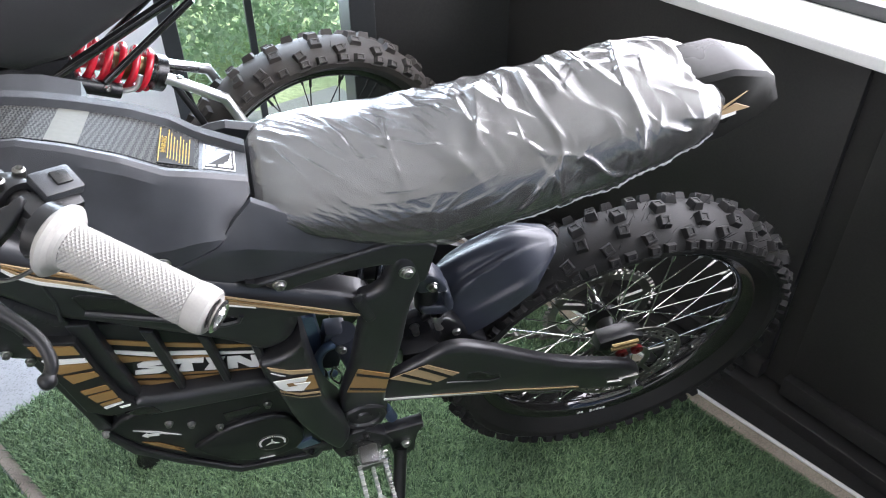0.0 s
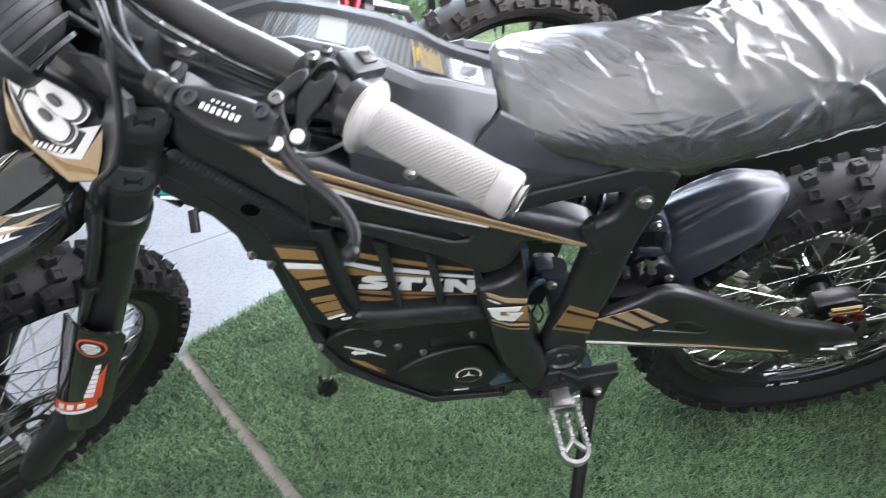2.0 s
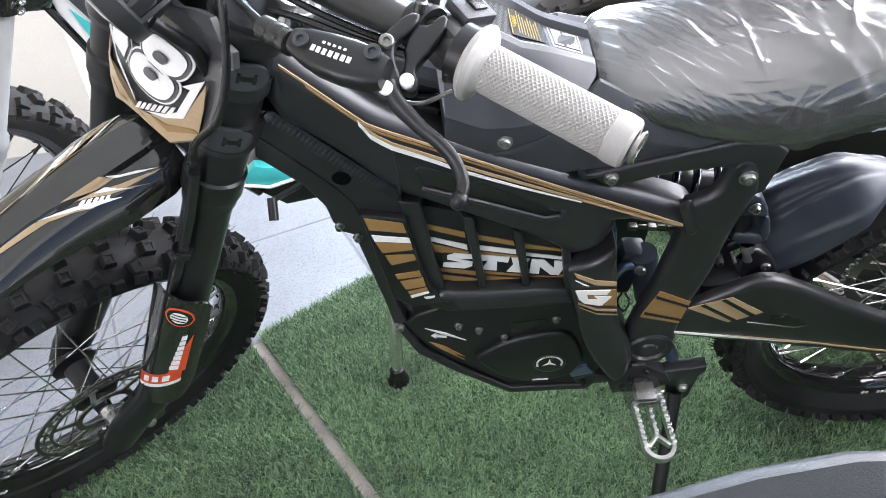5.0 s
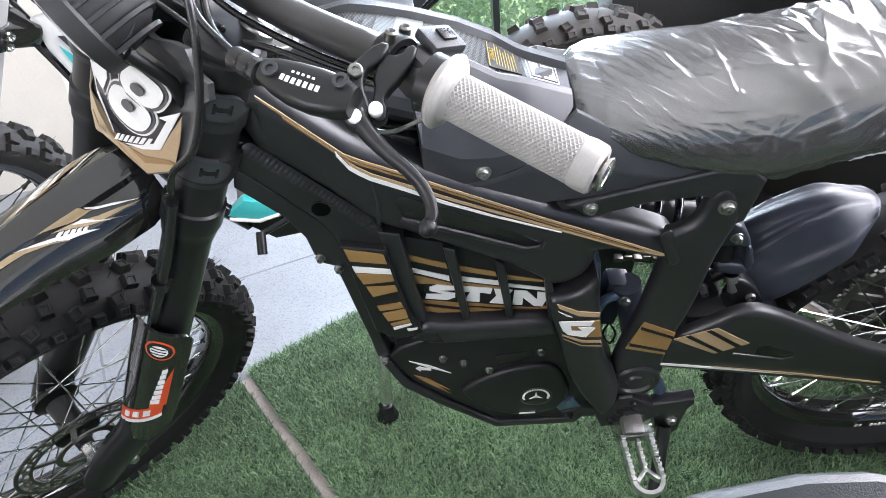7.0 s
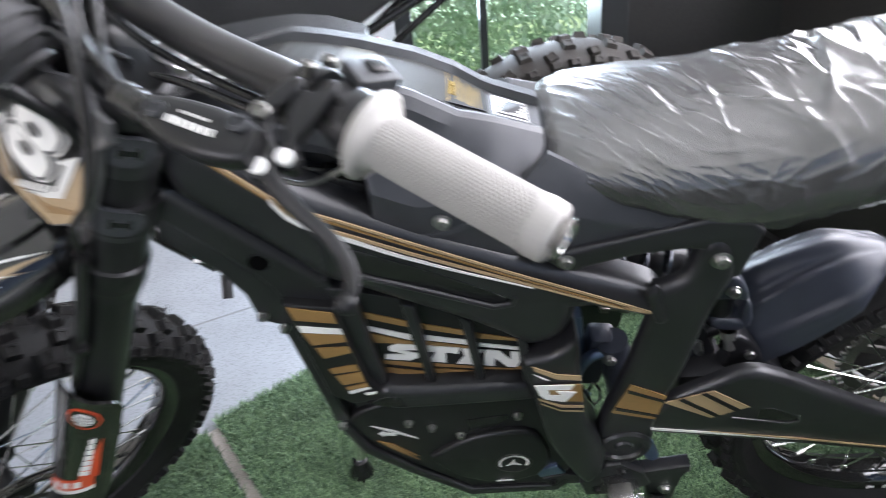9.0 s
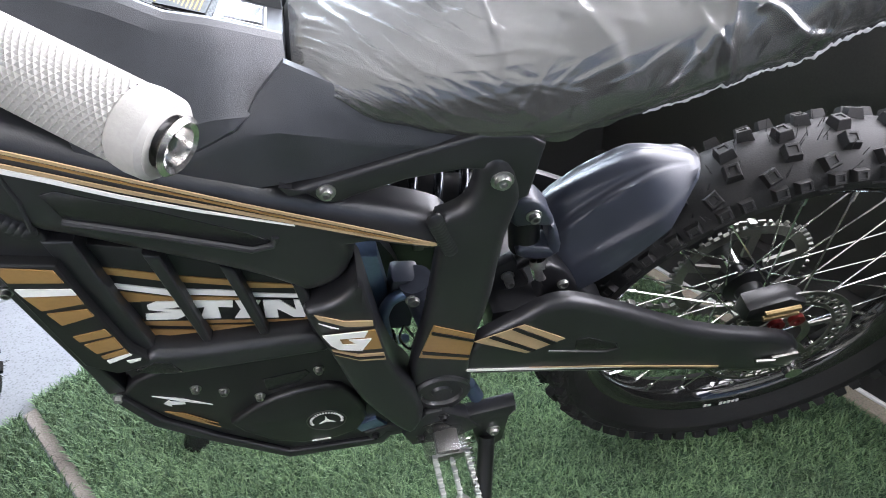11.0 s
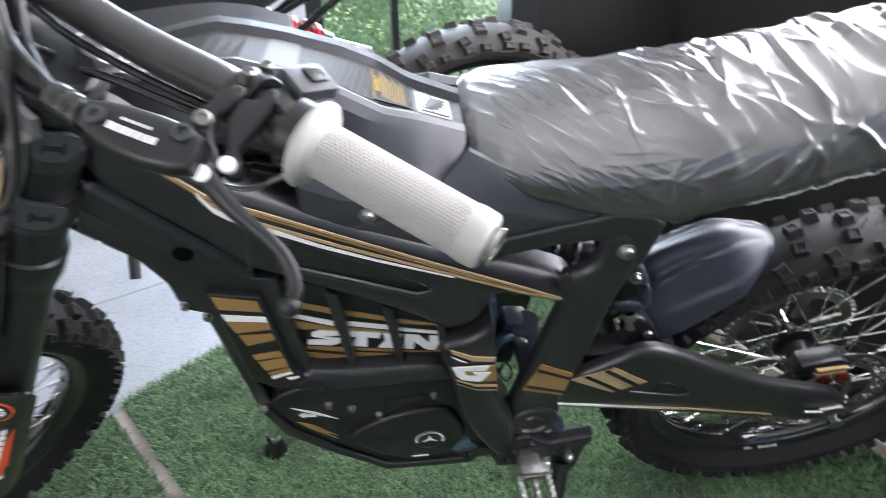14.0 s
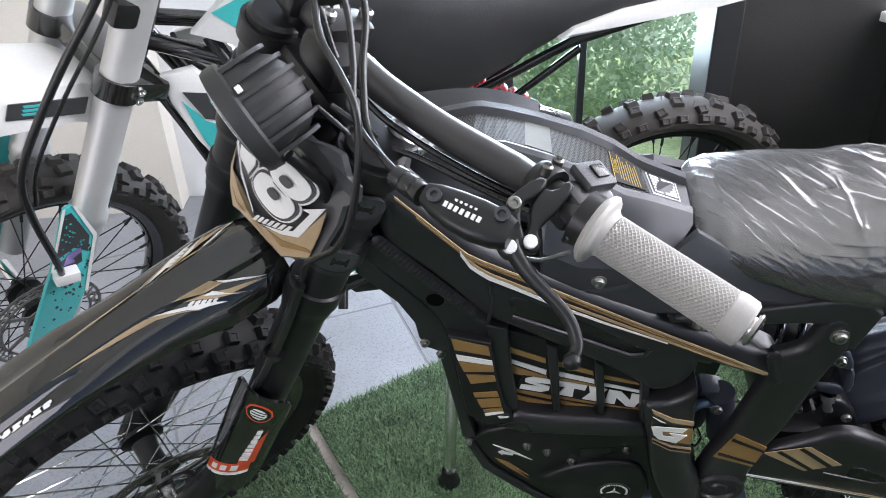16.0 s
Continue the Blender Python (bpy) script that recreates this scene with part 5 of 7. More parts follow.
part("stand_bracket", slab(B(), [(-0.428, 0.342), (-0.362, 0.352), (-0.360, 0.338), (-0.374, 0.330), (-0.372, 0.268), (-0.388, 0.248), (-0.408, 0.262), (-0.412, 0.320)], -0.092, -0.112, 0.004), M_FRAME, bike)
bolt(bike, (-0.388, -0.112, 0.299), 0.0095)
part("stand_lug", rod(B(), (-0.415, -0.085, 0.372), (-0.405, -0.088, 0.345), 0.009, 14), M_BLUE, bike)
KS = Vector((-0.440, -0.284, 0.057))
part("kickstand_leg", rod(B(), (-0.396, -0.112, 0.285), KS, 0.0105, 16), M_SATIN, bike, "black tubular kickstand leg")
part("kickstand_foot", box(B(), KS, (0.05, 0.03, 0.010), pose(0, 0, 0, -14, 0, 20), 0.004), M_SATIN, bike)

# seat subframe rail
SRAIL = [(-0.567, 0.747), (-0.560, 0.741), (-0.510, 0.752), (-0.460, 0.763), (-0.411, 0.774), (-0.372, 0.768), (-0.359, 0.756), (-0.364, 0.728), (-0.369, 0.700), (-0.380, 0.694), (-0.396, 0.728), (-0.410, 0.737), (-0.425, 0.740), (-0.470, 0.737), (-0.514, 0.726), (-0.524, 0.721), (-0.538, 0.725), (-0.548, 0.735)]


def seat_rail(s):
    part("seat_rail", plate(SRAIL, s * 0.078, s * 0.1035, 0.004), M_FRAME, bike)


both(seat_rail)
bolt(bike, (-0.533, -0.1035, 0.737), 0.0085)
bolt(bike, (-0.394, -0.1065, 0.727), 0.0105)
bolt(bike, (-0.640, -0.098, 0.792), 0.0085)

# tank cover: a top plate between two crests, faceted flanks, cut off aslant at the seam
TANK = [(-0.860, (-0.030, 0.895), (0.055, 0.880), (-0.860, -0.066, 0.868)), (-0.800, (-0.036, 0.911), (0.060, 0.893), (-0.800, -0.070, 0.872)), (-0.765, (-0.040, 0.920), (0.062, 0.899), (-0.765, -0.074, 0.872)),
        (-0.735, (-0.042, 0.921), (0.061, 0.894), (-0.735, -0.078, 0.868)), (-0.700, (-0.045, 0.911), (0.060, 0.885), (-0.701, -0.080, 0.856)), (-0.692, (-0.0455, 0.908), (0.060, 0.882), (-0.698, -0.098, 0.797)), (-0.655, (-0.048, 0.892), (0.060, 0.869), (-0.662, -0.099, 0.778)),
        (-0.620, (-0.050, 0.871), (0.058, 0.852), (-0.632, -0.099, 0.784)), (-0.592, (-0.046, 0.860), (0.046, 0.839), (-0.606, -0.099, 0.795)), (-0.547, (-0.034, 0.834), (0.022, 0.835), (-0.589, -0.098, 0.803))]


def tank_at(x):
    for a, b in zip(TANK, TANK[1:]):
        if x <= b[0]:
            u = (x - a[0]) / (b[0] - a[0])
            return [tuple(p + (q - p) * u for p, q in zip(a[k], b[k])) for k in (1, 2, 3)]
    return list(TANK[-1][1:])


def tank_ring(x):
    (yn, zn), (yf, zf), (xl, yl, zl) = tank_at(x)
    bulge = 0.5 + 0.5 * min(1, max(0, (x + 0.66) / 0.05))
    near = [(xl + (x - xl) * f, yl + (yn - 0.014 - yl) * g, zl + (zn - 0.010 - zl) * f) for f, g in ((0.0, 0.0), (0.30, 0.10 * bulge), (0.62, 0.55), (1.0, 1.0))]
    top = [(x, yn - 0.006, zn - 0.002), (x, yn, zn), (x, yn + 0.004, zn - 0.001), (x, yn + 0.008, zn - 0.005)]
    far = [(x, yf - 0.016, zf - 0.006), (x, yf - 0.010, zf), (x, yf, zf), (x, yf + 0.012, zf - 0.012), (xl, yf + 0.035, zl + 0.02), (xl, yf + 0.038, zl)]
    return [Vector(p) for p in near + top + far]


bm = B()
secs = []
for x in sorted([-0.860 + 0.313 * i / 32 for i in range(33)] + [-0.735, -0.700, -0.692, -0.655, -0.620]):
    ring = tank_ring(x)
    secs.append(ring + [p - Vector((0, p.y * 0.06, 0.012)) for p in ring[::-1]])
loft(bm, secs)
tank = part("tank_cover", bm, M_PLASTIC, bike, "grained dark grey plastic tank cover", None, 22)


def top_point(x, q, lift=0.0):
    """A point of the top plate: q runs from its near crest (0) to the far one (1)."""
    (yn, zn), (yf, zf), _ = tank_at(x)
    a, b = Vector((x, yn + 0.008, zn - 0.005)), Vector((x, yf - 0.016, zf - 0.006))
    return a + (b - a) * q + Vector((0, 0, lift))


def on_tank(name, x0, x1, q0, q1, m, lift=0.0012, parent=None, label="", n=2):
    bm = B()
    secs = []
    for i in range(n):
        x = x0 + (x1 - x0) * i / (n - 1)
        a, b = top_point(x, q0, lift), top_point(x, q1, lift)
        d = Vector((0, 0, 0.001))
        secs.append([a, b, b - d, a - d])
    loft(bm, secs)
    return part(name, bm, m, parent or tank, label, None, 0)


on_tank("carbon_inlay", -0.800, -0.592, 0.02, 0.98, M_CARBON, 0.0008, None, "woven carbon patterned inlay", 20)
on_tank("sheen_patch", -0.716, -0.690, 0.03, 0.97, M_SHEEN, 0.0016, None, "pale film patch with its sheen put into the colour")
warn = on_tank("warning_label", -0.628, -0.596, 0.05, 0.92, M_LABEL, 0.0018, None, "dark warning label with yellow print")
for k in range(7):
    on_tank("print_line", -0.617 + 0.0027 * k, -0.6163 + 0.0027 * k, 0.10, 0.84 - 0.07 * (k % 3), M_PAPER, 0.0024, warn)
for x in (-0.6270, -0.6195):
    on_tank("label_border", x, x + 0.0007, 0.08, 0.90, M_PAPER, 0.0024, warn)
cu = bpy.data.curves.new("warning_word", "FONT")
cu.body, cu.size, cu.extrude, cu.align_x, cu.align_y = "WARNING", 0.0072, 0.0002, "CENTER", "CENTER"
cu.materials.append(M_PAPER)
wo = new("warning_word", cu)
wo.parent = warn
p, px, py = top_point(-0.6228, 0.5, 0.0024), top_point(-0.6028, 0.5) - top_point(-0.6228, 0.5), top_point(-0.6228, 0.6) - top_point(-0.6228, 0.5)
px.normalize(), py.normalize()
pz = px.cross(py)
wo.matrix_basis = Matrix(((py.x, -px.x, pz.x, p.x), (py.y, -px.y, pz.y, p.y), (py.z, -px.z, pz.z, p.z), (0, 0, 0, 1)))
badge = on_tank("badge_label", -0.588, -0.558, 0.06, 0.90, M_DEC, 0.0010, None, "white bordered black badge")
on_tank("badge_field", -0.5868, -0.5592, 0.09, 0.87, M_SATIN, 0.0018, badge)
for x0, x1, n in ((-0.5850, -0.5765, 6), (-0.5735, -0.5610, 5)):
    for k in range(n):
        q = 0.13 + 0.72 * k / n
        on_tank("badge_block", x0, x1, q, q + 0.72 / n * 0.7, M_DEC, 0.0024, badge)


# side panels behind the seam, running out to a point under the seat
PANEL = [((-0.668, 0.776), (-0.667, 0.774), (-0.655, 0.769)), ((-0.634, 0.782), (-0.632, 0.779), (-0.634, 0.761)), ((-0.605, 0.793), (-0.603, 0.790), (-0.610, 0.751)), ((-0.586, 0.801), (-0.582, 0.797), (-0.584, 0.741)),
         ((-0.567, 0.821), (-0.558, 0.796), (-0.565, 0.742)), ((-0.547, 0.836), (-0.538, 0.790), (-0.540, 0.744)), ((-0.505, 0.812), (-0.502, 0.780), (-0.500, 0.748)), ((-0.450, 0.786), (-0.455, 0.767), (-0.450, 0.757)), ((-0.400, 0.768), (-0.405, 0.764), (-0.400, 0.759))]


def side_panel(s):
    secs = []
    for (xt, zt), (xc, zc), (xb, zb) in PANEL:
        if s > 0:
            zt = min(zt, zc + 0.010)
        yt = 0.0985 - 0.52 * (zt - zc)
        secs.append([Vector((xt, s * (yt - 0.012), zt - 0.003)), Vector((xt, s * (yt - 0.002), zt)), Vector((xt * 0.9 + xc * 0.1, s * (yt * 0.88 + 0.0985 * 0.12), zt * 0.88 + zc * 0.12)), Vector((xc, s * 0.0985, zc)), Vector((xc * 0.8 + xb * 0.2, s * 0.0990, zc * 0.8 + zb * 0.2)),
                     Vector((xb, s * 0.0965, zb + 0.002)), Vector((xb, s * 0.092, zb)), Vector((xb, s * 0.070, zb + 0.004))])
    part("side_panel", loft(B(), secs), M_PLASTIC, bike, "grained dark plastic side panel", None, 24)
    part("front_panel", plate([(-0.830, 0.862), (-0.74, 0.826), (-0.68, 0.790), (-0.60, 0.765), (-0.56, 0.745), (-0.606, 0.738), (-0.665, 0.762), (-0.76, 0.812), (-0.83, 0.845)], s * 0.03, s * 0.0940, 0.004), M_FRAME, bike)


both(side_panel)

# wiring in the open space behind the steering head
part("wiring_tray", box(B(), (-0.765, 0, 0.815), (0.17, 0.10, 0.075), pose(0, 0, 0, 0, 24, 0), 0.006), M_LABEL, bike, "dull black wiring tray")
part("wire_connector", box(B(), (-0.722, -0.064, 0.818), (0.040, 0.020, 0.018), pose(0, 0, 0, 0, 22, 0), 0.004), M_CABLE, bike, "black wire connector")
for k in range(3):
    part("wire", sweep(B(), spline([(-0.84, -0.055 - 0.004 * k, 0.885 - 0.006 * k), (-0.79, -0.068, 0.862 - 0.010 * k), (-0.75, -0.066 - 0.004 * k, 0.834 - 0.008 * k), (-0.69, -0.060, 0.822 - 0.012 * k)], 20), 0.0034, 8), M_CABLE, bike)

# key switch and charge cap behind the steering head
cap = part("charge_cap", lathe(B(), [(0.0165, -0.01), (0.0165, 0.004), (0.0155, 0.006), (0.0125, 0.006), (0.0120, 0.0045), (0, 0.0045)], (-0.820, -0.026, 0.907), (0.15, -0.1, 1), 32), M_ALU, bike, "round alloy charge cap")
part("cap_face", lathe(B(), [(0, 0.0047), (0.0112, 0.0047), (0.0112, 0.0055), (0, 0.0057)], (-0.820, -0.026, 0.907), (0.15, -0.1, 1), 28), M_STEEL, cap)
part("cap_bar", box(B(), (-0.819, -0.0266, 0.9135), (0.013, 0.0022, 0.0016), pose(0, 0, 0, 0, 8, 40), 0.0004), M_DEC, cap)
for k in range(24):
    a = 2 * math.pi * k / 24
    part("cap_rib", box(B(), (-0.8206 + 0.0166 * math.cos(a), -0.0257 + 0.0166 * math.sin(a), 0.9045), (0.0016, 0.0016, 0.008), pose(0, 0, 0, 0, 8, math.degrees(a)), 0.0003), M_STEEL, cap)

# seat under clear film
def lerp_table(t, x):
    for (x0, *a), (x1, *b) in zip(t, t[1:]):
        if x <= x1:
            u = max(0.0, (x - x0) / (x1 - x0))
            u = u * u * (3 - 2 * u) * 0.5 + u * 0.5
            return [p + (q - p) * u for p, q in zip(a, b)]
    return list(t[-1][1:])


SEAT = [(-0.553, 0.806, 0.811, 0.030), (-0.547, 0.803, 0.818, 0.052), (-0.532, 0.800, 0.825, 0.070), (-0.515, 0.795, 0.828, 0.081), (-0.48, 0.780, 0.830, 0.091), (-0.44, 0.766, 0.833, 0.097), (-0.40, 0.752, 0.837, 0.100), (-0.35, 0.748, 0.843, 0.100), (-0.27, 0.768, 0.854, 0.098),
        (-0.18, 0.792, 0.871, 0.094), (-0.11, 0.810, 0.884, 0.087), (-0.06, 0.826, 0.888, 0.078), (-0.035, 0.836, 0.884, 0.066), (-0.018, 0.846, 0.874, 0.046), (-0.010, 0.852, 0.864, 0.018)]


def film_creases(seed):
    """Pulled folds of the film as (x, arc, direction, length, height, width): fine streaks at the nose, long sharp folds behind."""
    rng = random.Random(seed)
    out = []
    for _ in range(150):
        x, a = rng.uniform(-0.56, -0.33), rng.uniform(0.02, 0.22)
        out.append((x, a, radians(rng.gauss(-38, 9) if x < -0.44 else rng.gauss(-24, 14)), rng.uniform(0.05, 0.16), rng.uniform(0.0002, 0.0008), rng.uniform(0.0016, 0.0030)))
    for _ in range(46):
        x, a = rng.uniform(-0.36, -0.01), rng.uniform(0.02, 0.28)
        out.append((x, a, radians(rng.choice((rng.gauss(-32, 14), rng.gauss(62, 14), rng.gauss(-70, 12)))), rng.uniform(0.05, 0.15), rng.uniform(0.0014, 0.0034), rng.uniform(0.004, 0.009)))
    for _ in range(130):
        x, a = rng.uniform(-0.40, -0.01), rng.uniform(0.01, 0.29)
        out.append((x, a, rng.uniform(0, math.pi), rng.uniform(0.015, 0.06), rng.uniform(0.0005, 0.0014), rng.uniform(0.0018, 0.0040)))
    out += [(-0.235, 0.15, radians(96), 0.30, 0.0030, 0.006), (-0.125, 0.15, radians(82), 0.30, 0.0030, 0.006)]
    return out


def film_folds(xs, n):
    """How far the loose film stands off at each place along and across: tented folds over a gentle swell."""
    X, A = np.meshgrid(np.array(xs), np.linspace(0, 0.30, n), indexing="ij")
    bend = 0.006 * np.sin(X * 31 + A * 17) + 0.004 * np.sin(X * 53 - A * 61 + 1)
    H = 0.0016 * np.sin(X * 24 + A * 15) * np.sin(A * 34 - X * 9) + 0.0007 * np.sin(X * 70 - A * 40) * np.sin(A * 80 + X * 30)
    H *= 0.25 + 0.75 * np.clip((X + 0.45) / 0.12, 0, 1)
    for x, a, th, length, height, width in film_creases(12):
        u = (X - x) * math.cos(th) + (A - a) * math.sin(th)
        v = -(X - x) * math.sin(th) + (A - a) * math.cos(th) + bend * (0.9 if width > 0.004 else 0.22)
        end = np.clip(1.15 - (2 * u / length) ** 2, 0, 1)
        H += height * end * np.where(v > 0, np.clip(1 - v / width, 0, 1) ** 1.4, np.clip(1 + v / (2.6 * width), 0, 1) ** 1.8)
    return H * np.clip((-0.012 - X) / 0.05, 0.15, 1) * np.clip((X + 0.556) / 0.03, 0.25, 1)


def seat_ring(x, grow, n, folds=None, a0=-205, a1=25):
    """Half-round section from below the left side over the top to below the right side."""
    lo, hi, w = lerp_table(SEAT, x)
    zc, hz = lo + (hi - lo) * 0.30, (hi - lo) * 0.70
    ring = []
    for k in range(n):
        a = radians(a0 + (a1 - a0) * k / (n - 1))
        c, s = math.cos(a), -math.sin(a)
        e = 0.82
        y = math.copysign(abs(c) ** e, c) * (w + grow)
        z = math.copysign(abs(s) ** e, s) * (hz + grow if s > 0 else (hi - lo) * 0.42 + grow)
        p = Vector((x, y, zc + z))
        if folds is not None:
            nrm = Vector((0, c, max(s, -0.3))).normalized()
            p += nrm * float(folds[k])
            hem = max(0.0, 1 - min(k, n - 1 - k) / (0.045 * n))
            p += Vector((0, math.copysign(0.006, c), -0.004 * noise.noise(Vector((x * 60, 0, 4))))) * hem
        ring.append(p)
    return ring


bm = B()
xs = [-0.553 + 0.541 * i / 54 for i in range(55)]
loft(bm, [seat_ring(x, 0, 40, None, -270, 90)[:-1] for x in xs])
seat = part("seat", bm, M_SEAT, bike, "unseen seat added to shade the grass wrapped in clear film", None, 60)
bm = B()
xs = [-0.543 + 0.534 * i / 420 for i in range(421)]
folds = film_folds(xs, 220)
loft(bm, [seat_ring(x, 0.003, 220, folds[i], -212, 32) for i, x in enumerate(xs)], False, False)
film = part("plastic_film", bm, M_FILM, seat, "crinkled clear plastic wrapping film", None, 180)

# gathered edge of the film, milky where it is bunched; backlight is painted in
rng = random.Random(4)
for lo, hi in ((205, 242), (236, 280), (270, 318), (312, 360), (352, 402)):
    edge = []
    for i in range(lo, hi, 2):
        p = seat_ring(xs[i], 0.003, 220, folds[i], -212, 32)[3]
        edge.append(p + Vector((0, -0.001, rng.uniform(-0.0015, 0.0015))))
    part("film_hem", sweep(B(), edge, [rng.uniform(0.0005, 0.0010 + 0.0026 * ((lo + 2 * k) / 400) ** 2) for k in range(len(edge))], 6, True, 0.35), M_HEM, film, "bunched milky film edge, backlight put into its pale colour", None, 60)

# tail fender: a thin faceted shell, blunt at its end
bm = B()
secs = []
for x, w, lo, hi in ((-0.150, 0.055, 0.805, 0.862), (-0.085, 0.060, 0.800, 0.886), (-0.010, 0.057, 0.822, 0.897), (0.040, 0.046, 0.840, 0.884), (0.058, 0.040, 0.850, 0.872)):
    top = [Vector((x, -w, lo)), Vector((x, -w * 0.98, lo + 0.005)), Vector((x, -w * 0.62, hi - 0.006)), Vector((x, -w * 0.52, hi - 0.001)), Vector((x, -w * 0.40, hi)), Vector((x, w * 0.40, hi)), Vector((x, w * 0.52, hi - 0.001)), Vector((x, w * 0.62, hi - 0.006)), Vector((x, w * 0.98, lo + 0.005)), Vector((x, w, lo))]
    secs.append(top + [Vector((p.x, p.y * 0.94, p.z - 0.004)) for p in top[::-1]])
loft(bm, secs)
tail = part("tail_fender", bm, M_SMOKE, bike, "smoky black plastic tail fender", None, 24)
for pts, m in (([(-0.048, 0.842), (0.006, 0.876), (-0.022, 0.861)], M_TAN), ([(-0.036, 0.850), (0.012, 0.858), (-0.006, 0.864)], M_TAN), ([(-0.030, 0.846), (-0.004, 0.852), (-0.004, 0.856), (-0.028, 0.850)], M_DEC)):
    part("tail_mark", slab(B(), pts, lambda x, z: -0.0575 + 0.36 * (z - 0.84), lambda x, z: -0.0590 + 0.36 * (z - 0.84)), m, tail)

# ---- front end of the black bike ----
FM = Matrix(((-BACK.x, 0, AX.x, HEAD.x), (-BACK.y, 1, AX.y, HEAD.y), (-BACK.z, 0, AX.z, HEAD.z), (0, 0, 0, 1)))  # (ahead, right, up the axis) to the bike
SF = S1 @ FM


def front(name, bm, m, label="", smooth=40, parent=None):
    """A part of the front end, built in (ahead, right, up the axis)."""
    return part(name, bm, m, parent or bike, label, SF if parent is None else None, smooth)


LEG_D, LEG_L = 0.02, (-0.118, 0.062)
for l in LEG_L:
    front("fork_tube", lathe(B(), [(0.0, 0.772), (0.024, 0.772), (0.028, 0.768), (0.028, 0.58), (0.031, 0.578), (0.031, 0.552), (0.029, 0.549), (0.028, 0.535), (0.0255, 0.525), (0.0255, 0.26), (0.0, 0.26)], (LEG_D, l, 0), (0, 0, 1), 32), M_SATIN, "black fork tube")
    for s in (0.632, 0.702):
        front("fork_band", lathe(B(), [(0.0285, s - 0.010), (0.0312, s - 0.010), (0.0312, s + 0.010), (0.0285, s + 0.010)], (LEG_D, l, 0), (0, 0, 1), 32, True), M_FRAME)
    front("axle_lug", loft(B(), [[Vector((0.02 + 0.030 * math.cos(a), l + 0.030 * math.sin(a), 0.27)) for a in [k * math.pi / 8 for k in range(16)]],
                                  [Vector((0.035 + 0.030 * math.cos(a), l + 0.026 * math.sin(a), 0.12)) for a in [k * math.pi / 8 for k in range(16)]],
                                  [Vector((0.062 + 0.034 * math.cos(a), l * 0.92 + 0.022 * math.sin(a), 0.03)) for a in [k * math.pi / 8 for k in range(16)]],
                                  [Vector((0.078 + 0.026 * math.cos(a), l * 0.9 + 0.020 * math.sin(a), -0.03)) for a in [k * math.pi / 8 for k in range(16)]]]), M_SATIN)
front("front_axle", rod(B(), (0.078, -0.115, 0), (0.078, 0.075, 0), 0.010, 16), M_CHROME)
for s, w in ((0.645, 0.030), (0.752, 0.020)):
    bm = B()
    box(bm, (0.0, -0.028, s), (0.060, 0.20, w), None, 0.010)
    for l in LEG_L:
        rod(bm, (LEG_D, l, s - w / 2), (LEG_D, l, s + w / 2), 0.0335, 28)
    front("triple_clamp", bm, M_SATIN, "black fork clamp")
front("stem_nut", lathe(B(), [(0.022, 0), (0.022, 0.012), (0.014, 0.016), (0, 0.016)], (-0.01, -0.028, 0.772), (0, 0, 1), 6), M_CHROME)
lock = front("key_switch", lathe(B(), [(0, -0.020), (0.0165, -0.020), (0.0175, -0.018), (0.0175, -0.012), (0.0150, -0.010), (0.0150, -0.006), (0.0165, -0.004), (0.0165, 0.001), (0.0140, 0.003), (0.0135, 0.008), (0.0115, 0.010), (0.0060, 0.010), (0.0050, 0.008), (0, 0.008)], (-0.016, -0.110, 0.770), (-0.3, -0.1, 1), 32), M_ALU, "ringed alloy key switch")
front("key", box(B(), (-0.013, -0.110, 0.784), (0.003, 0.008, 0.014), pose(0, 0, 0, -6, -17, 30), 0.001), M_STEEL, "", 40, lock)
front("key_head", box(B(), (-0.012, -0.106, 0.795), (0.0075, 0.020, 0.016), pose(0, 0, 0, -6, -17, 30), 0.0025), M_BLUE, "blue-grey key head", 40, lock)

# fork guard with its badges on the left leg
def arc_patch(l, a0, a1, lo, hi, r, thick=0.0008, n=14, d=LEG_D):
    """A curved patch round a fork leg; lo and hi give its lower and upper edge at a share 0..1 of the arc."""
    secs = []
    for k in range(n):
        u = k / (n - 1)
        a = radians(a0 + (a1 - a0) * u)
        c, q = math.cos(a), math.sin(a)
        secs.append([Vector((d + rr * c, l + rr * q, z)) for rr, z in ((r, lo(u)), (r, hi(u)), (r - thick, hi(u)), (r - thick, lo(u)))])
    return loft(B(), secs)


def oval(s, h):
    return (lambda u: s - h * math.sqrt(max(1e-4, 1 - (2 * u - 1) ** 2))), (lambda u: s + h * math.sqrt(max(1e-4, 1 - (2 * u - 1) ** 2)))


GL = -0.118
guard = front("fork_guard", arc_patch(GL, 262, 392, lambda u: 0.150 - 0.045 * u + 0.05 * abs(2 * u - 1) ** 6, lambda u: 0.388 - 0.018 * abs(2 * u - 1) ** 6, 0.0405, 0.004, 22), M_GLOSS, "black fork guard with red and white badges")
for r, m, h, a0, a1 in ((0.0412, M_REDD, 0.0185, 292, 342), (0.0417, M_GLOSS, 0.0155, 295.5, 338.5), (0.0422, M_DEC, 0.0105, 303, 332)):
    lo, hi = oval(0.356, h)
    front("badge_oval", arc_patch(GL, a0, a1, lo, hi, r), m, "", 40, guard)
for k in range(3):
    front("badge_bar", arc_patch(GL, 306, 330, lambda u: 0.350 + 0.0055 * k, lambda u: 0.3515 + 0.0055 * k, 0.0426), M_GLOSS, "", 40, guard)
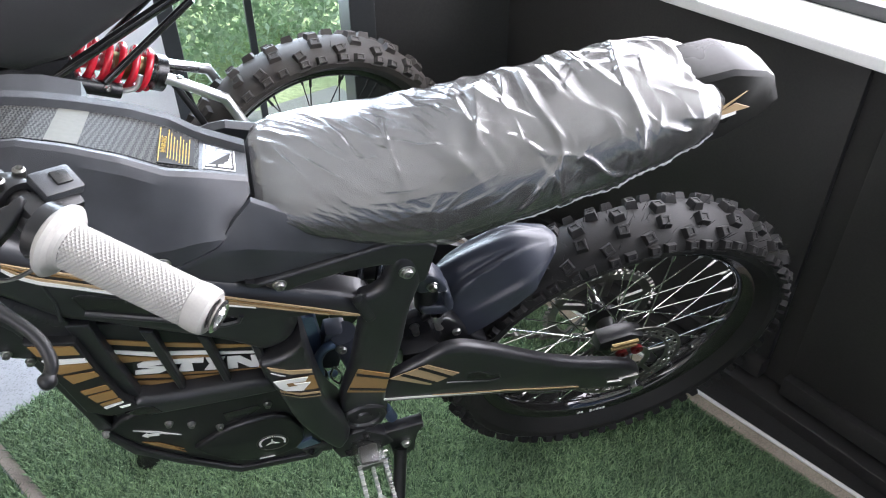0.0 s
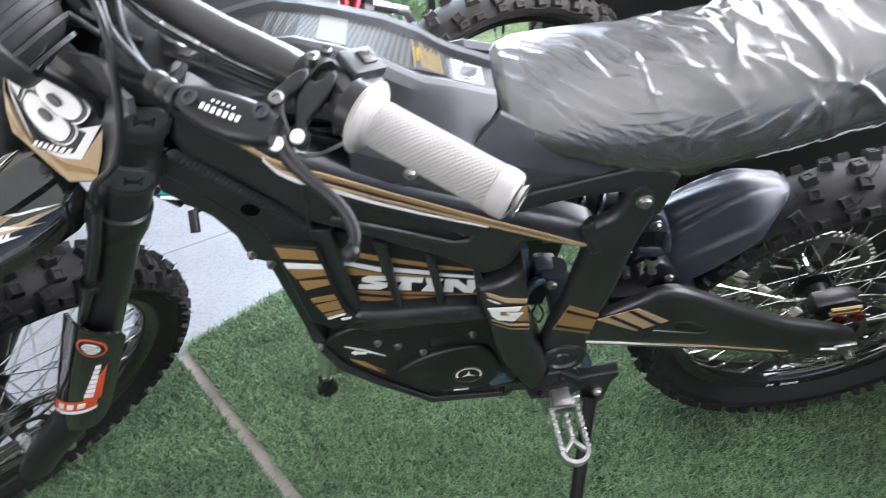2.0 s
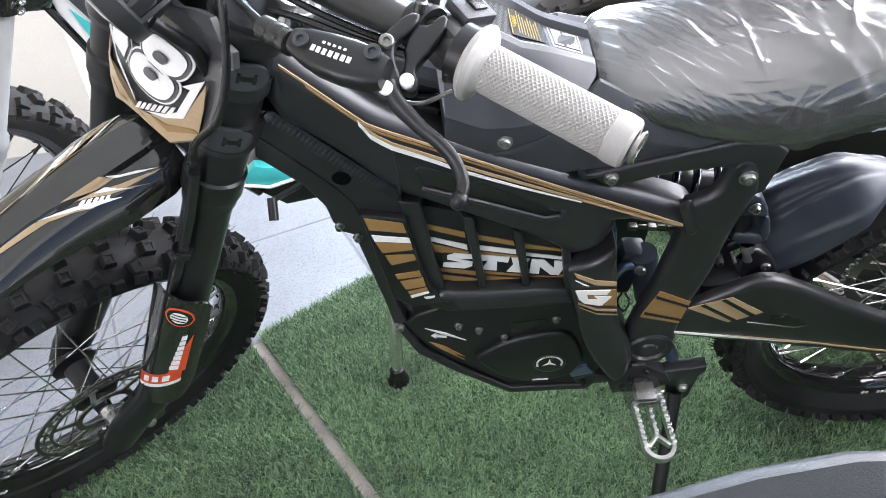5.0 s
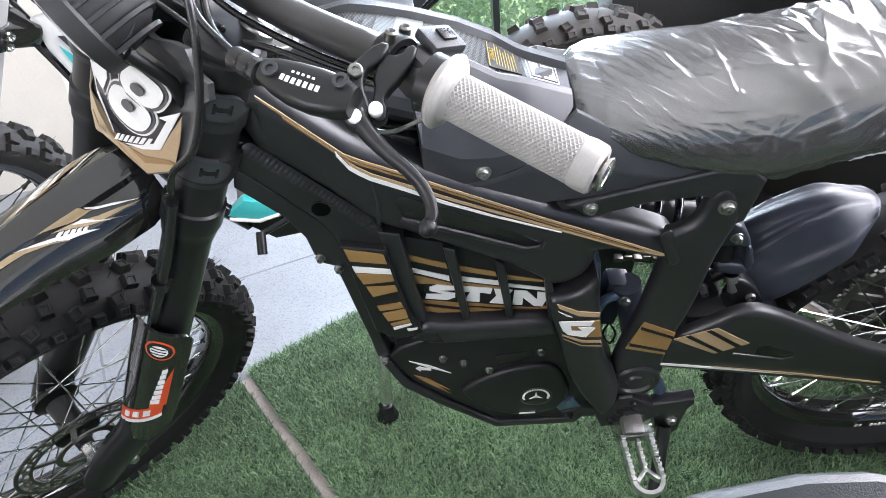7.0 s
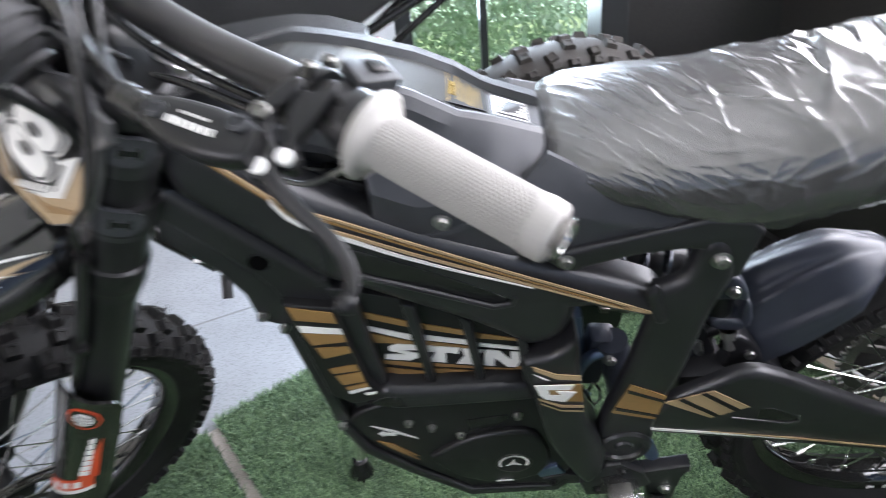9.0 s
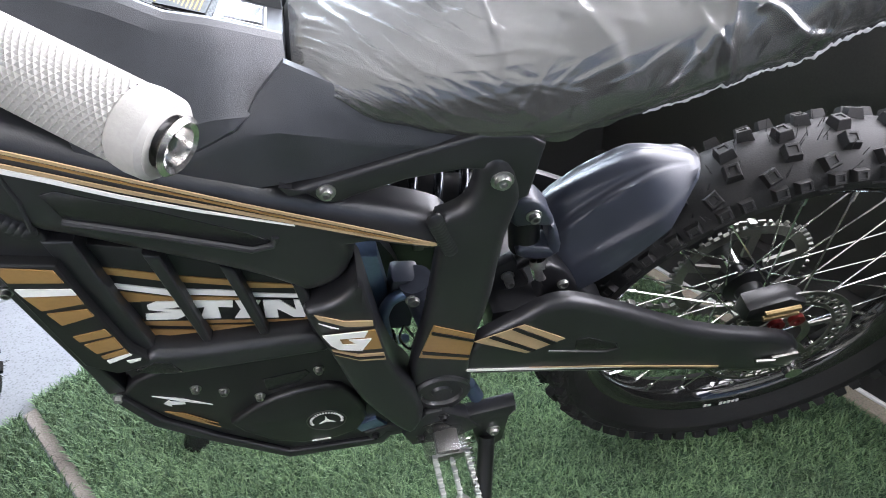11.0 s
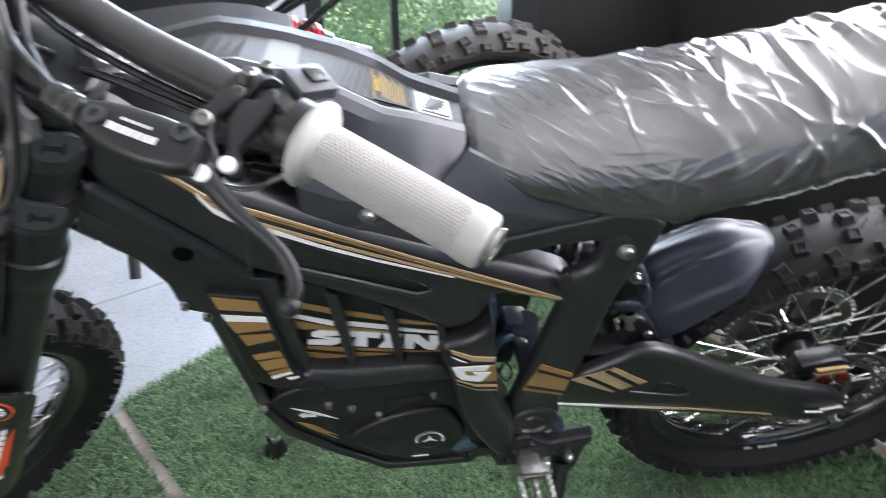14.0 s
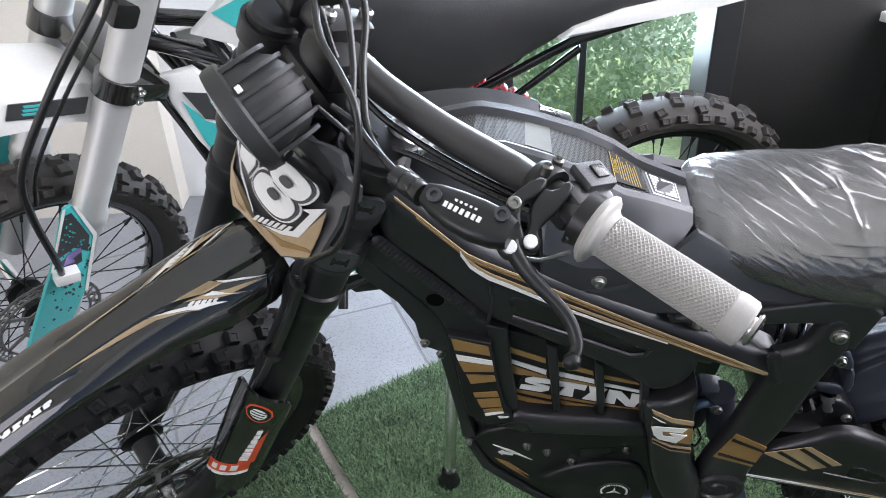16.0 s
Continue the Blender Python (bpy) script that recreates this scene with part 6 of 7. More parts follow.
front("badge_white", arc_patch(GL, 292, 378, lambda u: 0.202 - 0.060 * u, lambda u: 0.210 - 0.060 * u, 0.0412), M_DEC, "", 40, guard)
front("badge_red", arc_patch(GL, 293, 378, lambda u: 0.2105 - 0.060 * u, lambda u: 0.236 - 0.060 * u, 0.0412), M_REDD, "", 40, guard)
front("badge_red", arc_patch(GL, 288, 316, lambda u: 0.232 - 0.012 * u, lambda u: 0.318 - 0.082 * u, 0.0413), M_REDD, "", 40, guard)
for k in range(3):
    front("badge_block", arc_patch(GL, 312 + 19 * k, 324 + 19 * k, lambda u: 0.203 - 0.0135 * k - 0.008 * u, lambda u: 0.217 - 0.0135 * k - 0.008 * u, 0.0418), M_DEC, "", 40, guard)
for k in range(7):
    front("badge_block", arc_patch(GL, 301 - 0.5 * k, 316 - 1.6 * k, lambda u: 0.236 + 0.0125 * k - 0.004 * u, lambda u: 0.2452 + 0.0125 * k - 0.004 * u, 0.0419), M_DEC, "", 40, guard)

# front brake caliper and its pipe
fcal = front("front_brake_caliper", box(B(), (0.02, -0.078, -0.030), (0.040, 0.036, 0.085), pose(0, 0, 0, 0, 20, 0), 0.008), M_SATIN, "black front brake caliper")
for z in (-0.050, -0.020):
    front("caliper_bolt", lathe(B(), [(0, 0), (0.008, 0), (0.008, 0.006), (0.005, 0.009), (0, 0.006)], (0.02, -0.096, z), (0, -1, 0), 14), M_BOLT, "", 40, fcal)
front("wire_loom", sweep(B(), spline([(0.056, -0.132, 0.600), (0.052, -0.132, 0.52), (0.050, -0.128, 0.44), (0.046, -0.122, 0.39), (0.035, -0.110, 0.34)], 30), 0.006, 10), M_CABLE)
front("loom_tie", lathe(B(), [(0.007, -0.004), (0.011, -0.004), (0.011, 0.004), (0.007, 0.004)], (0.051, -0.130, 0.47), (0, 0, 1), 14, True), M_CABLE)

# front mudguard
GUARD_LINE = [(0.045, 0, 0.588), (0.09, 0, 0.566), (0.15, 0, 0.530), (0.25, 0, 0.452), (0.35, 0, 0.362), (0.42, 0, 0.290)]
GUARD_AT = spline(GUARD_LINE, 201)


def guard_point(u, a, lift=0.0):
    """A point of the mudguard's skin: u along it, a across it from -1 to 1."""
    c = GUARD_AT[int(round(u * 200))]
    t = (GUARD_AT[min(int(round(u * 200)) + 2, 200)] - GUARD_AT[max(int(round(u * 200)) - 2, 0)]).normalized()
    nrm = Vector((-t.z, 0, t.x))
    if nrm.z < 0:
        nrm = -nrm
    f, sg = abs(a), math.copysign(1, a)
    wide = 0.052 - 0.010 * max(0, 0.12 - u) / 0.12 - 0.010 * min(1, max(0, (u - 0.30) / 0.20))
    knots = ((0.0, 0.0030), (0.28, 0.0022), (0.36, 0.0), (0.42, -0.0060), (0.70, -0.0125), (0.92, -0.0215), (1.0, -0.0290), (1.04, -0.0400))
    h = knots[-1][1]
    flat = 1 - 0.72 * min(1, max(0, (u - 0.34) / 0.26))
    for (f0, h0), (f1, h1) in zip(knots, knots[1:]):
        if f <= f1:
            h = h0 + (h1 - h0) * (f - f0) / (f1 - f0)
            break
    out = Vector((0, sg, 0)) * (0.3 if f > 0.36 else 0.0)
    return Vector((c.x, -0.052 + sg * min(f, 1.02) * wide, c.z)) + nrm * (h * flat if h < 0 else h) + (nrm + out).normalized() * lift


ACROSS = [-1.04, -1.0, -0.92, -0.80, -0.70, -0.56, -0.42, -0.36, -0.28, -0.14, 0.0, 0.14, 0.28, 0.36, 0.42, 0.56, 0.70, 0.80, 0.92, 1.0, 1.04]
bm = B()
secs = []
for i in range(44):
    u = i / 43
    top = [guard_point(u, a) for a in ACROSS]
    secs.append(top + [p - Vector((0.5, 0, 0.8)) * 0.004 for p in top[::-1]])
loft(bm, secs)
fender = front("front_mudguard", bm, M_GLOSS, "gloss black front mudguard with gold and white flashes", 28)


def fender_flash(name, pts, m, lift=0.0016):
    """A thin flash laid on the mudguard."""
    bm = B()
    fine = []
    for (u0, a0), (u1, a1) in zip(pts, pts[1:] + pts[:1]):
        fine += [(u0 + (u1 - u0) * k / 4, a0 + (a1 - a0) * k / 4) for k in range(4)]
    top = [bm.verts.new(guard_point(u, a, lift)) for u, a in fine]
    low = [bm.verts.new(guard_point(u, a, lift - 0.0006)) for u, a in fine]
    skin(bm, top, low, [Vector((u * 4, a, 0)) for u, a in fine])
    front(name, bm, m, "", 0, fender)


FLASHES = (("gold_flash", [(0.303, -0.35), (0.208, -0.35), (0.180, -0.45), (0.232, -0.45)], M_TAN, 0.0016), ("gold_flash", [(0.230, -0.48), (0.178, -0.59), (0.053, -0.76), (0.173, -0.69), (0.116, -0.83), (0.216, -0.63), (0.285, -0.42)], M_TAN, 0.0020),
           ("white_flash", [(0.197, -0.38), (0.052, -0.73), (0.119, -0.61), (0.172, -0.49)], M_DEC, 0.0024), ("white_flash", [(0.242, -0.49), (0.217, -0.49), (0.191, -0.63), (0.156, -0.76)], M_DEC, 0.0026),
           ("white_flash", [(0.345, -0.35), (0.320, -0.41), (0.196, -0.77), (0.266, -0.67)], M_DEC, 0.0016), ("gold_flash", [(0.485, -0.31), (0.360, -0.35), (0.339, -0.37), (0.263, -0.70), (0.335, -0.45)], M_TAN, 0.0018))
for s in (-1, 1):
    for nm, pts, m, lift in FLASHES:
        fender_flash(nm, [(0.275 + 1.18 * (u - 0.2), -s * a) for u, a in pts], m, lift)
    for k in range(5):
        u, a = 0.360 - 0.0148 * k, 0.475 + 0.036 * k
        fender_flash("wordmark_block", [(u, s * a), (u - 0.0105, s * (a + 0.026)), (u + 0.0045, s * (a + 0.075)), (u + 0.015, s * (a + 0.049))], M_DEC, 0.0018)
for k in range(7):
    u, a = 0.625 + 0.017 * k, -0.62 + 0.006 * k
    fender_flash("wordmark_block", [(u, a), (u + 0.012, a + 0.005), (u + 0.017, a - 0.11), (u + 0.005, a - 0.115)], M_DEC, 0.0018)
# slot laid on as a dark flash, shade by colour only
fender_flash("slot", [(0.030, -0.05), (0.060, 0.02), (0.085, -0.02), (0.090, -0.20), (0.060, -0.25), (0.030, -0.22)], M_CABLE, 0.0008)

# number board with rubber straps
PD = 0.069
BOARD = [(0.024, 0.700), (-0.030, 0.745), (-0.088, 0.755), (-0.108, 0.766), (-0.122, 0.769), (-0.134, 0.755), (-0.146, 0.752), (-0.150, 0.738), (-0.141, 0.724), (-0.143, 0.700), (-0.139, 0.660), (-0.133, 0.642),
         (-0.103, 0.614), (-0.078, 0.612), (-0.057, 0.609), (-0.026, 0.597), (-0.009, 0.586), (0.012, 0.593), (0.027, 0.609), (0.030, 0.650)]


def board_bm(outline, d0, d1, bevel=0.0):
    bm = B()
    a = [bm.verts.new((d0 - 2.2 * (l + 0.062) ** 2, l, s)) for l, s in outline]
    b = [bm.verts.new((d1 - 2.2 * (l + 0.062) ** 2, l, s)) for l, s in outline]
    skin(bm, a, b, [Vector((l, s, 0)) for l, s in outline])
    return bm


board = front("front_board", board_bm(BOARD, PD, PD - 0.006), M_GDEC, "dark number board with white and gold graphics", 30)


def board_print(name, outline, m, lift):
    front(name, board_bm(outline, PD + lift + 0.0006, PD + lift), m, "", 0, board)


board_print("gold_field", [(0.024, 0.640), (0.019, 0.613), (-0.010, 0.614), (-0.038, 0.614), (-0.056, 0.617), (-0.073, 0.625), (-0.095, 0.641), (-0.114, 0.655), (-0.130, 0.706), (-0.132, 0.680), (-0.131, 0.643),
                           (-0.103, 0.616), (-0.077, 0.614), (-0.051, 0.609), (-0.026, 0.599), (-0.009, 0.588), (0.012, 0.595), (0.027, 0.611)], M_TAN, 0.0004)
board_print("dark_wedge", [(-0.077, 0.627), (-0.098, 0.634), (-0.126, 0.652), (-0.133, 0.652), (-0.100, 0.627)], M_GOLD, 0.0012)
board_print("dark_wedge", [(0.003, 0.603), (-0.014, 0.601), (-0.038, 0.610), (-0.024, 0.601)], M_GOLD, 0.0012)
board_print("white_angle", [(-0.067, 0.624), (-0.094, 0.644), (-0.107, 0.657), (-0.117, 0.691), (-0.108, 0.688), (-0.129, 0.710), (-0.115, 0.656), (-0.095, 0.640)], M_DEC, 0.0014)
board_print("white_line", [(0.024, 0.652), (-0.007, 0.639), (-0.049, 0.626), (-0.051, 0.623), (-0.010, 0.634), (0.024, 0.645)], M_DEC, 0.0014)
# frame of the figures: right along the lettering, up along their slant
BC, BR, BU = Vector((-0.077, 0.686)), Vector((-0.80, 0.56)), Vector((-0.36, 0.93))


def bp(pts):
    return [tuple(BC + BR * u + BU * v) for u, v in pts]


def bp8(pts):
    return [tuple(BC + Vector((-0.98, 0.10)) * u + BU * v) for u, v in pts]


def oval_at(u0, v0, ru, rv, n=28):
    return bp8([(u0 + ru * math.copysign(abs(math.cos(a)) ** 0.75, math.cos(a)), v0 + rv * math.copysign(abs(math.sin(a)) ** 0.75, math.sin(a))) for a in [2 * math.pi * k / n for k in range(n)]])


for k in range(7):
    u = 0.005 + 0.009 * k
    board_print("wordmark_block", bp([(u, -0.078), (u + 0.0068, -0.078), (u + 0.0060, -0.066), (u + 0.0008, -0.066)]), M_DEC, 0.0014)
for grow, m, lift in ((0.0058, M_DEC, 0.0010), (0.0036, M_GDEC, 0.0018), (0.0, M_DEC, 0.0026)):
    g = grow * 0.8
    board_print("figure", [(0.004 + g, 0.648 - g), (-0.026 - g * 0.6, 0.653 - g), (-0.033 - g, 0.672), (-0.020 - g, 0.702), (0.016 + g, 0.690)], m, lift)
    board_print("figure", oval_at(0.0, -0.0185, 0.0305 + grow, 0.0205 + grow), m, lift + 0.0002)
    board_print("figure", oval_at(0.0005, 0.0185, 0.0265 + grow, 0.0185 + grow), m, lift + 0.0003)
for v in (-0.0135, 0.0145):
    board_print("figure_hole", oval_at(0.0, v, 0.0085, 0.0062), M_GDEC, 0.0040)


def tab_edge(s, h, up):
    """Edge of a rubber tab that is round at its free end."""
    return lambda u: s + up * h * (math.sqrt(max(0.02, 1 - (1 - u / 0.34) ** 2)) if u < 0.34 else 1.0)


for s in (0.722, 0.647):
    st = front("rubber_strap", arc_patch(GL, 262, 352, tab_edge(s, 0.0135, -1), tab_edge(s, 0.0135, 1), 0.0345, 0.0045, 24), M_PLASTIC, "grey rubber strap with a slot")
    # dark patch on the strap stands for the slot's shade
    front("strap_slot_shade", arc_patch(GL, 283, 311, lambda u: s - 0.0025 - (0.003 if u < 0.16 or u > 0.84 else 0), lambda u: s + 0.0025 + (0.003 if u < 0.16 or u > 0.84 else 0), 0.0348, 0.001, 16), M_CABLE, "", 40, st)

# headlamp, tipped down, seen from its finned back
LB, LA = Vector((-0.765, -0.012, 0.644)).normalized(), Vector((-0.392, -0.783, -0.482))
LA = (LA - LB * LA.dot(LB)).normalized()
LC = LB.cross(LA)
LM = Matrix(((LB.x, LA.x, LC.x, 0.110), (LB.y, LA.y, LC.y, -0.050), (LB.z, LA.z, LC.z, 0.752), (0, 0, 0, 1)))  # x to the lamp's back, y and z across it


def on_lamp(name, bm, m, label="", smooth=40, parent=None):
    bmesh.ops.transform(bm, matrix=LM, verts=bm.verts)
    return front(name, bm, m, label, smooth, parent)


lamp = on_lamp("headlamp", lathe(B(), [(0.0, 0.004), (0.044, 0.004), (0.0435, 0.022), (0.039, 0.038), (0.030, 0.050), (0.016, 0.057), (0, 0.059)], (0, 0, 0), (1, 0, 0), 40), M_FIN, "black headlamp with a finned back")
on_lamp("bezel", lathe(B(), [(0.0, -0.008), (0.043, -0.008), (0.0475, -0.007), (0.0490, -0.003), (0.0495, 0.007), (0.0470, 0.0095), (0.041, 0.009), (0.0, 0.008)], (0, 0, 0), (1, 0, 0), 48), M_FIN, "", 40, lamp)
on_lamp("lens", lathe(B(), [(0.0, -0.0125), (0.030, -0.011), (0.041, -0.0085), (0.041, -0.006), (0, -0.006)], (0, 0, 0), (1, 0, 0), 40), M_LENS, "clear lamp lens", 40, lamp)
for k in range(7):
    y = -0.039 + 0.013 * k
    half, back = math.sqrt(0.0470 ** 2 - y * y), 0.061 * math.sqrt(1 - (y / 0.060) ** 2)
    edge = [(back * max(math.cos(a), 0.0) ** 0.55, half * math.sin(a)) for a in [radians(-90 + 180 * i / 22) for i in range(23)]]
    bm = B()
    loft(bm, [[Vector((0.008 + x * 0.90, y + dy, z)) for x, z in edge] + [Vector((0.006, y + dy, 0.8 * half)), Vector((0.006, y + dy, -0.8 * half))] for dy in (-0.0018, 0.0018)])
    on_lamp("cooling_fin", bm, M_FIN, "", 30, lamp)
for z in (-0.024, 0.0, 0.024):
    bm = B()
    loft(bm, [[Vector((0.006, y, z - 0.0015)), Vector((0.006 + 0.050 * math.sqrt(max(0, 1 - (y / 0.046) ** 2 - (z / 0.05) ** 2)), y, z - 0.0015)), Vector((0.006 + 0.050 * math.sqrt(max(0, 1 - (y / 0.046) ** 2 - (z / 0.05) ** 2)), y, z + 0.0015)), Vector((0.006, y, z + 0.0015))] for y in [-0.036 + 0.006 * i for i in range(13)]])
    on_lamp("cross_rib", bm, M_FIN, "", 30, lamp)
for y, z in ((-0.020, 0.045), (0.043, 0.018)):
    on_lamp("clip", box(B(), (0.014, y, z), (0.005, 0.006, 0.005), None, 0.001), M_DEC, "", 40, lamp)
for l in (-0.118, 0.0):
    front("lamp_bracket", sweep(B(), [(0.04, l, 0.69), (0.066, l, 0.735), (0.095, l * 0.75 - 0.012, 0.755)], 0.0055, 10), M_SATIN)

# handlebar
half = [(0.004, -0.02, 0.793), (0.004, -0.060, 0.796), (-0.002, -0.095, 0.799), (-0.013, -0.150, 0.808), (-0.020, -0.215, 0.828), (-0.012, -0.266, 0.852), (-0.003, -0.313, 0.8665), (-0.0277, -0.4215, 0.8856)]
mir = [(d, -l, s) for d, l, s in half[1:]][::-1]
path = spline([mir[k] for k in range(len(mir))] + half, 80)
front("handlebar", sweep(B(), path, [0.0143 if abs(p.y) < 0.225 else (0.0143 - 0.0033 * min((abs(p.y) - 0.225) / 0.025, 1)) for p in path], 20), M_BAR, "dark grey tapered handlebar")
for l in (-0.012, 0.050):
    cl = front("bar_clamp", box(B(), (0.004, l, 0.802), (0.050, 0.034, 0.036), None, 0.008), M_SATIN, "black handlebar clamp")
    front("bar_riser", lathe(B(), [(0.0, 0.706), (0.018, 0.706), (0.015, 0.745), (0.017, 0.80), (0, 0.80)], (0.004, l, 0), (0, 0, 1), 24), M_SATIN)
    for d in (-0.016, 0.024):
        front("clamp_bolt", lathe(B(), [(0, 0), (0.0065, 0), (0.0065, 0.006), (0.004, 0.008), (0.0035, 0.004), (0, 0.004)], (d, l, 0.820), (0, 0, 1), 16), M_BOLT, "", 30, cl)
front("dash_pod", box(B(), (0.022, -0.03, 0.790), (0.035, 0.06, 0.035), None, 0.012), M_SATIN)


def grip_bm(a, b):
    """A soft white grip: flange, a body of small pyramids, and an end ring."""
    a, b = Vector(a), Vector(b)
    L = (b - a).length
    z = (b - a).normalized()
    q = Vector((0, 0, 1)).rotation_difference(z)
    bm = B()
    prof = [(0.0125, -0.002), (0.0225, -0.002), (0.0262, 0.001), (0.0270, 0.0035), (0.0245, 0.006), (0.0198, 0.0075), (0.0172, 0.010), (0.0164, 0.0125)]
    lathe(bm, prof, a, z, 36)
    nu, nv = 50, 56
    rows = []
    x0, x1 = 0.0125, L - 0.016
    for i in range(nv + 1):
        row = []
        for k in range(nu):
            th = 2 * math.pi * k / nu
            r = 0.0160 + (0.0008 if (k + i) % 2 == 0 else -0.0004)
            row.append(bm.verts.new(a + q @ Vector((r * math.cos(th), r * math.sin(th), x0 + (x1 - x0) * i / nv))))
        rows.append(row)
    for i in range(nv):
        for k in range(nu):
            j = (k + 1) % nu
            p, s, t, u = rows[i][k], rows[i][j], rows[i + 1][j], rows[i + 1][k]
            if (k + i) % 2:
                bm.faces.new((p, s, u)), bm.faces.new((s, t, u))
            else:
                bm.faces.new((p, s, t)), bm.faces.new((p, t, u))
    lathe(bm, [(0.0152, L - 0.017), (0.0170, L - 0.015), (0.0176, L - 0.010), (0.0170, L - 0.002), (0.0150, L), (0.0110, L), (0.0105, L - 0.006), (0, L - 0.006)], a, z, 36)
    return bm


for s in (-1, 1):
    a, b = (-0.0023, 0.310 * s, 0.8659), (-0.0281, 0.4235 * s, 0.8859)
    g = front("grip", grip_bm(a, b), M_GRIP, "white textured rubber grip", 25)
    e, dv = Vector(b), (Vector(b) - Vector(a)).normalized()
    front("bar_end", lathe(B(), [(0.0105, 0.002), (0.0125, 0.0045), (0.0105, 0.006), (0.0085, 0.005), (0.0075, -0.002), (0.003, -0.002), (0.003, 0.002), (0, 0.002)], e, dv, 24), M_CHROME, "chrome bar end plug", 30, g)
# brake lever with its cylinder
front("lever_clamp", lathe(B(), [(0.0118, -0.009), (0.0168, -0.009), (0.0178, -0.007), (0.0178, 0.007), (0.0168, 0.009), (0.0118, 0.009)], (-0.012, -0.256, 0.8495), (0, -1, 0.31), 28, True), M_SATIN)
PIVOT, PN, PU, PV = Vector((0.0504, -0.2892, 0.8401)), Vector((0.586, -0.259, 0.768)), Vector((-0.797, -0.354, 0.489)), Vector((0.145, -0.898, -0.414))


def bracket_plate(name, outline, low, high, r=0.0025, label=""):
    """A rounded plate lying in the lever's plane: u from the first pivot to the second, v towards the lever's tip."""
    bm = plate(soft(outline), low, high, r, 3)
    bm.transform(Matrix.Translation(PIVOT) @ Matrix((PU, PN, PV)).transposed().to_4x4())
    bmesh.ops.recalc_face_normals(bm, faces=bm.faces)
    return front(name, bm, M_SATIN, label)


bracket_plate("lever_bracket", [(0.032, -0.044), (0.040, -0.039), (0.028, -0.030), (0.017, -0.028), (0.012, -0.017), (0.0125, -0.004), (0.009, 0.006), (0.0015, 0.009), (-0.006, 0.0055), (-0.0085, -0.007), (0.003, -0.0075), (0.0055, -0.024), (0.007, -0.033), (0.014, -0.0365)], -0.014, -0.001, label="black cast lever bracket")
bracket_plate("lever_bracket", [(0.034, -0.036), (0.042, -0.031), (0.053, -0.037), (0.0565, -0.030), (0.040, -0.0165), (0.026, -0.009), (0.0225, -0.005), (0.0235, 0.001), (0.0195, 0.008), (0.013, 0.0075), (0.010, 0.002), (0.013, -0.006), (0.0185, -0.0125), (0.021, -0.024)], -0.016, -0.0035)
bracket_plate("clamp_ear", [(0.038, 0.003), (0.043, -0.002), (0.047, -0.012), (0.055, -0.020), (0.062, -0.015), (0.057, -0.006), (0.052, 0.003), (0.045, 0.007)], -0.018, -0.004)
for d, l, q in ((-0.022, -0.249, 0.865), (-0.002, -0.254, 0.868)):
    front("clamp_screw", lathe(B(), [(0, -0.004), (0.0045, -0.004), (0.0045, 0.003), (0.003, 0.0045), (0.002, 0.002), (0, 0.002)], (d, l, q), (0.1, 0.2, 1), 14), M_STEEL)
CYL = [(0.071, -0.222, 0.828), (0.070, -0.232, 0.832), (0.0665, -0.247, 0.8365), (0.061, -0.263, 0.8415), (0.055, -0.277, 0.846), (0.050, -0.286, 0.848)]
VIEW_UP = Vector((0.60, -0.10, 0.79))  # the printed side of the cylinder
along = (Vector(CYL[-1]) - Vector(CYL[0])).normalized()
VU = (VIEW_UP - along * VIEW_UP.dot(along)).normalized()
VS = along.cross(VU)
cyl = front("brake_master_cylinder", loft(B(), [[Vector(c) + VS * (w * math.copysign(abs(math.cos(a)) ** 0.7, math.cos(a))) + VU * (0.009 * math.copysign(abs(math.sin(a)) ** 0.5, math.sin(a))) for a in [2 * math.pi * k / 20 for k in range(20)]]
          for c, w in zip(CYL, (0.008, 0.0115, 0.0145, 0.0155, 0.0140, 0.010))], True), M_SATIN, "black brake master cylinder")
for k, off in ((1, 0.0), (4, 0.008)):
    front("cylinder_screw", lathe(B(), [(0, 0), (0.0055, 0), (0.0055, 0.003), (0.003, 0.003), (0.0025, 0.001), (0, 0.001)], Vector(CYL[k]) + VU * 0.0085 + VS * off, VU, 16), M_PLASTIC, "", 30, cyl)
turn = Matrix((along, VS, VU)).transposed().to_4x4()
def on_cylinder(f, side, size):
    """A printed block on the cylinder's flat top, f along it from end to end."""
    k = min(int(f * 5), 4)
    c = Vector(CYL[k]).lerp(Vector(CYL[k + 1]), f * 5 - k)
    front("printed_block", box(B(), c + VU * 0.0092 + VS * side, size, turn), M_DEC, "", 0, cyl)


for k in range(7):
    on_cylinder(0.33 + 0.052 * k, -0.0015, (0.0027, 0.0042, 0.0008))
for k in range(5):
    on_cylinder(0.40 + 0.044 * k, 0.0045, (0.0018, 0.0016, 0.0008))
front("hose_boot", lathe(B(), [(0.005, 0), (0.009, 0.002), (0.009, 0.010), (0.008, 0.012), (0.009, 0.014), (0.009, 0.022), (0.008, 0.024), (0.009, 0.026), (0.009, 0.034), (0.005, 0.036)], (0.071, -0.222, 0.826), (-0.05, 1, -0.36), 16), M_CABLE)
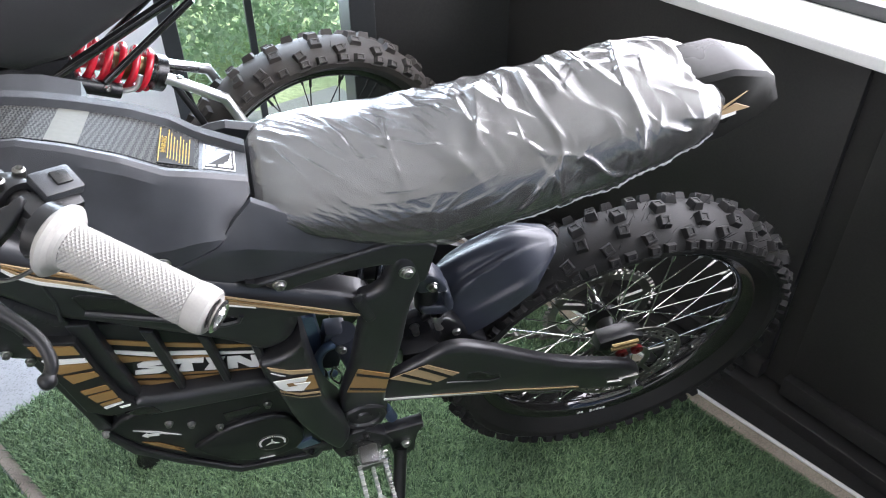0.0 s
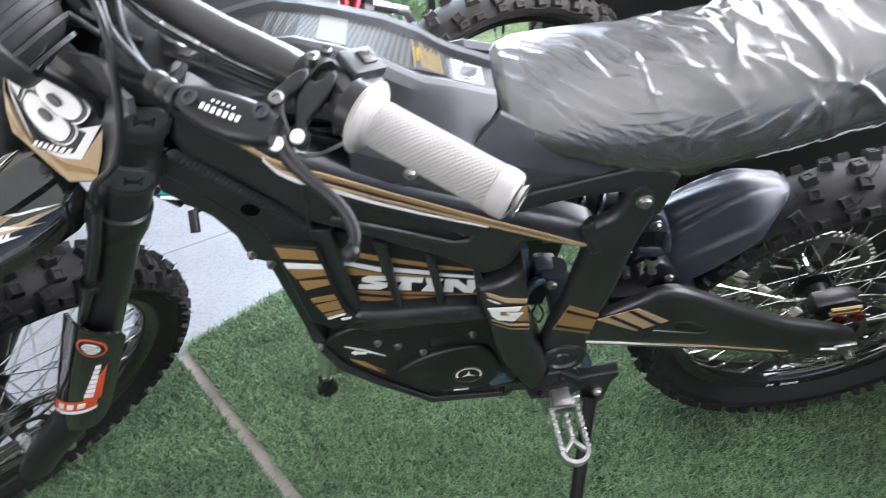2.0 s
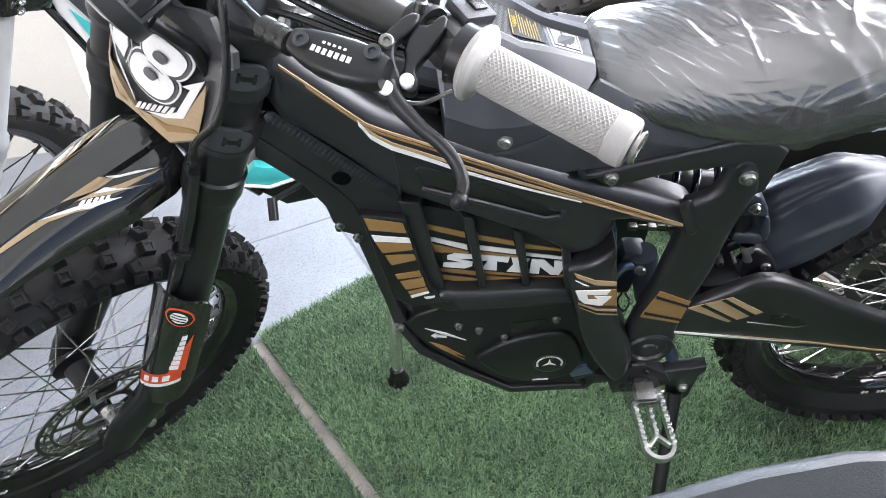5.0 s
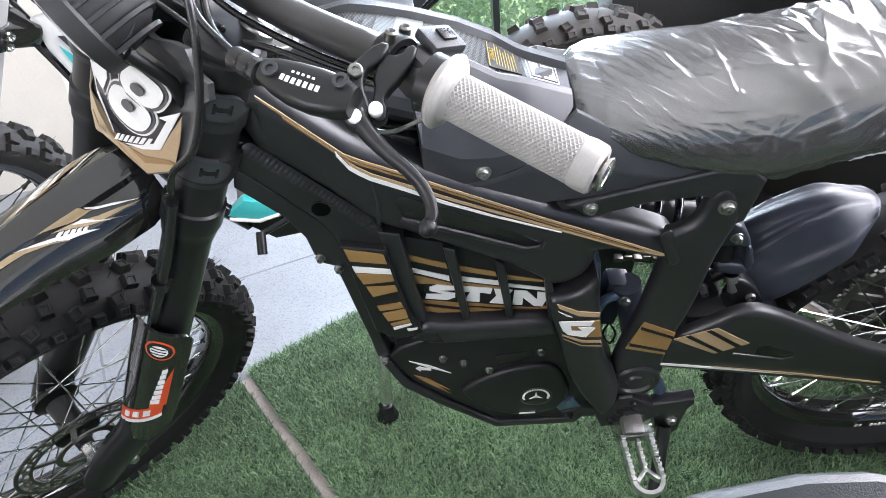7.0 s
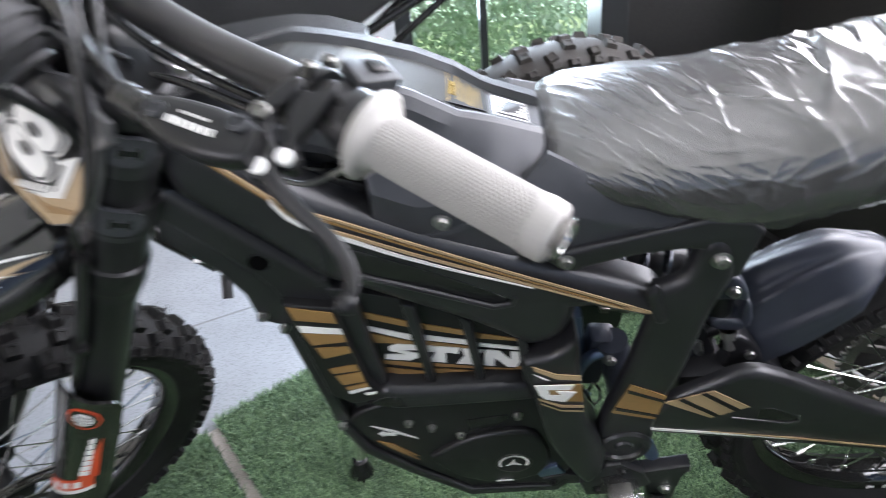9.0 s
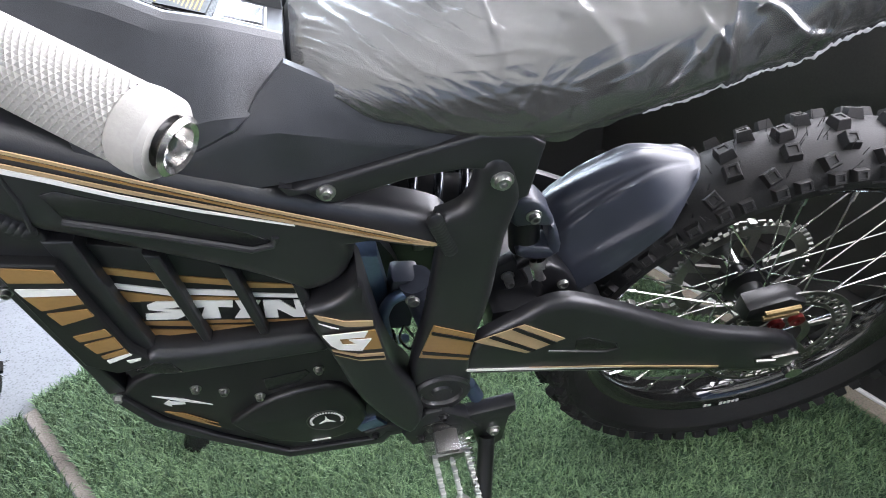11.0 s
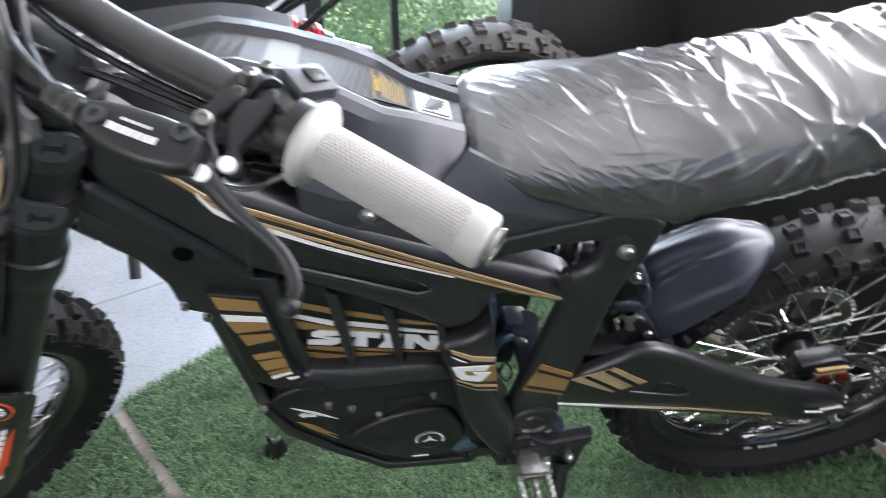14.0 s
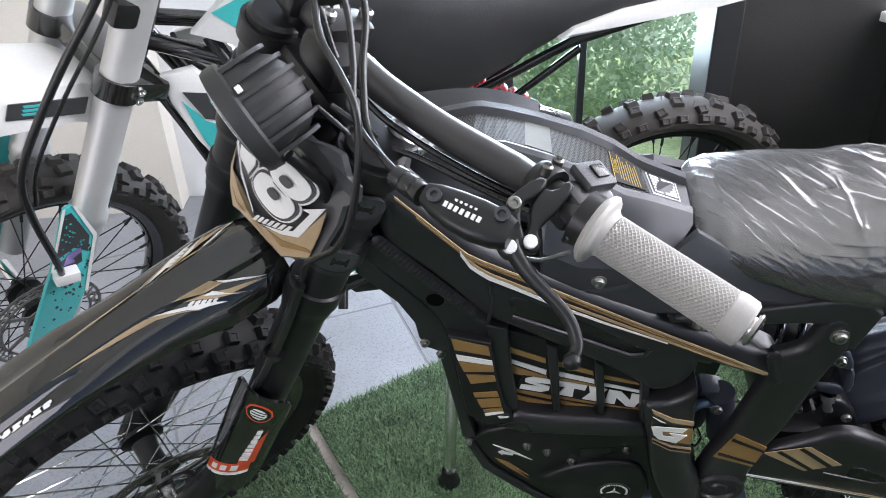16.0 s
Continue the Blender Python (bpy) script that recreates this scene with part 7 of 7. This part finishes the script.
lev = front("brake_lever", sweep(B(), spline([(0.0445, -0.286, 0.8375), (0.0455, -0.300, 0.8340), (0.0430, -0.319, 0.8315), (0.0385, -0.3385, 0.8300), (0.0365, -0.353, 0.8265), (0.0385, -0.366, 0.8205), (0.0440, -0.3715, 0.8150)], 30), [0.0078 - 0.0026 * min(i / 12, 1) for i in range(30)], 12, True, 0.8), M_SATIN, "dark satin brake lever with a ball end")
front("lever_ball", lathe(B(), [(0, -0.0065), (0.0045, -0.005), (0.0064, 0), (0.0045, 0.005), (0, 0.0065)], (0.0460, -0.3730, 0.8143), (0, 0, 1), 16), M_SATIN, "", 60, lev)
for q in (0.0, 0.0148):
    front("pivot_bolt", lathe(B(), [(0, -0.014), (0.0046, -0.014), (0.0050, 0.0), (0.0050, 0.0012), (0.004, 0.0022), (0, 0.0024)], PIVOT + PU * q, PN, 20), M_DEC, "bright white pivot bolt")
for c in (PIVOT + PU * 0.047 - PV * 0.001 - PN * 0.004, PIVOT + PU * 0.0107 - PV * 0.0285):
    front("bracket_screw", lathe(B(), [(0, -0.003), (0.0052, -0.003), (0.0052, 0.002), (0.0042, 0.003), (0.0024, 0.003), (0.0022, 0.001), (0, 0.001)], c, PN, 16), M_STEEL)
front("lever_cable", sweep(B(), spline([(0.034, -0.285, 0.822), (0.020, -0.300, 0.826), (0.006, -0.310, 0.842)], 12), 0.0016, 8), M_STEEL)
# switch pod
pod = front("switch_pod", box(B(), (-0.018, -0.284, 0.858), (0.042, 0.024, 0.032), pose(0, 0, 0, 0, 0, 6), 0.006), M_SATIN, "black switch pod")
front("pod_cap", box(B(), (-0.028, -0.276, 0.876), (0.030, 0.024, 0.009), pose(0, 0, 0, 0, 0, 6), 0.003), M_PLASTIC, "", 40, pod)
front("pod_button", box(B(), (-0.031, -0.276, 0.881), (0.012, 0.012, 0.003), pose(0, 0, 0, 0, 0, 6), 0.001), M_CABLE, "", 40, pod)
front("pod_screw", lathe(B(), [(0, 0), (0.005, 0), (0.005, 0.004), (0.0025, 0.004), (0.002, 0.001), (0, 0.001)], (-0.034, -0.297, 0.846), (-0.8, -0.6, 0), 14), M_BOLT, "", 30, pod)
front("pod_ring", lathe(B(), [(0.012, -0.006), (0.021, -0.006), (0.021, 0.006), (0.012, 0.006)], (-0.004, -0.302, 0.8635), (-0.22, -0.96, 0.17), 24, True), M_SATIN)
# cables looping from the bar down past the lamp
LOOPS = (
    ([(0.060, -0.020, 0.870), (0.074, -0.064, 0.848), (0.076, -0.104, 0.840), (0.077, -0.132, 0.832), (0.077, -0.149, 0.812), (0.077, -0.163, 0.783), (0.077, -0.173, 0.748), (0.075, -0.170, 0.708), (0.070, -0.143, 0.655), (0.060, -0.134, 0.615), (0.050, -0.115, 0.590)], 0.0042),
    ([(0.068, -0.190, 0.815), (0.062, -0.135, 0.806), (0.058, -0.110, 0.815), (0.050, -0.085, 0.835), (0.045, -0.050, 0.862), (0.050, -0.020, 0.872)], 0.0040),
    ([(0.066, -0.188, 0.810), (0.050, -0.130, 0.800), (0.035, -0.085, 0.822), (0.020, -0.040, 0.860), (0.035, 0.010, 0.880), (0.06, 0.03, 0.850)], 0.0042),
    ([(-0.012, -0.262, 0.832), (-0.016, -0.200, 0.802), (-0.004, -0.140, 0.786), (0.010, -0.090, 0.782), (0.028, -0.050, 0.800), (0.045, -0.02, 0.840)], 0.004),
    ([(-0.008, -0.262, 0.828), (-0.010, -0.200, 0.796), (0.006, -0.140, 0.776), (0.020, -0.100, 0.750), (0.020, -0.080, 0.715), (0.0, -0.06, 0.66)], 0.004),
    ([(0.060, -0.090, 0.795), (0.040, -0.120, 0.790), (0.020, -0.110, 0.770), (0.030, -0.090, 0.740), (0.045, -0.080, 0.735)], 0.0032),
    ([(0.060, -0.075, 0.780), (0.035, -0.105, 0.765), (0.020, -0.090, 0.745), (0.000, -0.060, 0.730)], 0.0032),
)
for pts, r in LOOPS:
    front("control_cable", sweep(B(), spline(pts, 48), r * 0.78, 10), M_CABLE, "black control cable")
front("cable_clip", box(B(), (0.053, -0.032, 0.866), (0.024, 0.030, 0.020), pose(0, 0, 0, 0, 20, 30), 0.006), M_SATIN)
# ---- white and teal dirt bike behind ----
B2 = bike_matrix(-11, 8, (0.255, 1.47, 0.325), 0.32)
S2 = steer(40)
bike2 = group_root("dirt_bike", B2, "white and teal dirt bike with a red shock", "motorcycle")
SF2 = Matrix.Translation((-0.075, 0, 0)) @ S2 @ FM
wheel(bike2, Matrix.Translation((-0.034, 0, 0.328)), 0.336, 0.112, "rear", M_RUB2, M_SATIN, 46, None, 0.1, True, "cup", 5)
wheel(bike2, SF2 @ Matrix.Translation((0.088, 0, 0.040)), 0.345, 0.095, "front", M_RUB2, M_SATIN, 54, -0.06, 0.11, False, "plain", 6)


def p2(name, bm, m, label="", smooth=40, parent=None):
    return part(name, bm, m, parent or bike2, label, None, smooth)


def f2(name, bm, m, label="", smooth=40, parent=None):
    return part(name, bm, m, parent or bike2, label, SF2 if parent is None else None, smooth)


# seat and tank: one long black shape, flat to the rear
bm = B()
secs = []
for x, lo, hi, w in ((-0.84, 0.86, 0.960, 0.035), (-0.76, 0.83, 1.000, 0.085), (-0.66, 0.775, 0.995, 0.105), (-0.56, 0.730, 0.970, 0.110), (-0.48, 0.742, 0.955, 0.108), (-0.40, 0.785, 0.945, 0.104), (-0.30, 0.842, 0.945, 0.100), (-0.18, 0.872, 0.955, 0.098), (-0.04, 0.895, 0.970, 0.088), (0.05, 0.915, 0.975, 0.060)):
    zc, hz = (lo + hi) / 2, (hi - lo) / 2
    secs.append([Vector((x, w * math.copysign(abs(math.cos(a)) ** 0.55, math.cos(a)), zc + hz * math.copysign(abs(math.sin(a)) ** 0.6, math.sin(a)))) for a in [2 * math.pi * k / 24 for k in range(24)]])
loft(bm, secs)
p2("seat", bm, M_SEAT, "unseen seat added to shade the grass and tank cover", 60)
for s in (-1, 1):
    trim = p2("tail_panel", slab(B(), [(-0.325, 0.842), (-0.300, 0.862), (-0.215, 0.888), (-0.06, 0.905), (0.16, 0.945), (0.30, 0.960), (0.30, 0.945), (0.14, 0.915), (-0.05, 0.880), (-0.20, 0.862)], s * 0.060, s * 0.106, 0.006), M_WPLAS, "white plastic tail panel")
    p2("shroud", slab(B(), [(-0.992, 0.835), (-0.940, 0.845), (-0.895, 0.800), (-0.872, 0.720), (-0.905, 0.655), (-0.925, 0.655), (-0.955, 0.715), (-0.985, 0.785)], s * 0.085, s * 0.105, 0.005), M_WPLAS, "white radiator shroud with teal graphics")
    y = s * 0.1056
    dy = s * 0.0012

    def d2(name, o, m, lift=0.0):
        p2(name, slab(B(), o, y + s * lift, y + s * lift + dy), m, "", 0)

    d2("teal_graphic", [(-0.966, 0.790), (-0.935, 0.750), (-0.900, 0.735), (-0.905, 0.680), (-0.922, 0.664), (-0.945, 0.715)], M_TEAL)
    d2("dark_graphic", [(-0.962, 0.806), (-0.915, 0.800), (-0.885, 0.745), (-0.935, 0.755)], M_GDEC, 0.0014)
    for k in range(3):
        d2("teal_bar", [(-0.922 + 0.005 * k, 0.788 - 0.012 * k), (-0.896 + 0.005 * k, 0.784 - 0.012 * k), (-0.895 + 0.005 * k, 0.778 - 0.012 * k), (-0.920 + 0.005 * k, 0.782 - 0.012 * k)], M_TEAL, 0.0028)
    for k in range(14):
        rx, rz = random.uniform(-0.945, -0.905), random.uniform(0.680, 0.735)
        d2("dark_fleck", [(rx, rz), (rx + 0.006, rz + 0.003), (rx + 0.003, rz - 0.004)], M_GDEC, 0.0014)
    # upper frame tubes and tank flank
    p2("frame_tube", sweep(B(), spline([(-1.030, s * 0.060, 0.850), (-0.975, s * 0.075, 0.740), (-0.925, s * 0.080, 0.620), (-0.860, s * 0.085, 0.480), (-0.760, s * 0.085, 0.360)], 20), 0.015, 12), M_GLOSS, "gloss black frame tube")
    p2("frame_tube", sweep(B(), spline([(-1.020, s * 0.050, 0.880), (-0.900, s * 0.080, 0.850), (-0.760, s * 0.09, 0.800), (-0.640, s * 0.09, 0.740)], 20), 0.015, 12), M_GLOSS)
    p2("subframe_tube", sweep(B(), [(-0.52, s * 0.055, 0.705), (-0.29, s * 0.060, 0.818), (-0.10, s * 0.060, 0.868)], 0.009, 10), M_GLOSS)
    p2("subframe_tube", sweep(B(), [(-0.44, s * 0.055, 0.680), (-0.27, s * 0.060, 0.806)], 0.007, 10), M_GLOSS)
    p2("tank_flank", slab(B(), [(-0.930, 0.900), (-0.830, 0.990), (-0.700, 0.985), (-0.690, 0.900), (-0.760, 0.868), (-0.850, 0.870)], s * 0.07, s * 0.112, 0.012), M_WPLAS, "white tank flank with teal graphics")
    p2("teal_graphic", slab(B(), [(-0.890, 0.935), (-0.800, 0.975), (-0.72, 0.960), (-0.715, 0.915), (-0.77, 0.892), (-0.84, 0.896)], s * 0.1125, s * 0.1137), M_TEAL, "", 0)
    p2("swingarm", slab(B(), [(-0.46, 0.42), (-0.44, 0.46), (-0.30, 0.440), (-0.02, 0.350), (0.02, 0.335), (0.02, 0.300), (-0.04, 0.295), (-0.30, 0.360), (-0.46, 0.36)], s * 0.078, s * 0.110, 0.008), M_ALU, "bare alloy swingarm")
# shock with a red spring
p2("shock_body", rod(B(), (-0.53, 0, 0.735), (-0.33, 0, 0.640), 0.017, 18), M_CHROME)
p2("shock_sleeve", rod(B(), (-0.42, 0, 0.682), (-0.36, 0, 0.655), 0.024, 18), M_BRASS)
pts = []
for i in range(170):
    t = i / 169
    a = 2 * math.pi * 7.5 * t
    c = Vector((-0.515, 0, 0.728)).lerp(Vector((-0.355, 0, 0.652)), t)
    pts.append(c + Vector((0.016 * math.cos(a), 0.036 * math.sin(a), 0.033 * math.cos(a))))
p2("shock_spring", sweep(B(), pts, 0.0068, 10), M_REDS, "bright red coil spring")
p2("shock_collar", rod(B(), (-0.352, 0, 0.651), (-0.335, 0, 0.643), 0.034, 24), M_CABLE)
p2("shock_reservoir", sweep(B(), [(-0.500, -0.05, 0.690), (-0.420, -0.052, 0.655)], 0.014, 14), M_CABLE)
p2("reservoir_hose", sweep(B(), spline([(-0.420, -0.052, 0.655), (-0.395, -0.06, 0.66), (-0.38, -0.055, 0.68)], 10), 0.005, 8), M_ALU)
for s in (-1, 1):
    p2("linkage_arm", sweep(B(), [(-0.335, s * 0.03, 0.650), (-0.24, s * 0.06, 0.600), (-0.19, s * 0.075, 0.490), (-0.22, s * 0.08, 0.420)], 0.011, 12), M_ALU, "polished linkage arm")
    p2("linkage_stay", sweep(B(), [(-0.325, s * 0.035, 0.640), (-0.29, s * 0.055, 0.560), (-0.26, s * 0.075, 0.430)], 0.007, 10), M_SATIN)
bolt(bike2, (-0.315, -0.036, 0.645), 0.011, m=M_CHROME)
bolt(bike2, (-0.44, -0.062, 0.672), 0.008, m=M_CHROME)
p2("engine_case", slab(B(), [(-0.78, 0.36), (-0.72, 0.50), (-0.55, 0.56), (-0.45, 0.50), (-0.43, 0.38), (-0.52, 0.30), (-0.72, 0.30)], -0.085, 0.085, 0.02), M_SATIN, "dark engine case")
p2("cylinder_head", box(B(), (-0.70, 0, 0.62), (0.14, 0.14, 0.22), pose(0, 0, 0, 0, -15, 0), 0.02), M_SATIN)
p2("air_box", box(B(), (-0.55, 0, 0.66), (0.14, 0.12, 0.16), None, 0.02), M_CABLE)
p2("belly_panel", slab(B(), [(-0.800, 0.400), (-0.760, 0.430), (-0.700, 0.410), (-0.660, 0.385), (-0.740, 0.372)], -0.075, -0.102, 0.006), M_TEAL, "teal lower guard with a white edge")
p2("belly_edge", sweep(B(), [(-0.795, -0.1, 0.392), (-0.740, -0.104, 0.376), (-0.660, -0.1, 0.386)], 0.004, 8), M_WPLAS)
p2("shift_lever", sweep(B(), [(-0.640, -0.10, 0.400), (-0.690, -0.13, 0.384), (-0.742, -0.135, 0.366)], 0.006, 10), M_SATIN, "black shift lever")
p2("shift_toe", sweep(B(), [(-0.742, -0.135, 0.372), (-0.747, -0.165, 0.340)], 0.010, 12), M_SATIN)
# side stand down to its rubber foot
inv = B2.inverted()
ft = inv @ Vector((-0.240, 1.000, 0.022))
tp = inv @ Vector((-0.225, 1.075, 0.30))
p2("side_stand", rod(B(), tp, ft, 0.012, 16), M_CHROME, "bright steel side stand")
p2("stand_joint", rod(B(), tp, tp + Vector((0.02, 0.10, 0.03)), 0.016, 14), M_SATIN)
p2("stand_foot", lathe(B(), [(0.0, -0.014), (0.022, -0.014), (0.022, -0.006), (0.015, 0.012), (0.014, 0.024), (0, 0.024)], ft, (inv.to_3x3() @ Vector((0, 0, 1))).to_tuple(), 24), M_CABLE, "black rubber stand foot")
# front end: silver stanchions, clamps, guards, white mudguard
for l in (-0.100, 0.100):
    f2("fork_stanchion", lathe(B(), [(0, 0.90), (0.029, 0.90), (0.029, 0.36), (0.033, 0.355), (0.034, 0.335), (0.031, 0.330), (0.031, 0.315), (0.027, 0.31), (0.024, 0.10), (0, 0.10)], (0.085, l, 0), (0, 0, 1), 32), M_BLAST, "silver fork stanchion")
    f2("fork_ring", lathe(B(), [(0.0295, 0.585), (0.036, 0.585), (0.036, 0.620), (0.0295, 0.620)], (0.085, l, 0), (0, 0, 1), 32, True), M_GLOSS)
    sg = math.copysign(1, l)
    PL = [(0.152, 0.388), (0.138, 0.394), (0.086, 0.322), (0.076, 0.185), (0.096, 0.060), (0.165, 0.060), (0.150, 0.250)]
    g = f2("fork_guard", slab(B(), PL, sg * 0.124, sg * 0.132, 0.002), M_TEAL, "teal fork guard with black flecks and a white edge")

    def on_guard(name, o, m, lift=0.0):
        f2(name, slab(B(), o, sg * (0.1322 + lift), sg * (0.1332 + lift)), m, "", 0, g)

    on_guard("guard_graphic", [(0.148, 0.376), (0.138, 0.380), (0.096, 0.322), (0.092, 0.285), (0.120, 0.300), (0.149, 0.275)], M_GDEC)
    on_guard("guard_graphic", [(0.142, 0.270), (0.105, 0.292), (0.098, 0.262), (0.128, 0.245)], M_GDEC)
    on_guard("guard_mark", [(0.130, 0.286), (0.108, 0.298), (0.104, 0.288), (0.118, 0.276), (0.112, 0.266), (0.132, 0.262)], M_LILAC, 0.0012)
    for o in ([(0.140, 0.396), (0.133, 0.394), (0.083, 0.324), (0.089, 0.320)], [(0.089, 0.324), (0.083, 0.324), (0.073, 0.185), (0.079, 0.185)], [(0.155, 0.390), (0.150, 0.390), (0.148, 0.255), (0.152, 0.250)]):
        on_guard("guard_edge", o, M_WPLAS, 0.0008)
    for k in range(70):
        s0 = 0.10 + 0.20 * random.random() ** 0.7
        d0 = random.uniform(0.086, 0.146)
        r = random.uniform(0.0012, 0.0034)
        on_guard("guard_fleck", [(d0 - r, s0), (d0, s0 + r * 1.3), (d0 + r, s0 + r * 0.4), (d0 + r * 0.4, s0 - r)], M_GDEC, 0.0002)
    for k in range(24):
        s0, d0, r = random.uniform(0.30, 0.37), random.uniform(0.104, 0.146), random.uniform(0.001, 0.0022)
        on_guard("guard_fleck", [(d0 - r, s0), (d0, s0 + r), (d0 + r, s0), (d0, s0 - r)], M_TEAL, 0.0012)
bm = B()
box(bm, (0.055, 0, 0.605), (0.085, 0.27, 0.036), None, 0.010)
f2("lower_clamp", bm, M_GLOSS, "black fork clamp with two bolts")
for s in (0.596, 0.612):
    f2("clamp_bolt", lathe(B(), [(0, 0), (0.007, 0), (0.007, 0.006), (0.004, 0.007), (0.0035, 0.003), (0, 0.003)], (0.070, -0.136, s), (0, -1, 0), 16), M_CHROME)
f2("upper_clamp", box(B(), (0.05, 0, 0.83), (0.11, 0.27, 0.03), None, 0.010), M_GLOSS)
f2("steering_stem", rod(B(), (0, 0, 0.56), (0, 0, 0.86), 0.026, 20), M_GLOSS)
bm = B()
secs = []
for u, d, s, w in ((0, 0.06, 0.565, 0.055), (0.2, 0.11, 0.580, 0.070), (0.45, 0.22, 0.570, 0.078), (0.7, 0.35, 0.545, 0.074), (0.9, 0.47, 0.51, 0.062), (1, 0.52, 0.495, 0.045)):
    ring = []
    for k in range(15):
        a = -1 + 2 * k / 14
        ring.append(Vector((d + 0.012 * abs(a) ** 3, math.copysign(min(abs(a) / 0.82, 1.0 + 0.02 * abs(a)), a) * w, s + 0.006 - 0.010 * abs(a) ** 2 - 0.056 * max(0, (abs(a) - 0.80) / 0.20))))
    ring += [q - Vector((0.002, 0, 0.004)) for q in ring[::-1]]
    secs.append(ring)
loft(bm, secs)
mg = f2("front_mudguard", bm, M_WPLAS, "white plastic front mudguard", 40)
f2("mud_graphic", slab(B(), [(0.115, 0.568), (0.235, 0.560), (0.235, 0.532), (0.115, 0.538)], -0.0790, -0.0812), M_GDEC, "", 0, mg)
for k in range(3):
    f2("mud_bar", slab(B(), [(0.185, 0.560 - 0.007 * k), (0.215, 0.558 - 0.007 * k), (0.212, 0.554 - 0.007 * k), (0.182, 0.556 - 0.007 * k)], -0.0814, -0.0826), M_TEAL, "", 0, mg)
f2("number_plate", slab(B(), [(0.075, 0.70), (0.065, 0.86), (0.072, 0.87), (0.085, 0.70)], -0.10, 0.10, 0.004), M_WPLAS, "white front plate")
f2("lamp_mount", box(B(), (0.11, -0.11, 0.73), (0.045, 0.035, 0.04), None, 0.008), M_CABLE)
f2("handlebar", sweep(B(), spline([(-0.01, 0.38, 0.98), (0, 0.2, 0.95), (0, 0.07, 0.90), (0, -0.07, 0.90), (0, -0.2, 0.95), (-0.01, -0.38, 0.98)], 40), 0.012, 14), M_SATIN)
f2("brake_hose", sweep(B(), spline([(0.16, -0.15, 0.86), (0.196, -0.17, 0.768), (0.229, -0.17, 0.650), (0.252, -0.17, 0.512), (0.228, -0.17, 0.425), (0.165, -0.162, 0.304), (0.14, -0.145, 0.255)], 40), 0.0062, 10), M_CABLE, "black brake hose")
f2("speed_cable", sweep(B(), spline([(0.15, -0.15, 0.84), (0.180, -0.17, 0.740), (0.210, -0.17, 0.630), (0.232, -0.17, 0.512), (0.222, -0.168, 0.440)], 40), 0.0034, 8), M_CABLE)
f2("hose_lug", box(B(), (0.130, -0.145, 0.248), (0.042, 0.024, 0.024), pose(0, 0, 0, 0, 15, 10), 0.005), M_WPLAS, "white hose bracket")
f2("front_axle", rod(B(), (0.088, -0.12, 0.040), (0.088, 0.12, 0.040), 0.012, 16), M_CHROME)
f2("front_caliper", box(B(), (0.02, -0.075, -0.03), (0.05, 0.04, 0.08), None, 0.01), M_SATIN)
for k in range(4):
    p2("wire", sweep(B(), spline([(-0.98, -0.03 + 0.015 * k, 0.86), (-0.93, -0.05, 0.82 - 0.015 * k), (-0.86, -0.06, 0.80 + 0.01 * k), (-0.78, -0.05, 0.76)], 18), 0.0045, 8), M_CABLE)
p2("cap_fitting", rod(B(), (-0.905, -0.075, 0.885), (-0.885, -0.085, 0.845), 0.013, 14), M_CABLE)
# ---- neighbouring bike's cover near the camera ----
near = group_root("dirt_bike", Matrix.Translation((0, 0, 0)), "dark grey tank cover of a neighbouring dirt bike", "motorcycle")
NP, ND = Vector((-0.007, 0.092, 0.895)), Vector((0.985, -0.10, 0.10)).normalized()
NN = Vector((-ND.y, ND.x, 0))
secs = []
for u, z, w in ((-0.16, -0.060, 0.03), (-0.08, -0.022, 0.04), (-0.03, -0.005, 0.045), (0.0, 0.0, 0.045), (0.022, -0.002, 0.045), (0.07, -0.020, 0.042), (0.14, -0.055, 0.03)):
    c = NP + ND * u + Vector((0, 0, z))
    secs.append([c + NN * a + Vector((0, 0, b)) for a, b in ((0.004, -0.004), (0.0, 0.0), (-0.004, 0.001), (-0.010, -0.004), (-w, -0.030), (-1.6 * w, -0.06), (-w, -0.09), (0.004, -0.05))])
bm = B()
loft(bm, secs)
part("tank_cover", bm, M_PLASTIC, near, "grained dark grey plastic cover", None, 30)
c = NP - NN * 0.03
part("frame_body", box(B(), (c.x, c.y, 0.60), (0.16, 0.06, 0.50), None, 0.02), M_FRAME, near)
# unseen seat, side panel and leg, added to block light from the grass
secs = []
for x, lo, hi, w in ((0.12, 0.70, 0.76, 0.05), (0.20, 0.62, 0.78, 0.08), (0.45, 0.60, 0.78, 0.09), (0.75, 0.64, 0.80, 0.08), (0.92, 0.70, 0.79, 0.05)):
    secs.append([Vector((x, -0.06 + w * math.copysign(abs(math.cos(a)) ** 0.6, math.cos(a)), (lo + hi) / 2 + (hi - lo) / 2 * math.copysign(abs(math.sin(a)) ** 0.6, math.sin(a)))) for a in [2 * math.pi * k / 20 for k in range(20)]])
part("seat", loft(B(), secs), M_SEAT, near, "unseen seat added to shade the grass", None, 60)
part("side_panel", slab(B(), [(-0.10, 0.66), (0.10, 0.74), (0.60, 0.66), (0.62, 0.52), (0.40, 0.30), (0.10, 0.28), (-0.06, 0.44)], -0.12, 0.0, 0.01), M_FRAME, near)
part("unseen_stand_leg", box(B(), (c.x, c.y, 0.19), (0.05, 0.05, 0.36), None, 0.01), M_FRAME, near)
